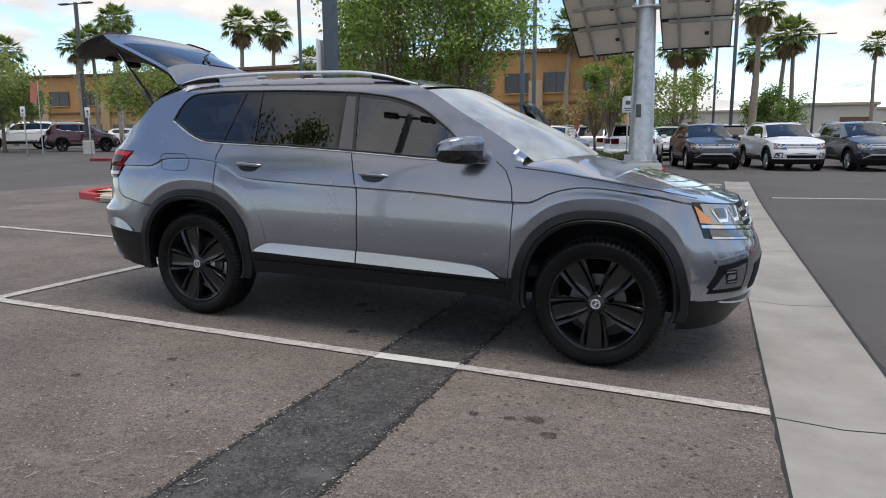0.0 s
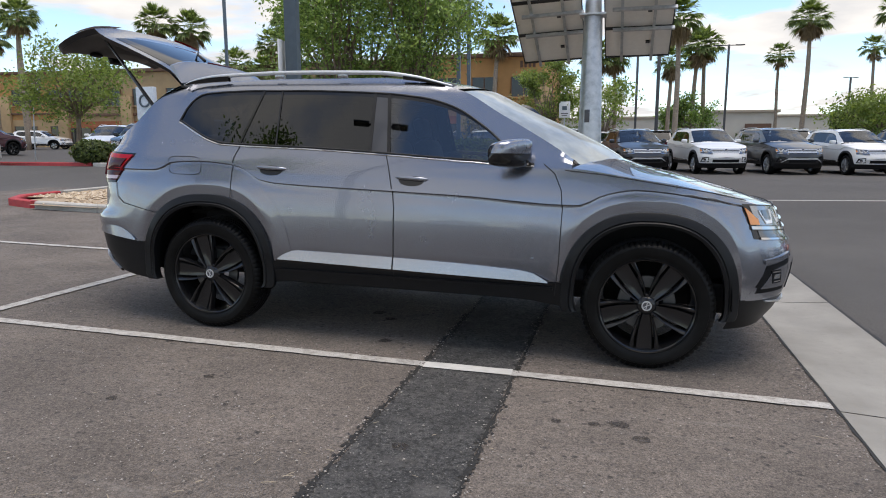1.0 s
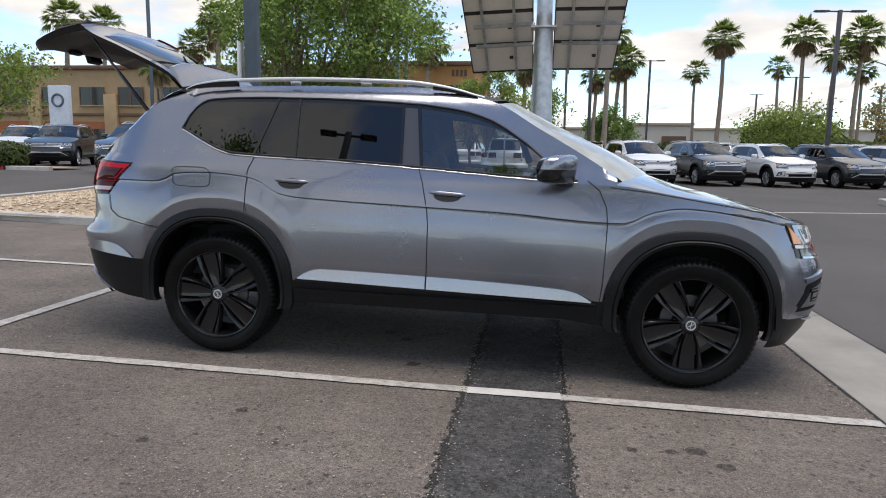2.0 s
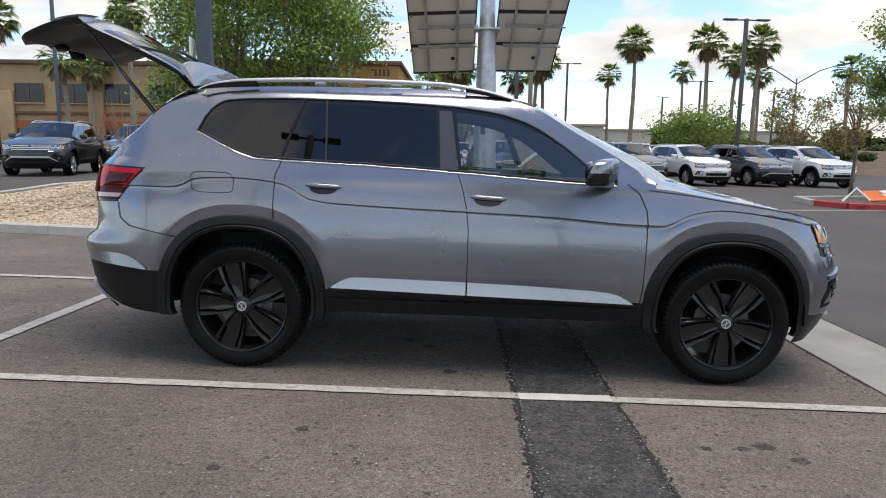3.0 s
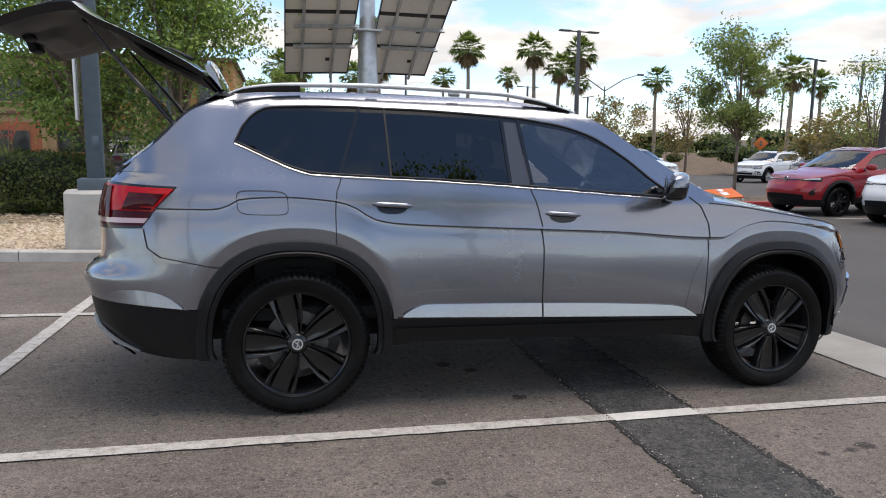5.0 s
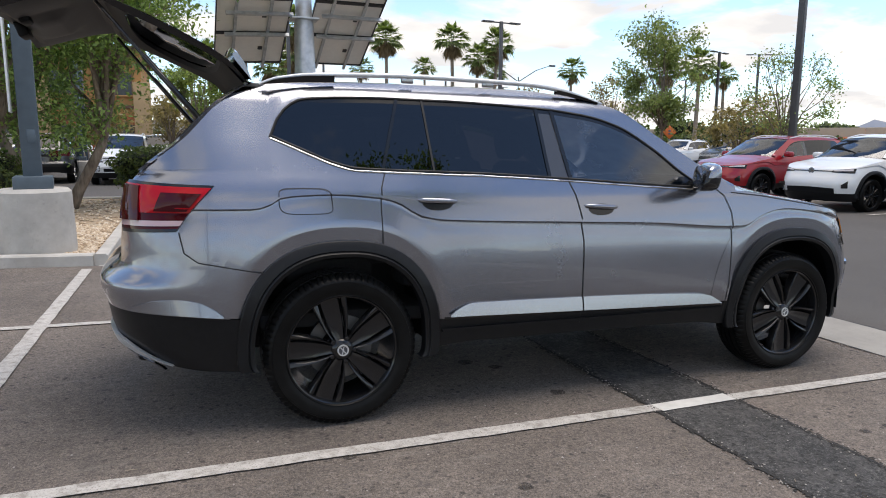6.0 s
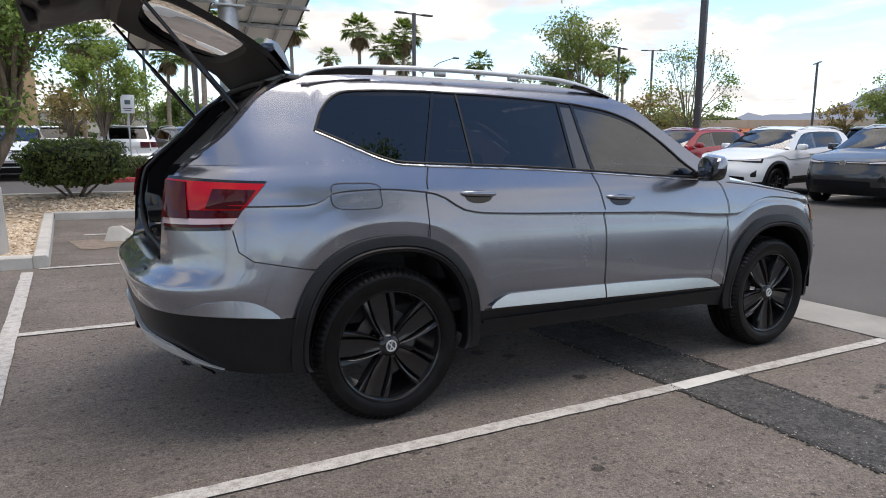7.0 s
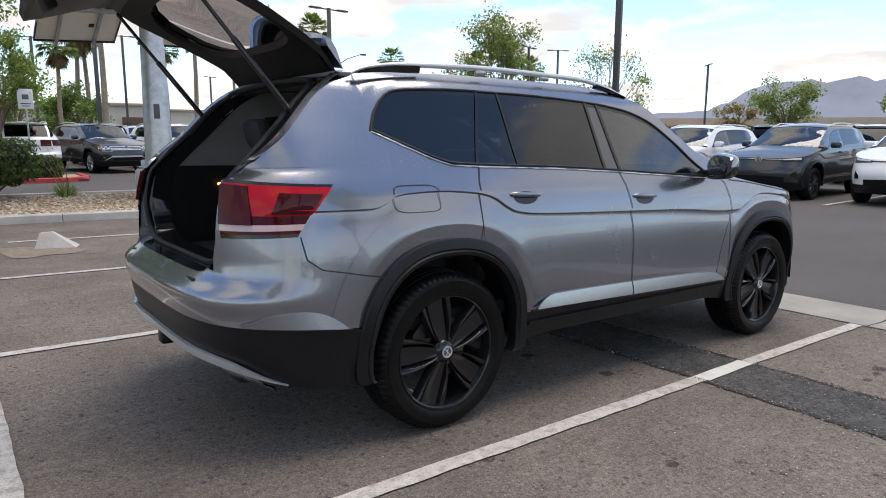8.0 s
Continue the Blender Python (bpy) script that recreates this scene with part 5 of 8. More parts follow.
        part("mirror_arm", bm, gloss_black, d)
        v, f = lathe([(0.0, 0.0), (0.09, 0.0), (0.1, 0.004)], 20)
        me = mesh("mirror_glass", [(2.078 - y - 0.52 * s * x * 0.95, s * 1.07 + x * 0.95, 1.268 + z * 0.66) for x, y, z in v], f, chrome)
        part_mesh("mirror_glass", me, d, "mirror glass")
    if rails:
        RZ = curve([(-0.36, 1.706), (-0.28, 1.738), (-0.074, 1.766), (0.586, 1.788), (1.15, 1.782), (1.401, 1.756), (1.673, 1.695)])
        for s in (-1, 1):
            v, f = [], []
            pts = [Vector((x, s * lerp(0.645, 0.66, smooth01((x + 0.4) / 0.4) * smooth01((1.7 - x) / 0.4)), RZ(x))) for x in [lerp(-0.36, 1.673, k / 50) for k in range(51)]]
            tube(v, f, pts, [0.007 + 0.007 * min(1, 6 * min(k, 50 - k) / 50) for k in range(51)], 8)
            part_mesh("roof_rail", mesh("roof_rail", v, f, rail_silver, True, 50), root, "silver roof rail")
            for xa, xb in ((-0.34, 0.02), (1.34, 1.63)):
                v = []
                for k in range(9):
                    x = lerp(xa, xb, k / 8)
                    yy = side_w(x, ROOF(x)) - 0.035
                    for y, z in ((s * (0.66 + 0.014), RZ(x) - 0.006), (s * 0.668, ROOF(x) - 0.004), (s * 0.64, ROOF(x) - 0.004), (s * (0.66 - 0.014), RZ(x) - 0.006)):
                        v.append((x, y, z))
                part_mesh("rail_foot", mesh("rail_foot", v, grid_faces(9, 4), gloss_black, True, 50), root, "black rail foot")
            for x in (0.42, 0.9):
                bm = box_bm((x, s * 0.657, (ROOF(x) + RZ(x)) / 2), (0.07, 0.02, RZ(x) - ROOF(x)), 0.006)
                part("rail_stay", bm, silver_trim, root)


def underbody(root):
    bm = bmesh.new()
    add_box(bm, (1.49, 0, 0.38), (1.95, 1.6, 0.12), 0.03)
    add_box(bm, (1.4, 0, 0.40), (4.6, 1.06, 0.2), 0.03)
    add_box(bm, (-0.72, 0, 0.44), (0.5, 1.5, 0.2), 0.03)
    add_box(bm, (3.5, 0, 0.4), (0.3, 1.4, 0.2), 0.03)
    part("underbody", bm, interior, root, "black underbody")


def cabin(root):
    """Seats, dashboard and linings behind the glass."""
    bm = bmesh.new()
    add_box(bm, (1.1, 0, 0.52), (3.0, 1.7, 0.08), 0.02)
    part("cabin_floor", bm, carpet, root)
    bm = bmesh.new()
    add_box(bm, (2.28, 0, 0.98), (0.42, 1.66, 0.3), 0.08)
    part("dashboard", bm, interior, root)
    for x, ys in ((1.35, (-0.42, 0.42)), (0.42, (-0.5, 0.0, 0.5)), (-0.2, (-0.4, 0.4))):
        for y in ys:
            bm = bmesh.new()
            add_box(bm, (x + 0.2, y, 0.72), (0.5, 0.48, 0.18), 0.06)
            back = Matrix.Translation((x, y, 0.78)) @ Matrix.Rotation(radians(-14), 4, "Y")
            add_box(bm, (-0.02, 0, 0.28), (0.14, 0.46, 0.6), 0.06, back)
            add_box(bm, (-0.03, 0, 0.68), (0.09, 0.26, 0.17), 0.04, back)
            part("seat", bm, simple_seat, root, "black cloth seat")
    v, f = [], []
    m = Matrix.Translation((1.93, 0.4, 1.06)) @ Matrix.Rotation(radians(-65), 4, "Y")
    pts = [m @ Vector((0.18 * math.cos(2 * math.pi * k / 24), 0.18 * math.sin(2 * math.pi * k / 24), 0)) for k in range(25)]
    tube(v, f, pts, 0.016, 6, False)
    tube(v, f, [m @ Vector((-0.18, 0, 0)), m @ Vector((0.18, 0, 0))], 0.02, 6)
    part_mesh("steering_wheel", mesh("steering_wheel", v, f, interior), root)


simple_seat = simple("black seat cloth", (0.03, 0.03, 0.032), 0.85, vary=0.2, scale=60)
GATE_HINGE = Vector((-0.40, 0, 1.742))


def tailgate(root, paint, opened):
    """The rear door: outer skin, glass, lamps, spoiler, lining. Drawn shut, then swung up about its hinge."""
    gate = part_mesh("tailgate", None, root, "open tailgate" if opened else "shut tailgate")
    PX = curve([(0.76, -1.08), (0.85, -1.085), (1.0, -1.085), (1.2, -1.06), (1.24, -1.0), (1.42, -0.83), (1.6, -0.65), (1.69, -0.54), (1.735, -0.41)])
    PW = curve([(0.76, 0.56), (0.82, 0.62), (1.0, 0.655), (1.24, 0.655), (1.45, 0.655), (1.6, 0.63), (1.735, 0.60)])
    zs = [0.76, 0.79, 0.83, 0.9, 0.98, 1.0, 1.06, 1.12, 1.18, 1.205, 1.23, 1.27, 1.3, 1.4, 1.5, 1.58, 1.63, 1.68, 1.71, 1.735]
    fr = [k / 10 - 1 for k in range(21)]

    def P(f, z, out=0.0):
        w = PW(z)
        bow = 0.05 * (abs(f) ** 3)
        plate = -0.035 * smooth01((0.42 - abs(f)) / 0.05) * smooth01((z - 0.83) / 0.03) * smooth01((1.03 - z) / 0.03)
        return Vector((PX(z) + bow - plate - out, f * w, z - 0.006 * f * f + out * 0.35))

    nz = len(zs)
    verts = [P(f, z) for f in fr for z in zs]
    skin = grid_faces(len(fr), nz, lambda i, j: not (11 < j < 17 and 1 <= i <= 18))
    v, f = compact(verts, skin)
    items = [("gate_skin", mesh("gate_skin", v, f, paint, True, 30), "")]
    v, f = compact([P(a, z, 0.002) for a in fr for z in zs], grid_faces(len(fr), nz, lambda i, j: 11 < j < 17 and 1 <= i <= 18))
    items.append(("rear_window", mesh("rear_window", v, [tuple(reversed(q)) for q in f], rear_glass), "dark rear window"))
    # wrap-round lamps on the gate
    for s in (-1, 1):
        lv = [P(lerp(0.52, 0.985, k / 8) * s, z, 0.014) for k in range(9) for z in (1.045, 1.09, 1.13, 1.17, 1.2)]
        lf = grid_faces(9, 5)
        items.append(("lamp_lens", mesh("lamp_lens", lv, lf if s > 0 else [tuple(reversed(q)) for q in lf], red_lens), "red lamp on the tailgate"))
        lv = [P(lerp(0.52, 0.985, k / 8) * s, z, 0.014) for k in range(9) for z in (1.0, 1.044)]
        lf = grid_faces(9, 2)
        items.append(("lamp_lens", mesh("lamp_lens", lv, lf if s > 0 else [tuple(reversed(q)) for q in lf], clear_lens), ""))
    # spoiler over the glass
    sp = []
    for k in range(17):
        a = k / 8 - 1
        y = a * 0.64
        e = 0.03 * abs(a) ** 4
        sp += [(-0.41 + e, y, 1.742), (-0.5 + e, y, 1.75 - 0.01 * a * a), (-0.585 + e * 2, y, 1.738 - 0.012 * a * a), (-0.592 + e * 2, y, 1.728 - 0.012 * a * a), (-0.56 + e, y, 1.70), (-0.5, y, 1.70)]
    sf = grid_faces(17, 6) + [(0, 1, 2, 3, 4, 5), tuple(96 + q for q in (5, 4, 3, 2, 1, 0))]
    items.append(("spoiler", mesh("spoiler", sp, sf, paint, True, 35), "body-coloured roof spoiler"))
    bm = bmesh.new()
    add_box(bm, (-0.594, 0, 1.732), (0.012, 0.34, 0.012), 0.004)
    items.append(("brake_light", from_bm("brake_light", bm, dark_red_lens), "high brake light"))
    # lining inside
    lin = [P(a * 0.97, z) + Vector((0.045 + 0.05 * (1 - abs(a) ** 6) * smooth01((1.18 - z) / 0.1) * smooth01((z - 0.78) / 0.05), 0, 0)) for a in fr for z in zs]
    v, f = compact(lin, [tuple(reversed(q)) for q in grid_faces(len(fr), nz, lambda i, j: j < 10)])
    items.append(("gate_lining", mesh("gate_lining", v, f, gate_trim, True, 30), "dark grey inner lining"))
    # surround of the rear window: from a rounded opening out to the edges, and a lip down to the glass
    ring, lip = [], []
    turns = sorted([2 * math.pi * k / 72 for k in range(72)] + [math.atan2(dz, da) % (2 * math.pi) for da in (-1, 1) for dz in (-0.25, 0.255)])
    for t in turns:
        c, q = math.cos(t), math.sin(t)
        inner = (abs(c / 0.87) ** 3.2 + abs(q / 0.185) ** 3.2) ** (-1 / 3.2)
        outer = min(1 / max(abs(c), 1e-6), (0.255 if q > 0 else 0.25) / max(abs(q), 1e-6))
        for k in range(4):
            r = lerp(inner, outer, k / 3)
            ring.append(P(c * r * 0.97, 1.48 + q * r) + Vector((0.045 if k else 0.04, 0, 0)))
        lip += [P(c * inner * 0.97, 1.48 + q * inner) + Vector((o, 0, 0)) for o in (0.04, 0.004)]
    n = len(turns)
    items.append(("window_surround", mesh("window_surround", ring, [(i * 4 + j, i * 4 + j + 1, (i + 1) % n * 4 + j + 1, (i + 1) % n * 4 + j) for i in range(n) for j in range(3)], interior, True, 40), "black rear window surround"))
    items.append(("window_lip", mesh("window_lip", lip, [(2 * i, 2 * i + 1, (i + 1) % n * 2 + 1, (i + 1) % n * 2) for i in range(n)], seal_mat, True, 40), ""))
    # edge between skin and lining
    rim = [(0, j) for j in reversed(range(nz))] + [(i, 0) for i in range(1, 21)] + [(20, j) for j in range(1, nz)]
    ev = []
    for i, j in rim:
        ev += [verts[i * nz + j], lin[i * nz + j]]
    items.append(("gate_edge", mesh("gate_edge", ev, [(2 * k, 2 * k + 2, 2 * k + 3, 2 * k + 1) for k in range(len(rim) - 1)], gloss_black, True, 40), ""))
    bm = bmesh.new()
    add_box(bm, (-1.0, 0, 0.795), (0.09, 0.14, 0.05), 0.012)
    items.append(("gate_latch", from_bm("gate_latch", bm, interior), "black latch"))
    bm = bmesh.new()
    add_box(bm, (-0.985, -0.3, 0.86), (0.05, 0.12, 0.05), 0.015)
    items.append(("pull_grip", from_bm("pull_grip", bm, interior), "black pull grip"))
    # wiper
    v, f = [], []
    tube(v, f, [P(0.0, 1.6, 0.03), P(0.15, 1.5, 0.03), P(0.55, 1.36, 0.025)], [0.014, 0.01, 0.006], 6)
    items.append(("wiper", mesh("wiper", v, f, seal_mat), "black rear wiper"))
    for nm, me, lab in items:
        part_mesh(nm, me, gate, lab)
    if opened:
        turn = Matrix.Translation(GATE_HINGE) @ Matrix.Rotation(radians(opened), 4, "Y") @ Matrix.Translation(-GATE_HINGE)
        gate.matrix_basis = turn
    return gate


def tail_opening(root, opened, paint):
    """Frame of the tailgate opening, and the load bay behind it."""
    AZ = [(0.0, 0.835), (0.25, 0.835), (0.40, 0.837), (0.49, 0.85), (0.555, 0.89), (0.595, 0.96), (0.612, 1.05), (0.61, 1.2), (0.60, 1.35), (0.575, 1.5), (0.55, 1.6), (0.5, 1.655), (0.4, 1.675), (0.0, 1.69)]
    AX = curve([(0.8, -0.965), (1.0, -0.975), (1.2, -0.945), (1.27, -0.885), (1.42, -0.735), (1.6, -0.56), (1.69, -0.43)])
    OUT = [(0.0, 0.807), (0.3, 0.807), (0.48, 0.807), (0.58, 0.825), (0.645, 0.88), (0.665, 0.96), (0.672, 1.05), (0.69, 1.2), (0.70, 1.35), (0.67, 1.5), (0.64, 1.6), (0.6, 1.70), (0.45, 1.73), (0.0, 1.765)]
    def round_off(pts):
        for _ in range(2):
            q = [pts[0]]
            for a, b in zip(pts, pts[1:]):
                q += [(lerp(a[0], b[0], 0.25), lerp(a[1], b[1], 0.25)), (lerp(a[0], b[0], 0.75), lerp(a[1], b[1], 0.75))]
            pts = q + [pts[-1]]
        return pts

    AZ, OUT = round_off(AZ), round_off(OUT)
    for s in (-1, 1):
        v = []
        for (ya, za), (yo, zo) in zip(AZ, OUT):
            xo = tail_x(yo, zo) + 0.004 if zo < 1.26 else AX(zo) - 0.01
            if zo >= 1.26:
                xo = lerp(PILLAR_D(zo), AX(zo), 0.35) - 0.01
            if zo > 1.7:
                xo = -0.40
            ring = [(xo, yo, zo), (lerp(xo, AX(za), 0.35) + 0.012, lerp(yo, ya, 0.3), lerp(zo, za, 0.3)), (lerp(xo, AX(za), 0.8), lerp(yo, ya, 0.65), lerp(zo, za, 0.65)), (AX(za) + 0.02, ya, za), (AX(za) + 0.12, ya, za)]
            v += [(x, y * s, z) for x, y, z in ring]
        f = grid_faces(len(AZ), 5)
        part_mesh("opening_frame", mesh("opening_frame", v, f if s < 0 else [tuple(reversed(q)) for q in f], gloss_black, True, 40), root, "black tailgate opening frame")
        # body skin from the pillar's rear edge to that frame
        v, pr = [], []
        for k in range(13):
            z = lerp(1.27, 1.72, k / 12)
            x = PILLAR_D(z)
            y = side_w(x, z) * plan(x, 1.27)
            yo = float(np.interp(z, [1.2, 1.35, 1.5, 1.6, 1.7, 1.75], [0.69, 0.70, 0.67, 0.64, 0.6, 0.45]))
            xo = lerp(PILLAR_D(z), AX(z), 0.35) - 0.01
            for t in (0, 0.5, 1):
                v.append((lerp(x, xo, t) - 0.02 * math.sin(math.pi * t), s * lerp(y, yo, t), z))
        f = grid_faces(13, 3)
        part_mesh("pillar_skin", mesh("pillar_skin", v, f if s < 0 else [tuple(reversed(q)) for q in f], paint, True, 50), root)
        # rubber seal all round
        pts = [Vector((AX(z) - 0.008, s * (y + (0.012 if y > 0.05 else 0)), z - (0.01 if z < 0.81 else 0) + (0.012 if z > 1.64 else 0))) for y, z in AZ]
        v, f = [], []
        tube(v, f, pts, 0.014, 6)
        part_mesh("gate_seal", mesh("gate_seal", v, f, seal_mat, True, 60), root)
        # side linings: dark below, pale cloth pillar above
        for z0, z1, mat, nm in ((0.79, 1.24, interior, "side_lining"), (1.24, 1.68, headliner, "pillar_lining")):
            v = []
            for k in range(7):
                z = lerp(z0, z1, k / 6)
                ya = float(np.interp(z, [0.8, 0.9, 1.0, 1.2, 1.35, 1.5, 1.6, 1.68], [0.58, 0.605, 0.615, 0.61, 0.6, 0.575, 0.55, 0.5]))
                for t in (0, 0.35, 0.7, 1):
                    x = lerp(AX(z) + 0.1, -0.28 if mat is headliner and z < 1.6 else 0.35, t)
                    v.append((x, s * (ya + 0.02 * math.sin(math.pi * t)), z))
            f = grid_faces(7, 4)
            part_mesh(nm, mesh(nm, v, f, mat), root, "black load bay lining" if mat is interior else "grey pillar lining")
    bm = bmesh.new()
    add_box(bm, (-0.35, 0, 0.775), (1.32, 1.24, 0.03), 0.006)
    part("load_floor", bm, carpet, root, "black carpeted load floor")
    bm = bmesh.new()
    add_box(bm, (0.62, 0, 1.705), (2.1, 1.2, 0.02), 0.005)
    part("headliner", bm, headliner, root, "grey headliner")
    bm = bmesh.new()
    add_box(bm, (-1.02, 0, 0.782), (0.14, 1.1, 0.02), 0.008)
    part("sill_plate", bm, cladding_mat, root, "ribbed black load sill")
    if opened:
        bm = bmesh.new()
        add_box(bm, (-0.55, 0.6, 1.13), (0.05, 0.012, 0.016), 0.004)
        part("load_lamp", bm, lamp_glow, root, "small lit amber load bay lamp")
        turn = Matrix.Translation(GATE_HINGE) @ Matrix.Rotation(radians(opened), 4, "Y") @ Matrix.Translation(-GATE_HINGE)
        for s in (-1, 1):
            a = Vector((-0.64, s * 0.60, 1.52))
            b = turn @ Vector((-0.93, s * 0.58, 1.2))
            v, f = [], []
            tube(v, f, [a, a.lerp(b, 0.55), a.lerp(b, 0.56), b], [0.014, 0.014, 0.009, 0.009], 8)
            part_mesh("gas_strut", mesh("gas_strut", v, f, gloss_black, True, 40), root, "black gas strut")


def plain_rear(root, paint):
    """The shut rear door of the cars farther off."""
    gate = tailgate(root, paint, 0)
    for ob in list(gate.children):
        if not any(k in ob.name for k in ("gate_skin", "rear_window", "lamp_lens", "spoiler")):
            bpy.data.objects.remove(ob)
        elif "lamp_lens" in ob.name:
            ob.data.materials[0] = dark_red_lens
    bm = bmesh.new()
    add_box(bm, (0.9, 0, 0.9), (2.9, 1.55, 0.5), 0.05)
    part("cabin_trim", bm, interior, root, "black cabin trim")
    for x, ys in ((1.35, (-0.42, 0.42)), (0.42, (-0.42, 0.42))):
        for y in ys:
            bm = bmesh.new()
            add_box(bm, (x, y, 1.22), (0.16, 0.46, 0.5), 0.06)
            part("seat", bm, simple_seat, root)


def lite_sides(root, paint, doors):
    """Lamps, handles and mirrors of the cars farther off."""
    surface_patch("tail_lamp", [[(a, z) for z in (1.01, 1.1, 1.2)] for a in [lerp(0.34, 0.8, k / 8) for k in range(9)]], on_tail, dark_red_lens, root, "dark red tail lamp", 0.01)
    LO = curve([(0.559, 0.522), (2.391, 0.483)])
    surface_patch("door_blade", [[(x, LO(x) + dz) for dz in (0.0, 0.06)] for x in [lerp(0.6, 2.35, k / 6) for k in range(7)]], on_side, silver_trim, root, "", 0.015)
    for (xa, z, nm) in ((0.39, 1.135, "rear_door"), (1.385, 1.095, "front_door")):
        for s in (-1, 1):
            bm = box_bm((xa + 0.11, s * (side_y(xa + 0.1, z) + 0.015), z), (0.22, 0.03, 0.035), 0.012)
            part("handle", bm, paint, doors[(nm, s)])
    for s in (-1, 1):
        bm = box_bm((2.15, s * 1.07, 1.268), (0.19, 0.22, 0.15), 0.05)
        part("mirror", bm, paint, doors[("front_door", s)])
        v, f = [], []
        tube(v, f, [(-0.34, s * 0.65, 1.715), (-0.1, s * 0.66, 1.775), (0.6, s * 0.66, 1.795), (1.2, s * 0.66, 1.785), (1.66, s * 0.65, 1.7)], 0.016, 6)
        part_mesh("roof_rail", mesh("roof_rail", v, f, rail_silver, True, 50), root)


LITE_TYRE = mesh("tyre_far", *lathe([(0.266, -0.11), (0.28, -0.124), (0.31, -0.13), (0.35, -0.132), (0.378, -0.105), (0.388, -0.08), (0.388, 0.08), (0.37, 0.115), (0.29, 0.115)], 32), rubber, True, 30)


def lite_wheels(root, rims, yw=0.842):
    for hx in (0.0, WB):
        for s in (-1, 1):
            w = part_mesh("wheel", LITE_TYRE, root, "", Matrix.Translation((hx, s * yw, HUB)) @ (Matrix() if s < 0 else Matrix.Rotation(math.pi, 4, "Z")) @ Matrix.Rotation(0.35 * hx + 0.2 * s, 4, "Y"))
            part_mesh("rim", rims[0], w)
            part_mesh("spokes", rims[1], w)
            part_mesh("hub", rims[2], w)


def far_suv(label, paint, m, rims=None, group="", smooth_nose=False):
    root = thing("sport_utility_vehicle", label, "car", m, group)
    doors = body_shell(root, paint, LITE_COLS)
    greenhouse(root, paint, doors, True)
    roof_and_glass(root, paint, -0.40, far_screen)
    wheel_arches(root)
    lite_sides(root, paint, doors)
    (smooth_front if smooth_nose else front_end)(root, paint, True)
    plain_rear(root, paint)
    lite_wheels(root, rims or RIM_BLACK)
    return root


def suv(label, paint, m, opened=0, rims=None, group="", smooth_nose=False, rails=True):
    root = thing("sport_utility_vehicle", label, "car", m, group)
    doors = body_shell(root, paint, COLS, (0.552, 0.626))
    greenhouse(root, paint, doors)
    roof_and_glass(root, paint)
    wheel_arches(root)
    arch_flares(root, paint)
    side_details(root, paint, doors, rails)
    (smooth_front if smooth_nose else front_end)(root, paint)
    underbody(root)
    tailgate(root, paint, opened)
    tail_opening(root, opened, paint)
    cabin(root)
    add_wheels(root, rims or RIM_BLACK)
    if opened:
        d = doors[("front_door", 1)]
        v, f = [], []
        pts = [Vector((1.33, side_w(1.33, 1.26), 1.26))] + [Vector((x, side_w(x, TOP_G(x)) - 0.01, TOP_G(x) + 0.05)) for x in [lerp(1.3, 2.2, k / 16) for k in range(17)]]
        tube(v, f, pts, 0.034, 6)
        part_mesh("door_frame", mesh("door_frame", v, f, gloss_black, True, 50), d, "black door window frame")
        hinge = Vector((2.42, 0.95, 0))
        d.matrix_basis = Matrix.Translation(hinge) @ Matrix.Rotation(radians(-66), 4, "Z") @ Matrix.Translation(-hinge)
        tagged(d, "driver's door standing open")
    return root


hero = suv("grey metallic sport utility vehicle with black wheels and raised tailgate", grey_paint, GRADE, 70)


# ------------------------------------------------------------------ kerbs and planting beds
def kerb_line(name, pts, label, material=None, height=0.14, width=0.15, block=1.5):
    """A kerb of separate cast blocks along pts."""
    root = thing(name, label, "kerb", kind="structure")
    for a, b in zip(pts, pts[1:]):
        a, b = Vector((*a, 0)), Vector((*b, 0))
        n = max(1, round((b - a).length / block))
        d = (b - a).normalized()
        s = Vector((-d.y, d.x, 0))
        for k in range(n):
            p, q = a.lerp(b, k / n) + d * 0.005, a.lerp(b, (k + 1) / n) - d * 0.005
            v = []
            for e in (p, q):
                for off, h in ((-width / 2 - 0.01, -0.05), (-width / 2, height - 0.02), (-width / 2 + 0.025, height), (width / 2 - 0.015, height), (width / 2, height - 0.015), (width / 2, -0.05)):
                    w = e + s * off
                    v.append((w.x, w.y, ground_z(w.x, w.y) + h))
            f = grid_faces(2, 6) + [(0, 1, 2, 3, 4, 5), (11, 10, 9, 8, 7, 6)]
            part_mesh("kerb_block", mesh("kerb_block", v, f, material or kerb_concrete, True, 30), root)
    return root


kerb_line("kerb", [(-7.6, 5.0), (-1.75, 4.62)], "pale concrete kerb along the gravel bed")
kerb_line("kerb", [(-22.0, 17.3), (-17.2, 17.0)], "red painted kerb before the tan building", red_kerb)
kerb_line("kerb", [(-17.1, 16.98), (-15.2, 16.8)], "pale concrete kerb before the tan building")
kerb_line("kerb", [(-1.3, 21.4), (-1.3, 19.6), (-0.6, 19.1), (1.2, 18.9), (1.85, 19.5), (1.9, 21.4)], "red painted kerb round a planted island", red_kerb, block=0.8)
kerb_line("kerb", [(-1.68, 4.55), (-1.68, 9.4)], "pale concrete kerb beside the parking stall")
kerb_line("kerb", [(-1.6, 9.48), (3.85, 9.48)], "pale concrete kerb at the head of the stall")
kerb_line("kerb", [(3.85, 13.7), (-8.2, 13.9)], "pale concrete kerb along the lane")
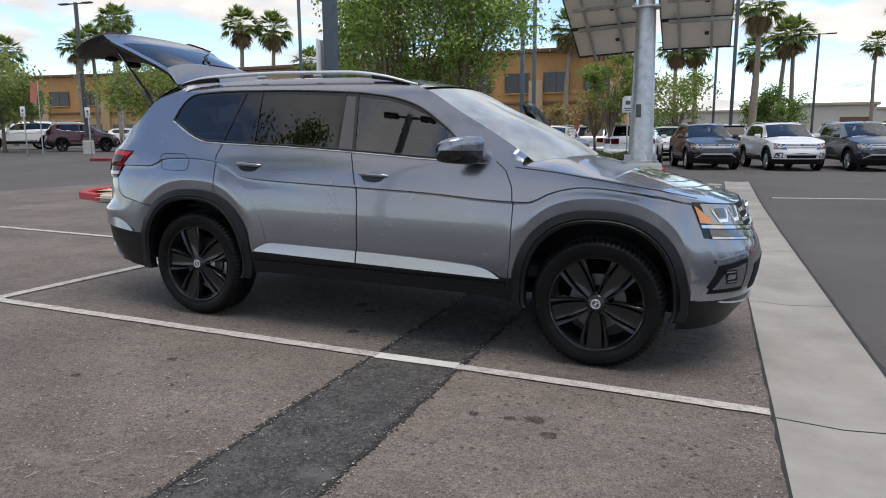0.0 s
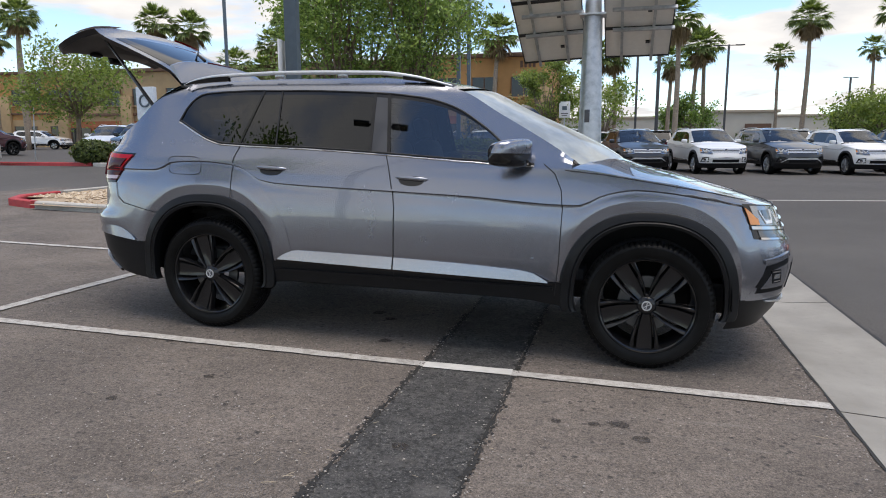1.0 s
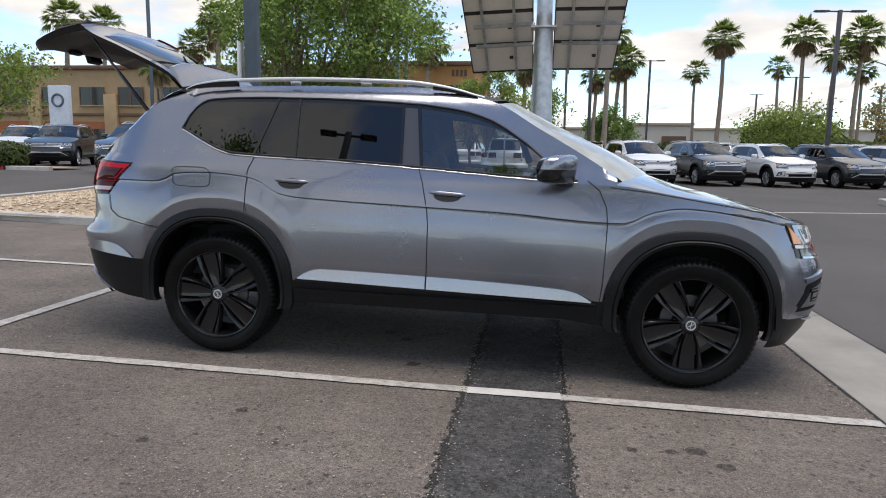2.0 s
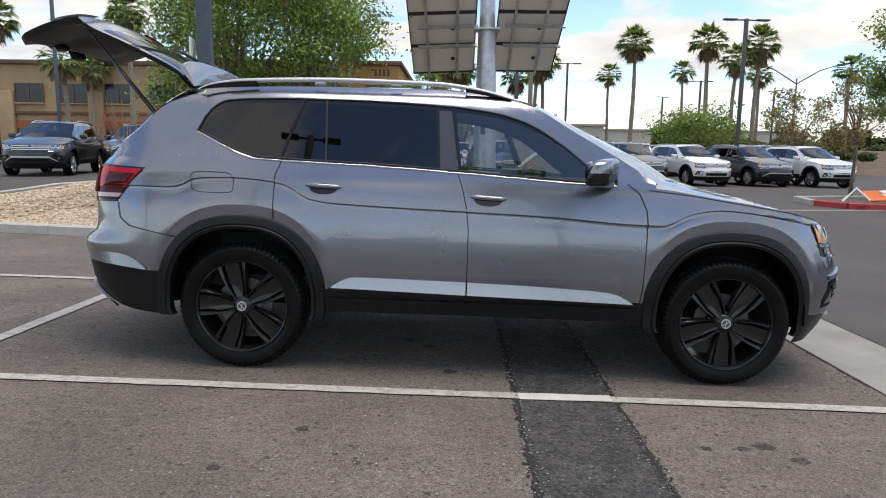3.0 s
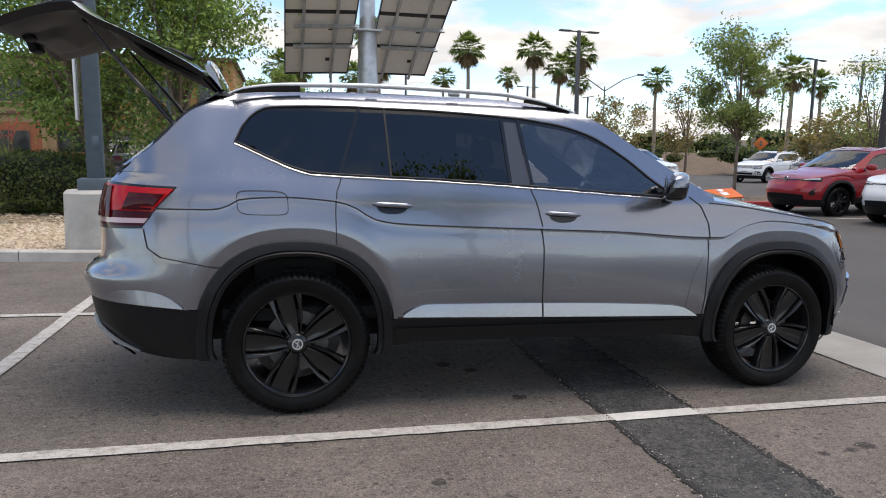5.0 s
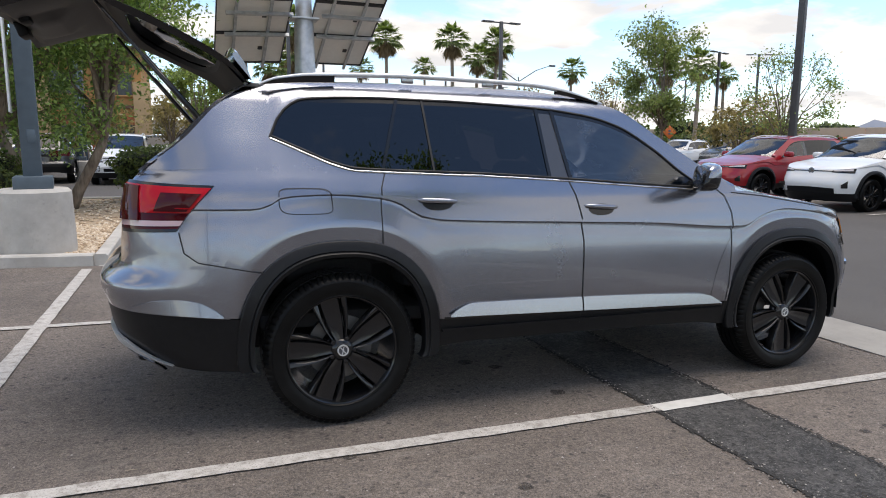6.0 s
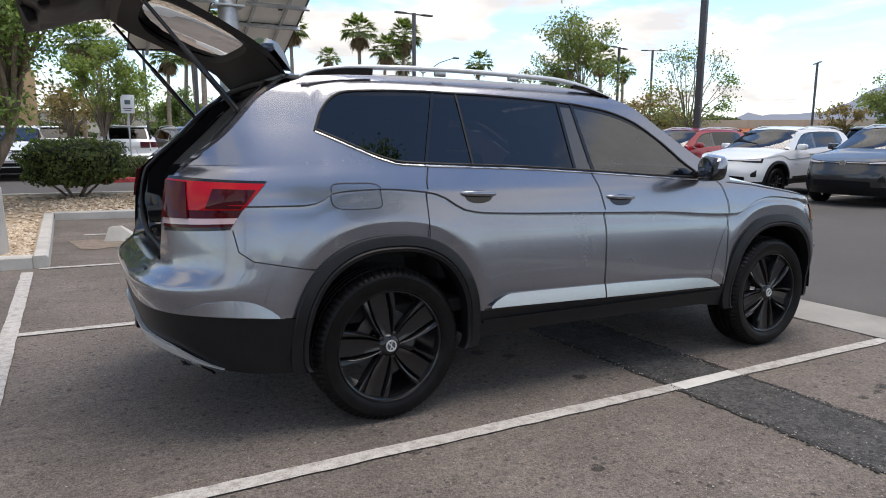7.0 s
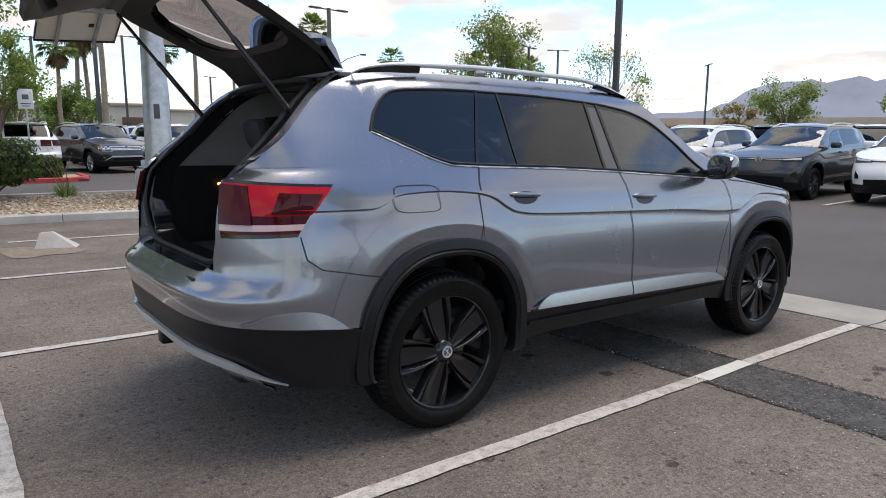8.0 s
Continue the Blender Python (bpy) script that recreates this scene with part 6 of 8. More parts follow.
kerb_line("kerb", [(-7.7, 5.02), (-8.5, 5.3), (-9.0, 6.0), (-9.1, 7.0)], "red painted kerb round the bed's end", red_kerb, block=0.6)
kerb_line("kerb", [(-8.6, 13.6), (-9.1, 12.4), (-9.1, 7.1)], "pale concrete kerb at the bed's end", block=1.2)


def bed(name, x0, x1, y0, y1, label, material=None, lift=0.09):
    return sheet(name, x0, x1, y0, y1, material or gravel_base, lift, 0.6, label, category="gravel bed")


bed("gravel_bed", -8.95, -7.6, 6.0, 13.5, "bed of coarse tan desert gravel at the island's end")
bed("gravel_bed", -8.4, -7.6, 5.4, 6.0, "bed of coarse tan desert gravel at the island's end", lift=0.088)
bed("gravel_bed", -7.6, -1.75, 4.78, 13.8, "bed of coarse tan desert gravel behind the kerb")
bed("gravel_bed", -22.0, -15.2, 17.1, 18.6, "bed of tan gravel behind the red kerb")
bed("gravel_bed", -1.25, 1.85, 19.1, 21.4, "small gravel island with hedges and a sign")
bed("gravel_bed", -1.75, 3.8, 9.55, 13.7, "bed of coarse tan desert gravel at the stall head", lift=0.092)


def scatter_stones(name, count, area, size, seed, label):
    rng = random.Random(seed)
    v, f = [], []
    oct_f = ((0, 2, 4), (2, 1, 4), (1, 3, 4), (3, 0, 4), (2, 0, 5), (1, 2, 5), (3, 1, 5), (0, 3, 5))
    for _ in range(count):
        x0, x1, y0, y1 = rng.choice(area)
        x, y = rng.uniform(x0, x1), rng.uniform(y0, y1)
        r = size * rng.uniform(0.5, 1.3)
        z = ground_z(x, y) + 0.094 + r * 0.15
        a = rng.uniform(0, 6.3)
        ca, sa = math.cos(a) * r, math.sin(a) * r
        k, h = rng.uniform(0.5, 0.9), r * rng.uniform(0.35, 0.7)
        b = len(v)
        v += [(x + ca, y + sa, z), (x - ca, y - sa, z), (x - sa * k, y + ca * k, z + r * 0.1), (x + sa * k, y - ca * k, z), (x, y, z + h), (x, y, z - h)]
        f += [tuple(b + i for i in q) for q in oct_f]
    ob = new(name, mesh(name, v, f, stone, False))
    return tagged(ob, label, "gravel", kind="stuff")


scatter_stones("gravel", 9000, [(-5.8, -1.8, 4.8, 8.2)], 0.035, 3, "loose tan gravel stones")
scatter_stones("gravel", 7000, [(-7.6, -1.8, 4.9, 13.5), (-8.8, -7.6, 6.0, 13.3), (-1.7, 3.7, 9.6, 13.5)], 0.05, 4, "loose tan gravel stones farther off")

# wheel stop, broken and tilted, on the next stall
bm = bmesh.new()
v8 = [(-0.22, -0.16, 0), (0.26, -0.13, 0), (0.26, 0.12, 0), (-0.22, 0.14, 0), (-0.16, -0.09, 0.2), (-0.02, -0.06, 0.21), (-0.03, 0.07, 0.2), (-0.17, 0.08, 0.19), (0.22, -0.08, 0.03), (0.22, 0.07, 0.03)]
for p in v8:
    bm.verts.new(p)
bmesh.ops.convex_hull(bm, input=bm.verts[:])
me = from_bm("kerb_stone", bm, kerb_concrete, True, 40)
stone_ob = new("kerb_stone", me)
stone_ob.matrix_basis = pose(-0.72, 6.55, ground_z(-0.72, 6.55), 0, 0, -18)
tagged(stone_ob, "broken pale concrete kerb stone lying in a stall", "stone")


# ------------------------------------------------------------------ plants
bark = Mat("tree bark", (0.2, 0.15, 0.11), 0.9)
bark.link("Base Color", bark.ramp(bark.noise(14, 6, 0.6, (1, 1, 0.25)), (0.3, (0.1, 0.075, 0.055)), (0.7, (0.28, 0.22, 0.17)))).bump(bark.noise(40, 4, 0.6, (1, 1, 0.2)), 0.5, 0.01)
bark = bark.m
palm_bark = Mat("palm trunk", (0.26, 0.2, 0.15), 0.9)
palm_bark.link("Base Color", palm_bark.ramp(palm_bark.noise(6, 5, 0.6, (1, 1, 5)), (0.3, (0.2, 0.155, 0.115)), (0.7, (0.44, 0.355, 0.27)))).bump(palm_bark.noise(10, 3, 0.5, (1, 1, 8)), 0.6, 0.02)
palm_bark = palm_bark.m


def leaf_mat(name, dark, light, rough=0.55):
    m = Mat(name, dark, rough)
    col = m.ramp(m.island(), (0.0, dark), (0.6, tuple(lerp(a, b, 0.5) for a, b in zip(dark, light))), (1.0, light))
    m.link("Base Color", col)
    # light falls through the leaf as well
    tr = m.n.new("ShaderNodeBsdfTranslucent")
    m.l.new(m.mix(1.0, col, (1.25, 1.3, 0.8), "MULTIPLY"), tr.inputs["Color"])
    mx = m.n.new("ShaderNodeMixShader")
    mx.inputs[0].default_value = 0.48
    m.l.new(m.b.outputs[0], mx.inputs[1])
    m.l.new(tr.outputs[0], mx.inputs[2])
    m.l.new(mx.outputs[0], m.n["Material Output"].inputs["Surface"])
    return m.m


leaf_deep = leaf_mat("deep green leaves", (0.075, 0.135, 0.038), (0.34, 0.46, 0.15))
leaf_light = leaf_mat("light green leaves", (0.1, 0.15, 0.035), (0.31, 0.38, 0.12))
leaf_dry = leaf_mat("dry olive brown leaves", (0.14, 0.115, 0.05), (0.4, 0.31, 0.16))
leaf_sparse = leaf_mat("pale olive leaves", (0.11, 0.155, 0.055), (0.33, 0.39, 0.15))
leaf_bush = leaf_mat("dark hedge leaves", (0.035, 0.06, 0.016), (0.15, 0.19, 0.055))
# near-black colour stands in for the shade deep among the leaves
bush_shade_core = simple("hedge shade core", (0.016, 0.022, 0.01), 0.9)
frond_mat = leaf_mat("palm fronds", (0.075, 0.12, 0.035), (0.25, 0.31, 0.11))
dead_frond = leaf_mat("dead palm fronds", (0.2, 0.14, 0.085), (0.42, 0.31, 0.2))
pink_flower = leaf_mat("coral flowers", (0.42, 0.08, 0.07), (0.62, 0.2, 0.16))


def leaf_quad(v, f, p, n, size, rng, long=1.9):
    n = Vector(n).normalized()
    u = n.orthogonal().normalized()
    u.rotate(Matrix.Rotation(rng.uniform(0, 6.28), 3, n))
    w = n.cross(u)
    b = len(v)
    v += [p - u * size * long * 0.5, p + w * size * 0.5 + n * size * 0.12, p + u * size * long * 0.5, p - w * size * 0.5 + n * size * 0.12]
    f += [(b, b + 1, b + 2), (b, b + 2, b + 3)]


def make_tree(name, label, m, height, spread, leaves, size, leaf, seed, trunk_r=0.1, fork=1.2, clumps=26, low=0.35, trunks=1, clump_r=0.32, group="", flat=0.8, thin=0.5):
    """Tapered trunk, limbs that fork towards clumps, leaves round each clump."""
    rng = random.Random(seed)
    root = thing(name, label, "tree", m, group)
    tv, tf = [], []
    centers = []
    mid = Vector((0, 0, lerp(height * low, height, 0.5)))
    for k in range(clumps):
        for _ in range(40):
            d = Vector((rng.gauss(0, 1), rng.gauss(0, 1), rng.gauss(0, 1))).normalized()
            r = rng.uniform(0.35, 1.0) ** 0.6
            c = mid + Vector((d.x * spread * r, d.y * spread * r, d.z * (height * (1 - low) / 2) * r * 0.95))
            if all((c - o).length > spread * 0.22 for o in centers):
                break
        centers.append(c)
    bases = []
    for k in range(trunks):
        a = rng.uniform(0, 6.28)
        off = Vector((math.cos(a), math.sin(a), 0)) * (0.0 if trunks == 1 else 0.15 + trunk_r)
        top = Vector((off.x * 4 + rng.uniform(-0.1, 0.1), off.y * 4 + rng.uniform(-0.1, 0.1), fork))
        tube(tv, tf, [off, off.lerp(top, 0.3) + Vector((rng.uniform(-0.04, 0.04), rng.uniform(-0.04, 0.04), 0)), off.lerp(top, 0.7), top], [trunk_r * 1.25, trunk_r, trunk_r * 0.9, trunk_r * 0.8], 10)
        bases.append(top)
    lv, lf = [], []
    for c in centers:
        b = min(bases, key=lambda q: (q - c).length)
        mid1 = b.lerp(c, 0.4) + Vector((0, 0, 0.12 * (c - b).length)) + Vector((rng.uniform(-0.1, 0.1), rng.uniform(-0.1, 0.1), 0))
        mid2 = b.lerp(c, 0.75) + Vector((rng.uniform(-0.1, 0.1), rng.uniform(-0.1, 0.1), 0.05))
        tube(tv, tf, [b, mid1, mid2, c], [trunk_r * 0.55, trunk_r * 0.36, trunk_r * 0.2, trunk_r * 0.06], 6, False)
        for _ in range(5):
            e = c + Vector((rng.gauss(0, 1), rng.gauss(0, 1), rng.gauss(0.2, 0.7))) * spread * clump_r * 0.55
            tube(tv, tf, [mid2.lerp(c, rng.random()), c.lerp(e, 0.5), e], [trunk_r * 0.1, trunk_r * 0.07, trunk_r * 0.03], 4, False)
    per = leaves // len(centers)
    for c in centers:
        rad = spread * clump_r * rng.uniform(0.7, 1.25)
        n_here = int(per * rng.uniform(thin, 1.5))
        sub = [c + Vector((rng.gauss(0, 0.5), rng.gauss(0, 0.5), rng.gauss(0, 0.4))) * rad for _ in range(7)]
        for _ in range(n_here):
            s = rng.choice(sub)
            d = Vector((rng.gauss(0, 1), rng.gauss(0, 1), rng.gauss(0, flat)))
            p = s + d * rad * 0.36
            leaf_quad(lv, lf, p, (rng.gauss(0, 0.7), rng.gauss(0, 0.7), rng.uniform(0.1, 1)), size * rng.uniform(0.6, 1.3), rng)
    part_mesh("trunk", mesh("trunk", tv, tf, bark), root)
    crown = part_mesh("crown", mesh("crown", lv, lf, leaf, False), root)
    crown["kind"] = "stuff"
    return root


def ground_pose(x, y, rz=0, lift=0.0):
    return pose(x, y, ground_z(x, y) + lift, 0, 0, rz)


def at(x, y, rz=0, s=1.0, lift=0.0):
    return ground_pose(x, y, rz, lift) @ Matrix.Scale(s, 4)


def make_bush(name, label, m, rx, ry, h, leaves, size, seed, stem=False, leaf=None, bottom=0.0):
    rng = random.Random(seed)
    root = thing(name, label, "bush", m)

    def surf(d):
        k = 0.86 + 0.2 * noise.noise((d.x * 2.2 + seed, d.y * 2.2, d.z * 2.2)) + 0.1 * noise.noise((d.x * 5, d.y * 5 + seed, d.z * 5))
        q = (abs(d.x) ** 3 + abs(d.y) ** 3 + abs(d.z) ** 3) ** (1 / 3)
        d = d / q
        return Vector((d.x * rx * k, d.y * ry * k, bottom + (h - bottom) * (0.5 + 0.5 * d.z * k)))

    # added solid core: its dark colour is the shade between the leaves
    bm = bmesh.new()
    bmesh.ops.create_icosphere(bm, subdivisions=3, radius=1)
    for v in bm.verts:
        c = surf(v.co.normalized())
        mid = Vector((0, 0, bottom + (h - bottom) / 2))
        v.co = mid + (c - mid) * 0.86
    part("core", bm, bush_shade_core, root)
    lv, lf = [], []
    for _ in range(leaves):
        d = Vector((rng.gauss(0, 1), rng.gauss(0, 1), rng.gauss(0, 1))).normalized()
        c = surf(d)
        mid = Vector((0, 0, bottom + (h - bottom) / 2))
        p = mid + (c - mid) * rng.uniform(0.84, 1.06)
        if p.z < 0.02:
            continue
        leaf_quad(lv, lf, p, d + Vector((rng.gauss(0, 0.6), rng.gauss(0, 0.6), rng.gauss(0.3, 0.5))), size * rng.uniform(0.6, 1.3), rng, 1.6)
    crown = part_mesh("leaves", mesh("leaves", lv, lf, leaf or leaf_bush, False), root)
    crown["kind"] = "stuff"
    if stem:
        tv, tf = [], []
        for k in range(6):
            a = k * 1.05
            tube(tv, tf, [(0.05 * math.cos(a), 0.05 * math.sin(a), 0), (0.3 * math.cos(a), 0.3 * math.sin(a), bottom * 0.8), (rx * 0.6 * math.cos(a), ry * 0.6 * math.sin(a), bottom + 0.3)], [0.035, 0.028, 0.02], 6)
        part_mesh("stem", mesh("stem", tv, tf, bark), root)
    return root


def make_yucca(label, m, seed, blades=150, stalks=9, h=0.75, flowers=True):
    rng = random.Random(seed)
    root = thing("yucca", label, "plant", m)
    v, f = [], []
    for _ in range(blades):
        a, lean = rng.uniform(0, 6.28), rng.uniform(0.25, 1.25)
        L, w = h * rng.uniform(0.7, 1.15), 0.012
        d = Vector((math.cos(a), math.sin(a), 0))
        s = Vector((-d.y, d.x, 0)) * w
        p0, p1 = d * 0.05, d * (0.05 + L * 0.5 * math.sin(lean)) + Vector((0, 0, L * 0.6 * math.cos(lean * 0.8)))
        p2 = d * (0.05 + L * math.sin(lean)) + Vector((0, 0, L * 0.85 * math.cos(lean)))
        b = len(v)
        v += [p0 - s, p0 + s, p1 - s * 0.8, p1 + s * 0.8, p2]
        f += [(b, b + 1, b + 3, b + 2), (b + 2, b + 3, b + 4)]
    ob = part_mesh("leaf_tuft", mesh("leaf_tuft", v, f, leaf_sparse, False), root)
    ob["kind"] = "stuff"
    for k in range(stalks):
        a, lean = rng.uniform(0, 6.28), rng.uniform(0.05, 0.35)
        L = h * rng.uniform(1.5, 2.2)
        d = Vector((math.cos(a) * math.sin(lean), math.sin(a) * math.sin(lean), math.cos(lean)))
        v, f = [], []
        tube(v, f, [Vector((0, 0, 0)), d * L * 0.6, d * L + Vector((math.cos(a), math.sin(a), 0)) * 0.1], [0.009, 0.007, 0.003], 5)
        st = part_mesh("stalk", mesh("stalk", v, f, dead_frond), root)
        if flowers:
            v, f = [], []
            for _ in range(34):
                t = rng.uniform(0.55, 1.0)
                leaf_quad(v, f, d * L * t + Vector((rng.gauss(0, 0.03), rng.gauss(0, 0.03), 0)), (rng.gauss(0, 1), rng.gauss(0, 1), 0.3), 0.035, rng)
            part_mesh("flower_spray", mesh("flower_spray", v, f, pink_flower, False), st)["kind"] = "stuff"
    return root


def palm_meshes(seed, fronds=34, skirt=26, trunk_h=8.0, r=0.17):
    """Trunk, green fan crown and brown skirt of a fan palm, for a trunk of that height."""
    rng = random.Random(seed)
    tv, tf = [], []
    bend = [Vector((0.15 * math.sin(k * 0.6 + seed), 0.15 * math.cos(k * 0.5 + seed) - 0.1, trunk_h * k / 8)) * 1.0 for k in range(9)]
    bend = [Vector((p.x * k / 8, p.y * k / 8, p.z)) for k, p in enumerate(bend)]
    tube(tv, tf, bend, [r * lerp(1.25, 0.8, k / 8) for k in range(9)], 12)
    top = bend[-1]

    def fan(v, f, d, length, droop, width):
        """One fan leaf on its stalk."""
        d = d.normalized()
        side = d.cross(Vector((0, 0, 1)))
        side = side.normalized() if side.length > 1e-3 else Vector((1, 0, 0))
        p0, p1 = top + d * 0.1, top + d * length * 0.55
        b = len(v)
        v += [p0 - side * 0.02, p0 + side * 0.02, p1 - side * 0.015, p1 + side * 0.015]
        f.append((b, b + 1, b + 3, b + 2))
        n = 13
        for k in range(n):
            a = lerp(-1.15, 1.15, k / (n - 1))
            dd = (d * math.cos(a) + side * math.sin(a)).normalized()
            tip = p1 + dd * length * 0.5 * rng.uniform(0.85, 1.1) - Vector((0, 0, 1)) * droop * rng.uniform(0.6, 1.4)
            midp = p1 + dd * length * 0.28 - Vector((0, 0, 1)) * droop * 0.2
            w = dd.cross(Vector((0, 0, 1)))
            w = (w.normalized() if w.length > 1e-3 else side) * width
            b = len(v)
            v += [p1, midp - w, midp + w, tip]
            f += [(b, b + 1, b + 2), (b + 1, b + 3, b + 2)]

    gv, gf, dv, df = [], [], [], []
    for k in range(fronds):
        a = k * 2.399 + rng.uniform(-0.2, 0.2)
        el = lerp(1.35, -0.35, (k / fronds) ** 0.8) + rng.uniform(-0.12, 0.12)
        d = Vector((math.cos(a) * math.cos(el), math.sin(a) * math.cos(el), math.sin(el)))
        fan(gv, gf, d, rng.uniform(1.5, 1.9), lerp(0.1, 0.5, k / fronds), 0.078)
    for k in range(skirt):
        a = k * 2.399 + rng.uniform(-0.3, 0.3)
        el = rng.uniform(-1.4, -0.75)
        d = Vector((math.cos(a) * math.cos(el), math.sin(a) * math.cos(el), math.sin(el)))
        fan(dv, df, d, rng.uniform(1.1, 1.7), 0.3, 0.05)
    return [mesh("trunk", tv, tf, palm_bark), mesh("fronds", gv, gf, frond_mat, False), mesh("dead_skirt", dv, df, dead_frond, False)]


PALMS = [palm_meshes(s, fr, sk, h) for s, fr, sk, h in ((1, 46, 34, 8.0), (2, 40, 18, 8.0), (3, 44, 46, 8.0), (4, 36, 10, 8.0))]


def palm(x, y, crown_z, variant, rz, size=1.0, label="tall fan palm with green crown and brown skirt"):
    root = thing("palm_tree", label, "palm tree", at(x, y, rz), "fan palms round the lot")
    s = crown_z / 8.0
    for nm, me in zip(("trunk", "fronds", "dead_skirt"), PALMS[variant]):
        ob = part_mesh(nm, me, root)
        if nm == "trunk":
            ob.matrix_basis = Matrix.Diagonal((size, size, s, 1))
        else:
            ob["kind"] = "stuff"
            ob.matrix_basis = Matrix.Translation((0, 0, crown_z - 8.0 * size)) @ Matrix.Scale(size, 4)


for k, (x, y, z, var, size) in enumerate((
        (22.5, 54.3, 10.6, 0, 1.0), (16.7, 56.3, 10.7, 0, 1.0), (15.4, 59.8, 8.4, 3, 0.75), (28.4, 78.6, 10.9, 3, 0.95), (24.2, 52.6, 8.9, 1, 0.9), (26.1, 52.9, 10.3, 2, 1.0), (29.1, 59.3, 8.5, 1, 0.8),
        (29.5, 45.3, 7.4, 3, 0.75), (32.3, 33.6, 6.8, 1, 0.8), (36.9, 36.2, 6.5, 3, 0.7), (8.9, 62.9, 9.6, 2, 1.1), (9.9, 64.8, 10.1, 0, 1.1), (0.2, 59.0, 8.7, 2, 1.0), (1.8, 61.1, 8.9, 2, 1.0), (5.5, 35.0, 7.8, 2, 0.8),
        (6.3, 55.0, 7.6, 2, 0.9), (-6.7, 46.1, 8.9, 2, 1.0), (-53.3, 44.0, 9.3, 1, 1.1), (-54.7, 46.9, 10.2, 0, 1.1), (-47.3, 43.2, 11.2, 3, 1.0), (-60.9, 42.5, 9.0, 1, 1.1), (-51.5, 66.3, 14.2, 2, 1.55), (-48.2, 68.2, 13.8, 2, 1.5),
        (-18.1, 35.6, 8.6, 1, 0.8), (-23.7, 38.3, 6.2, 1, 0.85), (-30.8, 56.6, 10.0, 1, 1.1), (-28.2, 55.7, 11.3, 2, 1.1), (-40.5, 36.5, 9.6, 1, 0.9), (-25.5, 45.0, 6.5, 2, 0.8), (41.0, 48.0, 8.0, 0, 0.9))):
    palm(x, y, z, var, k * 67, size)

# broad green tree behind the lamp post
make_tree("shade_tree", "broad dense green tree with several trunks in the gravel bed", at(-3.2, 11.3), 6.9, 2.35, 50000, 0.054, leaf_deep, 11, 0.11, 1.5, 64, 0.21, 3, 0.30)
make_tree("acacia_tree", "open light green tree behind the steel post", at(-0.15, 21.9), 4.7, 1.0, 6500, 0.06, leaf_light, 13, 0.06, 1.3, 22, 0.36)
make_tree("acacia_tree", "open light green tree by the far parking row", at(1.6, 36.0), 5.0, 2.0, 2600, 0.11, leaf_light, 14, 0.08, 1.4, 20, 0.3)
make_tree("acacia_tree", "half-bare olive tree in a red kerbed island", at(-20.3, 19.7), 5.0, 2.4, 7000, 0.085, leaf_light, 15, 0.11, 2.0, 26, 0.3, 1, 0.3)
make_tree("acacia_tree", "olive green tree at the lot's corner", at(-34, 22), 5.2, 2.4, 6000, 0.12, leaf_sparse, 16, 0.1, 1.5, 24, 0.25)
make_tree("acacia_tree", "rounded green tree among parked cars", at(8.6, 63), 4.8, 2.4, 7000, 0.14, leaf_deep, 17, 0.12, 1.4, 24, 0.2)
make_tree("acacia_tree", "rounded green tree beyond the parked cars", at(19.3, 46.0), 4.6, 3.4, 7500, 0.13, leaf_light, 18, 0.12, 1.3, 24, 0.2)
make_tree("acacia_tree", "thin brown desert tree on the slope", at(22.8, 38.5), 5.4, 2.3, 3500, 0.1, leaf_dry, 19, 0.08, 1.2, 22, 0.25, 1, 0.3)
make_tree("ash_tree", "slender green street tree beside the red kerb", at(14.0, 14.2), 5.4, 1.35, 10500, 0.056, leaf_sparse, 20, 0.055, 1.9, 30, 0.36, 1, 0.3)
make_tree("ash_tree", "small green street tree behind the red kerb", at(14.2, 17.3), 4.0, 1.1, 2200, 0.056, leaf_dry, 21, 0.055, 1.7, 22, 0.34, 1, 0.3)
make_tree("desert_tree", "thin half-bare tree beside the tall lamp post", at(18.4, 13.4), 4.9, 1.55, 3000, 0.052, leaf_sparse, 22, 0.06, 1.3, 26, 0.25, 1, 0.28, "", 0.8, 0.3)
make_tree("desert_tree", "low olive brown tree in the far bed", at(22.5, 19.5), 3.4, 1.7, 2300, 0.1, leaf_dry, 23, 0.07, 1.1, 18, 0.35)
make_tree("desert_tree", "rounded olive tree before the far wall", at(38.5, 16.6), 4.7, 1.75, 6000, 0.085, leaf_sparse, 24, 0.1, 1.6, 24, 0.42)
make_tree("desert_tree", "small brown-leaved tree before the far wall", at(35.0, 17.6), 3.5, 1.0, 1500, 0.1, leaf_dry, 25, 0.07, 1.4, 14, 0.42)
make_tree("desert_tree", "small thin tree before the far wall", at(43.5, 12.6), 3.8, 1.2, 900, 0.12, leaf_sparse, 26, 0.07, 1.3, 14, 0.4)
make_tree("desert_tree", "dry brown small tree by the parking rows", at(-1.0, 24.2), 3.2, 1.2, 1900, 0.09, leaf_dry, 27, 0.06, 1.2, 16, 0.42)
make_tree("desert_tree", "dry brown bushy tree by the parking rows", at(-4.0, 27.5), 3.0, 1.1, 1200, 0.11, leaf_dry, 28, 0.06, 1.2, 16, 0.35)

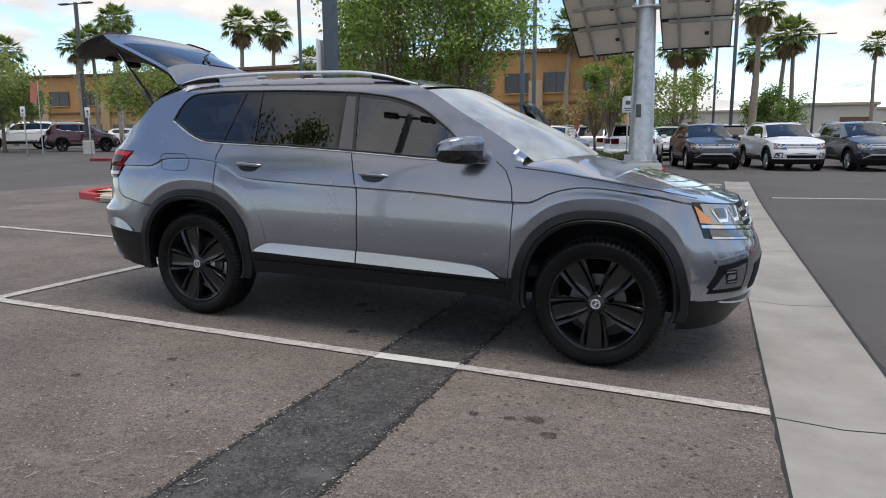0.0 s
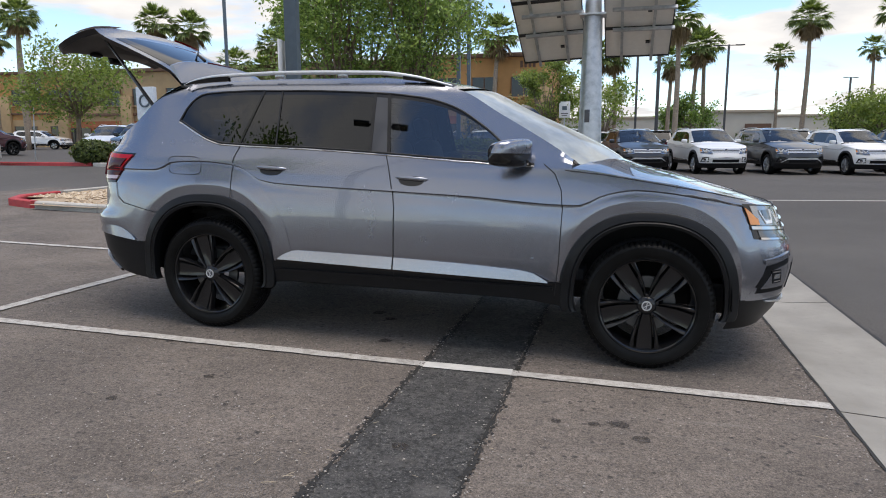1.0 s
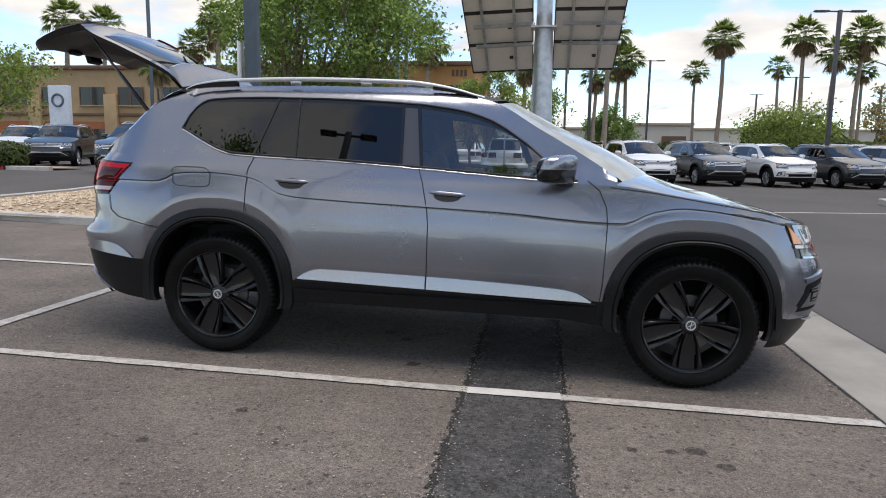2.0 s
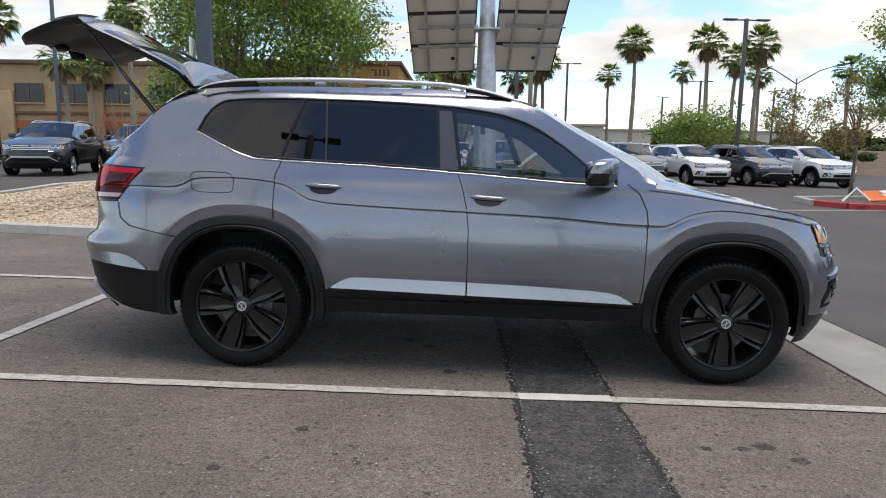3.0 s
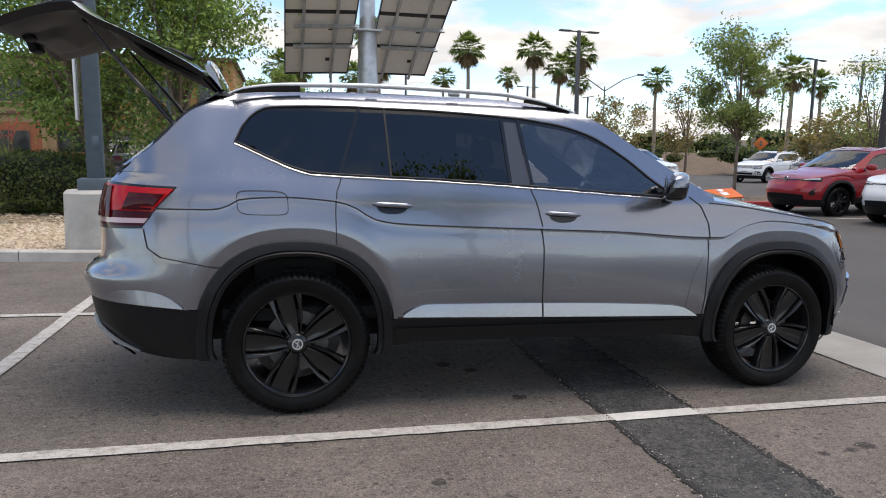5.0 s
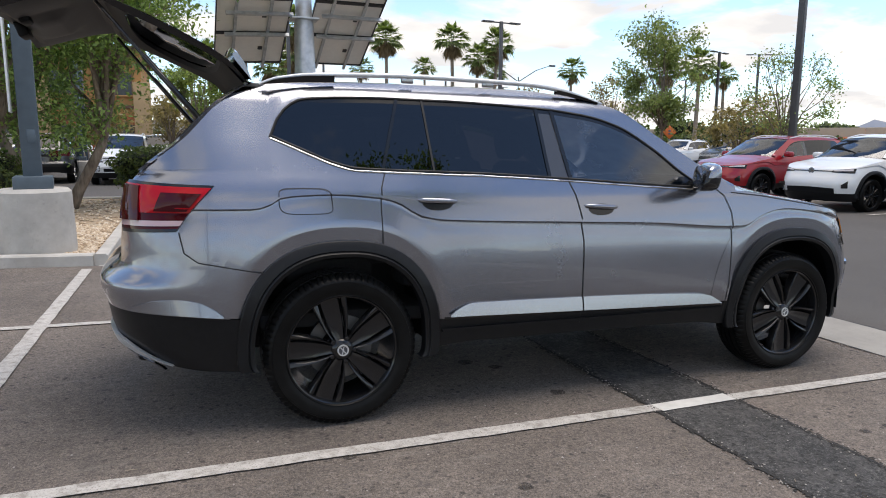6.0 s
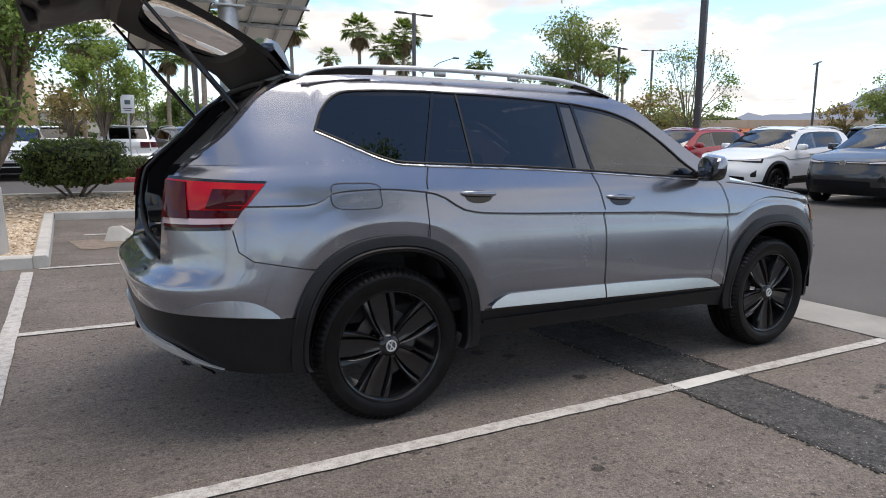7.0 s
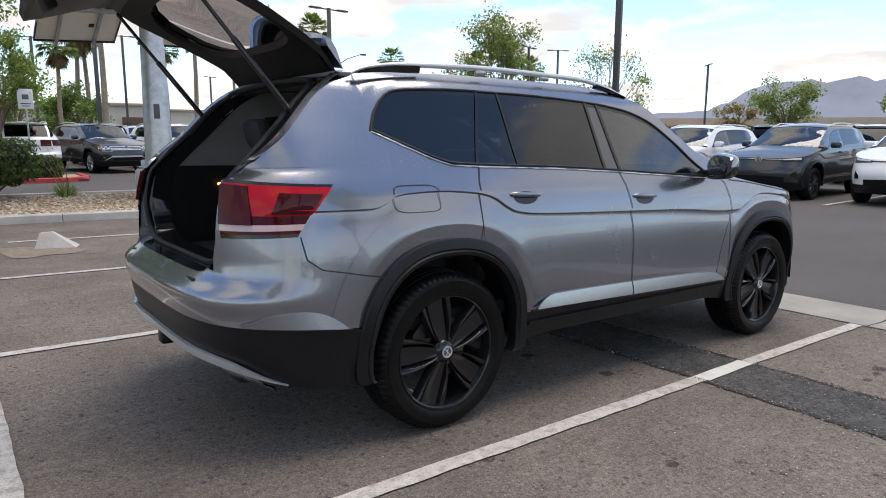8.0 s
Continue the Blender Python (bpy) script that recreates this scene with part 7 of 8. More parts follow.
make_bush("clipped_hedge", "clipped dark green hedge in the gravel bed", at(-4.75, 10.4), 1.5, 0.9, 1.4, 9000, 0.045, 31)
make_bush("shrub", "rounded green shrub on bare stems in gravel", at(-1.2, 13.0), 1.15, 0.9, 1.42, 5200, 0.055, 32, True, None, 0.3)
make_bush("clipped_hedge", "low clipped hedge in a red kerbed island", at(-0.5, 20.4), 0.8, 0.5, 0.75, 1600, 0.06, 33)
make_bush("clipped_hedge", "low clipped hedge before the parking row", at(0.75, 20.0), 0.6, 0.5, 0.8, 1200, 0.06, 36)
make_bush("shrub", "rounded green shrub by the far cars", at(-17.5, 17.4), 0.8, 0.7, 1.05, 2600, 0.08, 34)
make_bush("shrub", "wide low grey-green shrub behind red car", at(20.0, 15.2), 1.9, 1.0, 1.25, 2600, 0.07, 37)
make_yucca("spiky yucca with tall thin flower stalks in gravel", at(-5.2, 8.3), 41, 340, 16, 1.1, False)
for k, x in enumerate((-24.5, -22.8, -21.2, -19.8, -18.4, -15.5)):
    make_yucca("coral flowered yucca before the tan building", at(x, 40.0, k * 70, 1.7), 42 + k, 60, 8, 0.95)
make_yucca("small spiky yucca in gravel", at(0.35, 13.2), 45, 120, 5, 0.55, False)


# ------------------------------------------------------------------ posts, signs and the solar array
post_paint = simple("blue grey post paint", (0.085, 0.115, 0.14), 0.5, vary=0.15)
bronze_paint = simple("dark bronze post paint", (0.075, 0.075, 0.078), 0.5)
galv = Mat("galvanised steel", (0.5, 0.52, 0.53), 0.42, 0.75)
galv.link("Base Color", galv.ramp(galv.noise(5, 6, 0.7), (0.3, (0.36, 0.38, 0.39)), (0.5, (0.5, 0.52, 0.53)), (0.72, (0.62, 0.63, 0.63))))
galv = galv.m
sign_white = simple("white sign sheet", (0.75, 0.76, 0.76), 0.4, vary=0.05)
lamp_lens_mat = simple("lamp lens", (0.3, 0.3, 0.29), 0.2)


def lamp_post(x, y, height, heads=2, rz=0, material=None, width=0.16, pedestal=True, label="tall square lamp post with two flat lamp heads", ped_r=0.3, ped_h=0.75):
    root = thing("lamp_post", label, "lamp post", at(x, y, rz), "lamp posts of the lot")
    material = material or bronze_paint
    z0 = 0.0
    if pedestal:
        v, f = lathe([(0.0, ped_h), (ped_r - 0.04, ped_h), (ped_r, ped_h - 0.04), (ped_r * 1.06, -0.2)], 20, "z")
        part_mesh("pedestal", mesh("pedestal", v, [tuple(reversed(q)) for q in f], kerb_concrete, True, 40), root, "round pale concrete pedestal")
        part("base_cover", box_bm((0, 0, ped_h + 0.07), (width * 2.1, width * 2.1, 0.16), 0.02), material, root)
        z0 = ped_h
    bm = bmesh.new()
    add_box(bm, (0, 0, (z0 + height) / 2), (width, width, height - z0), 0.015)
    part("post", bm, material, root)
    if heads:
        part("arm", box_bm((0, 0, height - 0.06), (1.2 if heads == 2 else 0.6, 0.06, 0.06), 0.01), material, root)
        for s in (-1, 1)[:heads]:
            h = part("lamp_head", box_bm((s * 0.8, 0, height - 0.05), (0.66, 0.24, 0.08), 0.03), material, root)
            part("lens", box_bm((s * 0.82, 0, height - 0.093), (0.42, 0.17, 0.012), 0.003), lamp_lens_mat, h)
    return root


near_post = lamp_post(-2.42, 5.2, 9.0, 2, 8, post_paint, 0.2, True, "blue grey lamp post on a tall concrete pedestal", 0.4, 0.88)
panel = part("side_sign", box_bm((-0.17, -0.06, 2.35), (0.02, 0.3, 1.15), 0.004), sign_white, near_post, "narrow white sign board")
part("hand_hole", box_bm((0.02, -0.104, 1.5), (0.09, 0.012, 0.16), 0.003), post_paint, near_post)
for x, y, h, rz, mat, ped in ((15.0, 28.6, 7.7, 5, bronze_paint, True), (33.7, 33.3, 7.7, 20, bronze_paint, True), (10.3, 52.2, 8.5, 0, bronze_paint, False), (-19.6, 30.6, 9.6, 10, post_paint, True), (-4.5, 27.3, 9.5, 0, post_paint, False),
                              (4.3, 30.1, 9.0, 0, bronze_paint, False), (-29.7, 23.9, 8.3, 5, bronze_paint, True), (17.5, 12.2, 10.5, 20, bronze_paint, True), (-4.3, 24.4, 9.5, 0, post_paint, True), (24.0, 60.0, 8.0, 0, bronze_paint, False), (3.5, 44.0, 7.0, 0, bronze_paint, False)):
    lamp_post(x, y, h, 2, rz, mat, 0.16 if x != 17.5 else 0.2, ped)
near_lamp = lamp_post(-2.2, -8.5, 12.9, 2, -8, bronze_paint, 0.24, True, "dark lamp post with two flat heads by the walkway")
near_lamp.matrix_basis = at(-2.2, -8.5, -8, 0.77)
# far street lamp with two curved arms
sl = thing("street_lamp", "tall street lamp with two raised arms", "street lamp", at(47.5, 90.2))
part_mesh("pole", tube_mesh("pole", [(0, 0, 0), (0, 0, 11.5)], [0.16, 0.09], bronze_paint), sl)
for s in (-1, 1):
    part_mesh("arm", tube_mesh("arm", [(0, 0, 10.8), (s * 3.0, 0, 12.6), (s * 5.4, 0, 13.4)], [0.08, 0.07, 0.05], bronze_paint), sl)
    part("lamp_head", box_bm((s * 5.8, 0, 13.4), (1.0, 0.4, 0.25), 0.05), bronze_paint, sl)
for x, y, h in ((58, 34, 8), (72, 22, 12), (80, 12, 8), (40, 80, 9), (62, 70, 10), (30, 92, 9), (48, 44, 9.5)):
    lamp_post(x, y, h, 2, x * 7, bronze_paint, 0.18, False, "far dark lamp post with two heads")


def street_sign(x, y, h, rz, label, w=0.3, hh=0.45, color=None):
    root = thing("parking_sign", label, "sign", at(x, y, rz))
    part("post", box_bm((0, 0, h / 2), (0.05, 0.05, h), 0.006), galv, root)
    part("plate", box_bm((0, -0.035, h - hh / 2), (w, 0.006, hh), 0.002), color or sign_white, root, "white sign plate")
    for k, (zz, ww, ht) in enumerate(((h - hh * 0.4, w * 0.42, hh * 0.24), (h - hh * 0.74, w * 0.66, 0.03), (h - hh * 0.86, w * 0.5, 0.025))):
        part("sign_bar", box_bm((0, -0.041, zz), (ww, 0.006, ht), 0.001), bronze_paint if k else post_paint, root)


street_sign(0.6, 21.2, 2.75, -8, "white parking sign on a thin steel post", 0.42, 0.6)
street_sign(-28.6, 19.3, 2.5, 0, "white sign on a thin post", 0.35, 0.5)
street_sign(-25.6, 20.5, 2.5, 0, "white sign on a thin post", 0.35, 0.5)
flag_mat = simple("purple flag cloth", (0.09, 0.03, 0.16), 0.8)
fl = thing("advert_flag", "tilted purple flag with pale bars on a pole", "flag", at(-26.1, 23.0))
part_mesh("pole", tube_mesh("pole", [(0, 0, 0), (0.25, 0, 4.2)], 0.03, galv), fl)
fv = [(0.2 + 0.42 * i / 4 + 0.25 * (z - 2.9) / 1.3, 0.08 * math.sin(i * 1.5), z) for z in (2.9, 3.3, 3.8, 4.2) for i in range(5)]
cloth = part_mesh("cloth", mesh("cloth", fv, grid_faces(4, 5), flag_mat), fl, "purple cloth")
for k in range(3):
    part("bar", box_bm((0.46 + 0.08 * k, -0.06, 3.15 + 0.35 * k), (0.2, 0.01, 0.1), 0.002), sign_white, cloth)

fl = thing("advert_flag", "faded orange flag on a thin pole", "flag", at(-30.2, 21.4))
part_mesh("pole", tube_mesh("pole", [(0, 0, 0), (0.1, 0, 3.9)], 0.03, galv), fl)
fv = [(0.1 - 0.55 * i / 4 - 0.2 * (3.7 - z), 0.07 * math.sin(i * 1.7), z + 0.05 * i) for z in (2.65, 3.0, 3.35, 3.7) for i in range(5)]
part_mesh("cloth", mesh("cloth", fv, grid_faces(4, 5), simple("faded orange cloth", (0.6, 0.22, 0.15), 0.8)), fl, "orange cloth")

# solar array on a thick galvanised post
sol = thing("solar_array", "two-wing solar array seen from its pale underside on a galvanised post", "solar array", at(2.0, 11.8))
zg = ground_z(2.0, 11.8)
v, f = lathe([(0.0, 0.75), (0.46, 0.75), (0.5, 0.7), (0.5, -0.2)], 28, "z")
part_mesh("pedestal", mesh("pedestal", v, [tuple(reversed(q)) for q in f], kerb_concrete, True, 40), sol, "round concrete pedestal")
v, f = lathe([(0.42, 0.75), (0.42, 0.80), (0.31, 0.81), (0.3, 0.86), (0.285, 1.0), (0.215, 4.25), (0.19, 4.3), (0.175, 5.7), (0.0, 5.7)], 16, "z")
part_mesh("post", mesh("post", v, [tuple(reversed(q)) for q in f], galv, True, 40), sol, "tapered galvanised post")
for k in range(8):
    a = k * math.pi / 4
    part("gusset", box_bm((0.33 * math.cos(a), 0.33 * math.sin(a), 0.87), (0.1, 0.02, 0.14), 0.004, None), galv, sol)
part("sticker", box_bm((-0.06, -0.262, 1.95), (0.12, 0.02, 0.3), 0.004), bronze_paint, sol, "small dark mark")
part("cap_plate", box_bm((0, 0, 4.28), (0.62, 0.5, 0.05), 0.01), galv, sol)
back_sheet = simple("pale module back sheet", (0.8, 0.79, 0.76), 0.6, vary=0.05)
cell_blue = simple("solar cells", (0.012, 0.018, 0.045), 0.15)
tray = simple("dark module frame", (0.02, 0.02, 0.022), 0.4)
up = Vector((0.0, -1.2, 0.55)).normalized()
for org, along, nm in ((Vector((0.1, 13.9, 3.40)), Vector((1.64, 0.1, 0.09)), "west"), (Vector((2.24, 14.0, 3.5)), Vector((1.62, 0.05, 0.01)), "east")):
    org = org - Vector((2.0, 11.8, zg))
    nrm = along.cross(up).normalized()
    if nrm.z < 0:
        nrm = -nrm
    for row in range(3):
        def Q(a, b, h):
            return org + along * a + up * (row * 1.33 + b) + nrm * h
        hull = lambda a0, a1, b0, b1, h0, h1: ([Q(a, b, h) for h in (h0, h1) for a, b in ((a0, b0), (a1, b0), (a1, b1), (a0, b1))], [(3, 2, 1, 0), (4, 5, 6, 7), (0, 1, 5, 4), (1, 2, 6, 5), (2, 3, 7, 6), (3, 0, 4, 7)])
        mod = part_mesh("module", mesh("module", *hull(0, 1, 0.02, 1.29, 0.0, 0.012), back_sheet, False), sol, "pale module underside")
        part_mesh("cells", mesh("cells", *hull(0.01, 0.99, 0.03, 1.28, 0.014, 0.02), cell_blue, False), mod)
        for b0, b1 in ((0.0, 0.03), (1.27, 1.315)):
            part_mesh("module_frame", mesh("module_frame", *hull(0, 1, b0, b1, -0.035, 0.022), tray, False), mod)
        for a0 in (0.0, 0.985):
            part_mesh("module_frame", mesh("module_frame", *hull(a0, a0 + 0.015, 0.0, 1.3, -0.035, 0.022), tray, False), mod)
        part_mesh("junction_box", mesh("junction_box", *hull(0.62, 0.68, 0.62, 0.72, -0.03, 0.0), tray, False), mod)
    for a0 in (0.26, 0.72):
        v = [org + along * a + up * b + nrm * h for h in (-0.09, -0.036) for a, b in ((a0 - 0.02, -0.12), (a0 + 0.02, -0.12), (a0 + 0.02, 4.0), (a0 - 0.02, 4.0))]
        part_mesh("rail", mesh("rail", v, [(3, 2, 1, 0), (4, 5, 6, 7), (0, 1, 5, 4), (1, 2, 6, 5), (2, 3, 7, 6), (3, 0, 4, 7)], galv, False), sol, "galvanised rail")
    for b in (1.42, 2.25, 3.5):
        v = [org + along * a + up * (b + db) + nrm * h for h in (-0.17, -0.09) for a, db in ((0.12, -0.03), (1.02, -0.03), (1.02, 0.03), (0.12, 0.03))]
        part_mesh("cross_beam", mesh("cross_beam", v, [(3, 2, 1, 0), (4, 5, 6, 7), (0, 1, 5, 4), (1, 2, 6, 5), (2, 3, 7, 6), (3, 0, 4, 7)], galv, False), sol, "galvanised cross beam")

# red kerbed island with a toppled road barrier
kerb_line("kerb", [(11.0, 13.3), (11.3, 12.3), (12.1, 11.75), (14.8, 11.75)], "red painted kerb round a planted island", red_kerb, 0.15, 0.16, 0.7)
kerb_line("kerb", [(11.0, 13.4), (11.3, 15.0), (14.5, 15.8)], "pale kerb at the island's back", None, 0.15)
bed("gravel_bed", 11.4, 16.0, 12.0, 15.2, "sandy gravel island behind a red kerb", sand, 0.1)
bar_m = simple("orange barrier plastic", (0.72, 0.16, 0.03), 0.5, vary=0.15)
fallen = thing("road_barrier", "toppled orange and white folding road barrier on the kerb", "barrier", at(12.0, 12.4, -8, 0.82, 0.17))
part("board", box_bm((0, 0, 0.06), (1.15, 0.85, 0.05), 0.012, pose(0.35, 0.1, 0.14, 17, -4, 0)), bar_m, fallen, "orange sign board")
part("stripe", box_bm((0.1, -0.1, 0.095), (0.5, 0.25, 0.02), 0.004, pose(0.35, 0.1, 0.14, 17, -4, 20)), sign_white, fallen)
part("stripe", box_bm((0.2, 0.2, 0.095), (0.4, 0.2, 0.02), 0.004, pose(0.35, 0.1, 0.14, 17, -4, 25)), sign_white, fallen)
for pts in ([(-1.0, -0.2, 0.0), (-0.55, 0.0, 0.42), (-0.2, 0.05, 0.12)], [(-0.9, 0.1, 0.0), (-0.55, 0.0, 0.4), (-0.25, -0.3, 0.05)], [(0.9, -0.35, 0.02), (1.0, 0.5, 0.14)]):
    part_mesh("leg", tube_mesh("leg", pts, 0.03, sign_white, 6), fallen, "white tube leg")

# orange road-works sign beyond the island
rw = thing("road_sign", "orange diamond road-works sign on a thin post", "sign", pose(36.9, 41.9, 0.3, 0, 0, -38) @ Matrix.Scale(0.75, 4))
part_mesh("post", tube_mesh("post", [(0, 0.04, -0.8), (0, 0.04, 3.4)], 0.04, galv), rw)
part("plate", box_bm((0, 0, 0), (1.05, 0.03, 1.05), 0.01, pose(0, 0, 2.85, 0, 45, 0)), bar_m, rw, "orange diamond plate")
for q in (-0.15, 0.15):
    part("mark", box_bm((0, -0.03, 2.85 + q), (0.24, 0.02, 0.2), 0.004), post_paint, rw)


# ------------------------------------------------------------------ other parked cars
def facing(x, y, heading, s=1.0, sz=None):
    """Pose of a car whose nose is at (x, y) and points along heading (degrees from +x)."""
    nose = Matrix.Rotation(radians(heading), 4, "Z") @ Vector((3.9 * s, 0, 0))
    return pose(x - nose.x, y - nose.y, ground_z(x, y), 0, 0, heading) @ Matrix.Diagonal((s, s, sz or s, 1))


ROW = "cars in the far parking row"
EVS = "electric cars facing the lane"
slate = far_suv("dark slate sport utility vehicle parked nose out", dark_paint, facing(3.75, 22.7, -77), RIM_SILVER, ROW)
white = far_suv("white sport utility vehicle parked nose out", white_paint, facing(6.6, 22.6, -77), RIM_SILVER, ROW)
black = far_suv("black sport utility vehicle parked nose out", black_paint, facing(-11.8, 15.6, -77), RIM_SILVER, "cars parked by the tan building")


def again(src, x, y, heading, label, s=1.0, sz=None, group=""):
    ob = copy_thing(src, Matrix())
    ob.matrix_basis = facing(x, y, heading, s, sz)
    return tagged(ob, label, group=group)


again(slate, 9.3, 22.8, -77, "dark slate sport utility vehicle parked nose out", 1.0, None, ROW)
again(white, 11.95, 22.8, -77, "white compact sport utility vehicle parked nose out", 0.95, 0.96, ROW)
again(slate, 14.6, 23.0, -77, "dark slate compact sport utility vehicle parked nose out", 0.95, 0.96, ROW)
again(white, 17.2, 23.0, -77, "white compact sport utility vehicle parked nose out", 0.95, 0.96, ROW)
for k, (x, y, src) in enumerate(((1.3, 31.5, white), (4.3, 33, slate), (7.2, 33, white), (10.2, 33, white), (13.2, 33, black), (16.2, 33, white), (19.2, 33, slate), (-1.7, 31.5, white), (-6.6, 33.0, slate))):
    again(src, x, y, 90 if k % 2 else -90, ("white" if src is white else "dark") + " sport utility vehicle in the second parking row", 0.97, 1.0, "cars in the second row")
again(white, 0.6, 26.6, 90, "white sport utility vehicle parked nose in", 1.0, None, ROW)
again(white, -2.75, 20.9, -90, "white sport utility vehicle behind the shrub", 0.98, None, "cars beyond the gravel bed")
again(black, -5.3, 26.9, 90, "black sport utility vehicle parked nose in", 0.95, None, "cars beyond the gravel bed")
again(white, -7.3, 31.5, 90, "white car parked nose in", 0.93, 0.9, "cars beyond the gravel bed")
again(slate, -10.0, 18.2, -77, "dark grey sport utility vehicle beside the yucca", 1.0, None, "cars parked by the tan building")
again(white, -21.3, 22.0, -66, "white sport utility vehicle parked by the building", 1.0, None, "cars parked by the tan building")
again(slate, -17.7, 19.7, -68, "dark sport utility vehicle beside the white one", 1.0, None, "cars parked by the tan building")
again(white, -25.0, 33.0, 0, "white car by the building", 0.93, 0.9, "cars parked by the tan building")
# far left of the lot
again(white, -39.3, 24.0, 232, "white sport utility vehicle at the far edge", 1.0, None, "cars at the far edge")
again(white, -41, 41, 15, "pale car at the far edge", 0.93, 0.85, "cars at the far edge")


def pickup(label, paint, m, group=""):
    """A boxy crew-cab truck with an open bed."""
    root = thing("pickup_truck", label, "truck", m, group)
    bm = bmesh.new()
    add_box(bm, (1.5, 0, 0.78), (5.3, 1.72, 0.42), 0.06)
    add_box(bm, (3.45, 0, 1.08), (1.3, 1.6, 0.24), 0.07)
    part("body", bm, paint, root)
    bm = bmesh.new()
    vs = [(1.0, 0.8, 1.0), (2.9, 0.8, 1.0), (2.55, 0.68, 1.82), (1.05, 0.68, 1.84)]
    for s in (-1, 1):
        for x, y, z in vs:
            bm.verts.new((x, y * s, z))
    bmesh.ops.convex_hull(bm, input=bm.verts[:])
    part("cab", bm, paint, root, "", True, 30)
    for s in (-1, 1):
        for xa, xb in ((1.14, 1.8), (1.9, 2.52)):
            v = [(xa, s * 0.775, 1.2), (xb + 0.12 * (xb > 2), s * 0.775, 1.2), (xb - 0.08 * (xb > 2), s * 0.715, 1.68), (xa + 0.02, s * 0.715, 1.69)]
            part_mesh("window_pane", mesh("window_pane", v, [(0, 1, 2, 3) if s < 0 else (3, 2, 1, 0)], privacy_glass, False), root, "dark side window")
        bm = box_bm((-0.1, s * 0.84, 1.05), (2.0, 0.06, 0.3), 0.02)
        part("bed_side", bm, paint, root)
        for hx in (0.0, 3.3):
            bm = box_bm((hx, s * 0.9, 0.95), (1.1, 0.16, 0.1), 0.04)
            part("fender", bm, cladding_mat, root, "black fender")
            w = part_mesh("wheel", LITE_TYRE, root, "", Matrix.Translation((hx, s * 0.82, 0.42)) @ (Matrix() if s < 0 else Matrix.Rotation(math.pi, 4, "Z")) @ Matrix.Scale(1.08, 4))
            part_mesh("rim", RIM_SILVER[0], w)
            part_mesh("spokes", RIM_SILVER[1], w)
    part("tailgate", box_bm((-1.1, 0, 1.05), (0.06, 1.6, 0.3), 0.02), paint, root)
    part("grille", box_bm((4.12, 0, 1.02), (0.06, 1.1, 0.28), 0.02), mesh_black, root, "black grille")
    v = [(2.88, -0.7, 1.1), (2.88, 0.7, 1.1), (2.585, 0.62, 1.76), (2.585, -0.62, 1.76)]
    part_mesh("windscreen", mesh("windscreen", v, [(0, 1, 2, 3)], privacy_glass, False), root)
    part("bumper", box_bm((4.2, 0, 0.62), (0.16, 1.6, 0.2), 0.04), cladding_mat, root, "black bumper")
    return root


pickup("black crew-cab pickup truck parked at the far edge", black_paint, pose(-38.4, 27.6, ground_z(-38.4, 27.6), 0, 0, 52))
far_suv("maroon boxy sport utility vehicle at the far edge", maroon_paint, facing(-31.4, 27.6, 52, 0.8, 1.0), RIM_BLACK, "cars at the far edge")

# electric cars on the right
ev_white = far_suv("white electric crossover with black wheels, nose to the lane", white_paint, facing(11.95, 6.7, 184, 0.93, 0.93), RIM_BLACK, EVS, True)
ev_red = far_suv("red electric crossover with dark roof, nose to the lane", red_paint, facing(11.9, 9.6, 184, 0.93, 0.93), RIM_BLACK, EVS, True)
ev_grey = far_suv("dark grey electric crossover, nose to the lane", dark_paint, facing(12.35, 4.15, 184, 0.93, 0.93), RIM_BLACK, EVS, True)
again(ev_white, 12.7, 1.6, 184, "white electric crossover at the row's end", 0.93, 0.93, EVS)
again(ev_grey, 12.9, -1.0, 184, "dark electric crossover at the row's end", 0.93, 0.93, EVS)
for k, (x, y, src) in enumerate(((23.5, 5.0, white), (23.6, 7.8, slate), (23.8, 2.2, white), (23.5, 10.6, white), (24.0, -0.6, slate))):
    again(src, x, y, 4, "car parked back to back with the electric row", 0.95, 0.97, "cars behind the electric row")
for k, (x, y, src) in enumerate(((24.5, 27.5, white), (27.5, 27.0, black), (30.5, 26.5, slate))):
    again(src, x, y, -160, "car parked before the desert slope", 0.95, 0.97, "cars before the slope")

# ------------------------------------------------------------------ buildings, walls and distance
stucco = simple("ochre stucco", (0.5, 0.26, 0.1), 0.9, vary=0.12, scale=1.5)
stucco_tan = simple("tan stucco", (0.45, 0.31, 0.17), 0.9, vary=0.12, scale=1.5)
terracotta = simple("terracotta stucco", (0.38, 0.13, 0.06), 0.9, vary=0.15, scale=1.5)
beige = simple("beige block wall", (0.42, 0.35, 0.27), 0.9, vary=0.1, scale=1.0)
cream = simple("cream wall", (0.58, 0.53, 0.45), 0.9, vary=0.08, scale=0.6)
trim_brown = simple("brown trim", (0.16, 0.09, 0.06), 0.8)
dark_glass = Mat("dark office glass", (0.02, 0.024, 0.028), 0.08).m


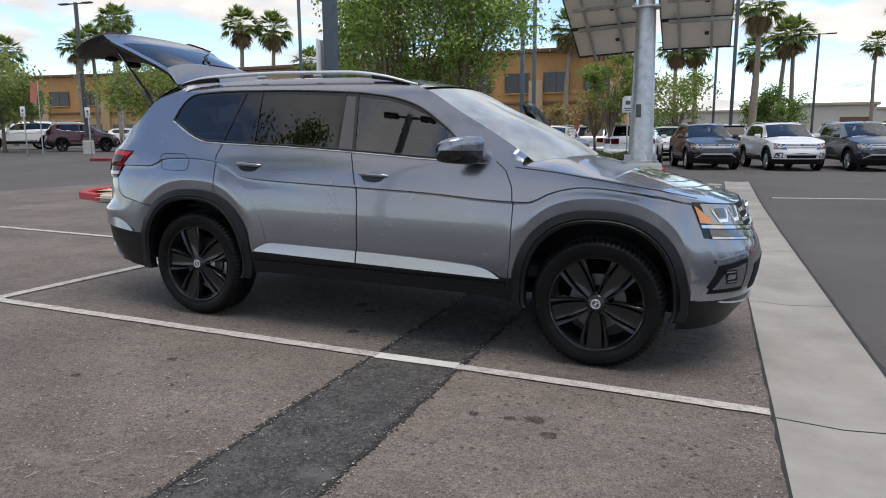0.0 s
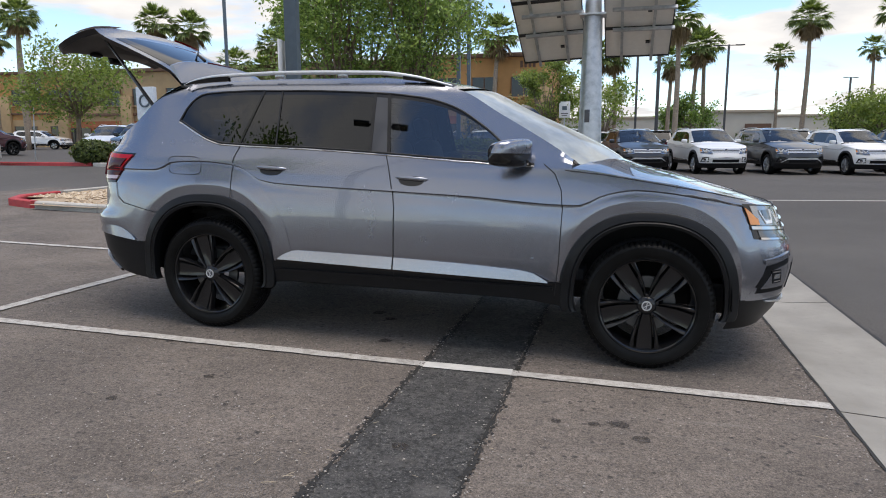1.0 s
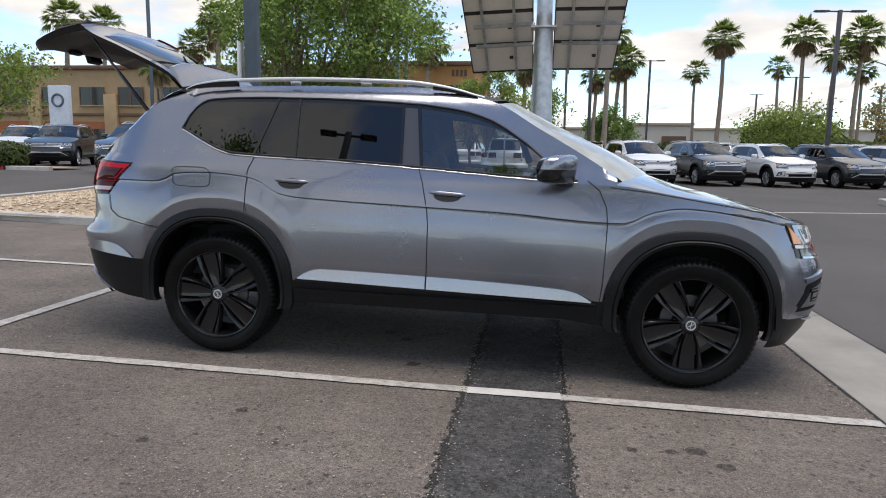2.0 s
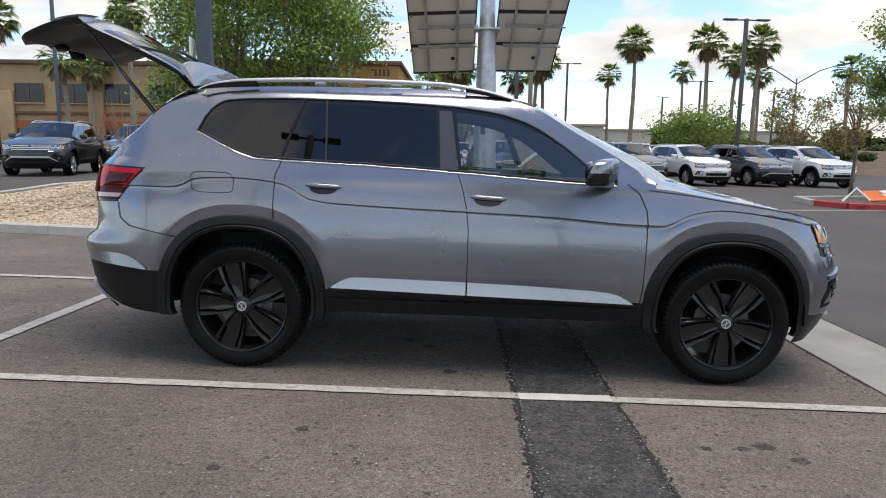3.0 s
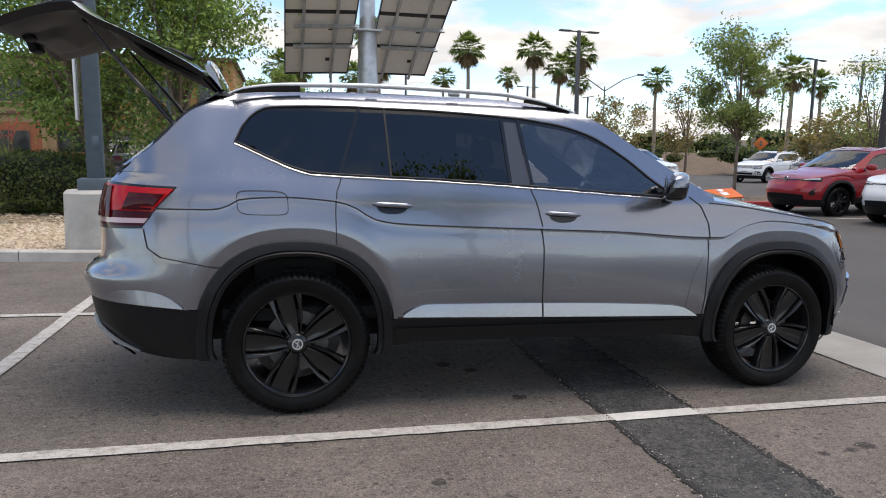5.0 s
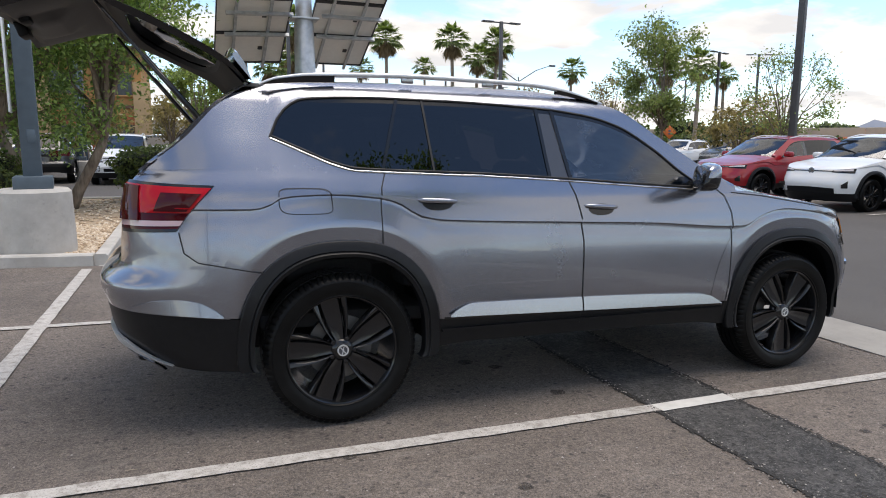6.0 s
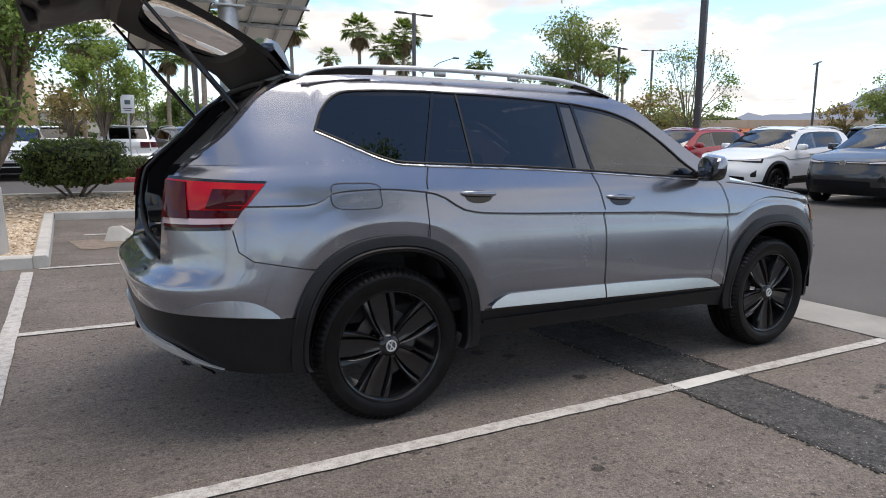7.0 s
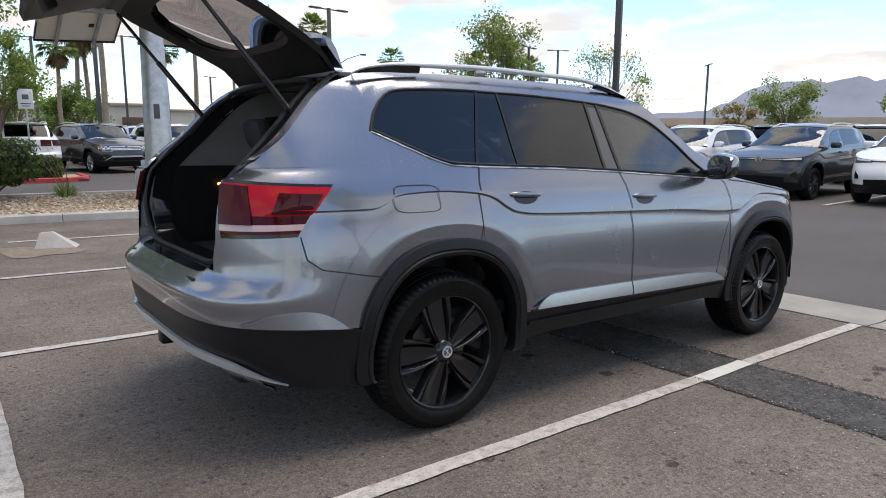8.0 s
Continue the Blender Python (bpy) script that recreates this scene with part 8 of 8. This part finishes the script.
def building(x0, x1, y, depth, height, label, wall_m, low_m, rz=0, windows=8, storeys=2, pivot=None, low_h=0.42):
    """A flat-roofed building with its long face towards -y; windows are set into real reveals."""
    root = thing("office_building", label, "building", pose((x0 + x1) / 2, y, 0, 0, 0, rz))
    L = x1 - x0
    part("wall", box_bm((0, depth / 2, height / 2 - 0.15), (L, depth, height + 0.3), 0.0), wall_m, root)
    part("lower_wall", box_bm((0, -0.04, height * low_h / 2), (L + 0.05, 0.1, height * low_h), 0.0), low_m, root, "reddish lower wall band")
    part("roof", box_bm((0, depth / 2 - 0.1, height + 0.1), (L + 0.5, depth + 0.5, 0.3), 0.04), trim_brown, root, "flat roof edge")
    part("cornice", box_bm((0, -0.12, height * 0.5), (L + 0.1, 0.16, 0.22), 0.02), trim_brown, root)
    for s in range(storeys):
        zc = height * (0.24 + 0.46 * s)
        for k in range(windows):
            xc = lerp(-L / 2, L / 2, (k + 0.5) / windows)
            w = L / windows * 0.62
            win = part("window", box_bm((xc, -0.1, zc), (w, 0.08, height * 0.2), 0.0), dark_glass, root, "dark window")
            part("sill", box_bm((xc, -0.16, zc - height * 0.105), (w + 0.2, 0.14, 0.1), 0.01), wall_m, win)
            for q in (-0.5, 0.0, 0.5):
                part("mullion", box_bm((xc + q * w, -0.15, zc), (0.08, 0.06, height * 0.2), 0.0), trim_brown, win)
        for k in range(windows + 1):
            if s == 0 and k % 2 == 0:
                part("pier", box_bm((lerp(-L / 2, L / 2, k / windows), -0.2, height * 0.36), (1.1, 0.4, height * 0.72), 0.03), stucco_tan, root, "tan pier")
    return root


building(-46, -15.5, 46, 14, 7.2, "two-storey ochre and terracotta stucco office building", stucco_tan, terracotta, 0, 9)
wing = building(-15.5, -3.2, 47.5, 14, 7.6, "two-storey orange stucco office wing", stucco, terracotta, 0, 4)
for k in range(4):
    part("wall_bar", box_bm((4.4 + 0.32 * k, -0.03, 7.0), (0.2, 0.08, 0.5), 0.01), trim_brown, wing)
building(-90, -46.5, 56, 16, 8.6, "long ochre stucco building far across the lot", stucco, stucco_tan, 8, 10)
tot = thing("totem_sign", "tall pale totem sign with a round mark", "sign", at(-27.5, 33.5))
part("slab", box_bm((0, 0, 2.2), (1.3, 0.4, 4.4), 0.03), simple("pale blue grey sign face", (0.55, 0.6, 0.66), 0.4), tot)
v, f = lathe([(0.3, 0.0), (0.3, 0.05), (0.42, 0.05), (0.42, 0.0)], 32)
part_mesh("mark", mesh("mark", [(x, -0.2 - y, z + 3.5) for x, y, z in v], f, post_paint), tot, "round dark mark")


def long_wall(pts, h, label, material, name="boundary_wall"):
    root = thing(name, label, "wall", kind="structure")
    for a, b in zip(pts, pts[1:]):
        a, b = Vector((*a, 0)), Vector((*b, 0))
        n = max(1, round((b - a).length / 6))
        for k in range(n):
            p, q = a.lerp(b, k / n), a.lerp(b, (k + 1) / n)
            m = Matrix.Translation((p + q) / 2) @ Matrix.Rotation(math.atan2((q - p).y, (q - p).x), 4, "Z")
            part("wall_panel", box_bm((0, 0, h / 2 - 0.1), ((q - p).length - 0.03, 0.25, h + 0.2), 0.03, m), material, root)
    return root


long_wall([(50, 62), (66, 40), (78, 16), (86, -14)], 3.2, "long beige block wall beyond the lot", beige)
long_wall([(-4, 96), (20, 97), (52, 92)], 2.6, "long pale wall at the lot's far end", cream)
for x, y, L, h, d in ((17.2, 86, 7, 4.6, 8), (30, 104, 22, 4.6, 10), (8, 100, 14, 4.4, 8), (46, 110, 26, 4.8, 10), (-2, 108, 16, 4.5, 8)):
    b = thing("warehouse", "plain cream flat-roofed warehouse in the distance", "building", pose(x, y, 0))
    part("wall", box_bm((0, d / 2, h / 2), (L, d, h), 0.0), cream, b)
    part("roof", box_bm((0, d / 2, h + 0.1), (L + 0.6, d + 0.6, 0.35), 0.04), beige, b)
    part("door", box_bm((L * 0.2, -0.05, 1.6), (3, 0.1, 3.2), 0.0), trim_brown, b)
# low reddish building and its roof before the mountains
b = thing("roadside_building", "low tan building with terracotta roof", "building", pose(66, 44, -0.4, 0, 0, -58))
part("wall", box_bm((0, 0, 1.2), (14, 7, 2.4), 0.0), beige, b)
bm = bmesh.new()
for p in ((-7.6, -4, 2.3), (7.6, -4, 2.3), (7.6, 4, 2.3), (-7.6, 4, 2.3), (-4, 0, 3.5), (4, 0, 3.5)):
    bm.verts.new(p)
bmesh.ops.convex_hull(bm, input=bm.verts[:])
part("roof", bm, terracotta, b, "terracotta hipped roof", True, 20)

# desert slope with shrubs behind the right-hand rows
v = []
for i in range(25):
    for j in range(9):
        x, y = lerp(20, 64, i / 24), lerp(40, 62, j / 8) - lerp(0, 14, i / 24)
        v.append((x, y, -0.3 + 2.0 * smooth01(j / 6) * smooth01(i / 3) + 0.25 * noise.noise((x * 0.2, y * 0.2, 0))))
tagged(new("desert_slope", mesh("desert_slope", v, grid_faces(25, 9), sand)), "low sandy slope dotted with shrubs", "slope", kind="structure")
rng = random.Random(77)
shrub0 = make_bush("desert_shrub", "small dark desert shrub on the sandy slope", pose(30, 46, 1.2), 0.8, 0.8, 0.9, 500, 0.12, 50)
for k in range(80):
    x = rng.uniform(21, 60)
    y = lerp(42, 58, rng.random()) - (x - 20) * 14 / 44
    copy_thing(shrub0, pose(x, y, 0.9, 0, 0, k * 50) @ Matrix.Scale(rng.uniform(0.5, 1.7), 4))
for k in range(34):
    x = rng.uniform(-6, 50)
    copy_thing(shrub0, pose(x, rng.uniform(84, 95), 0.0, 0, 0, k * 50) @ Matrix.Scale(rng.uniform(1.5, 3.6), 4))
for k in range(26):
    x = rng.uniform(22, 64)
    copy_thing(shrub0, pose(x, 62 - (x - 20) * 14 / 44 + rng.uniform(-2, 1), 1.4, 0, 0, k * 50) @ Matrix.Scale(rng.uniform(1.6, 3.0), 4))
tagged(shrub0, group="desert shrubs")

# mountains: one ridged sheet far off
rock = simple("hazy blue grey rock", (0.2, 0.225, 0.275), 1.0, vary=0.2, scale=0.004)
v = []
prof = curve([(-60, 60), (-20, 120), (0, 150), (12, 200), (19.4, 225), (21.8, 245), (24, 236), (26.5, 232), (29.0, 205), (30.5, 150), (32, 122), (34, 110), (36.5, 112), (39, 70), (44, 40), (60, 15)])
for i in range(240):
    az = lerp(-60, 60, i / 239)
    for j in range(7):
        r, a = 2300 + 160 * j, radians(az)
        hgt = 0.8 * prof(az) * [0.0, 0.35, 0.7, 1.0, 0.9, 0.6, 0.0][j] * (1 + 0.12 * noise.noise((i * 0.13, j * 0.6, 2)) + 0.13 * noise.noise((i * 0.5, j * 1.3, 5)))
        v.append((r * math.cos(a), r * math.sin(a), hgt - 5))
tagged(new("mountains", mesh("mountains", v, grid_faces(240, 7), rock, True)), "hazy blue grey desert mountains", "mountains", kind="structure")
# trees and cars behind the path, which the glass and paint mirror
make_tree("ash_tree", "leafy tree on the near side of the lot", at(3.2, -8.5), 9.2, 1.5, 9000, 0.06, leaf_deep, 61, 0.09, 2.4, 26, 0.4)
make_tree("ash_tree", "leafy tree on the near side of the lot", at(-5.3, -8.5), 9.6, 1.5, 9000, 0.06, leaf_deep, 62, 0.09, 2.4, 26, 0.4)
for k, (x, src) in enumerate(((-3.0, white), (0.0, slate), (6.2, white), (9.0, black))):
    again(src, x * 1.3, -23.0, 90, "car parked on the near side of the lot", 0.97, None, "cars on the near side")
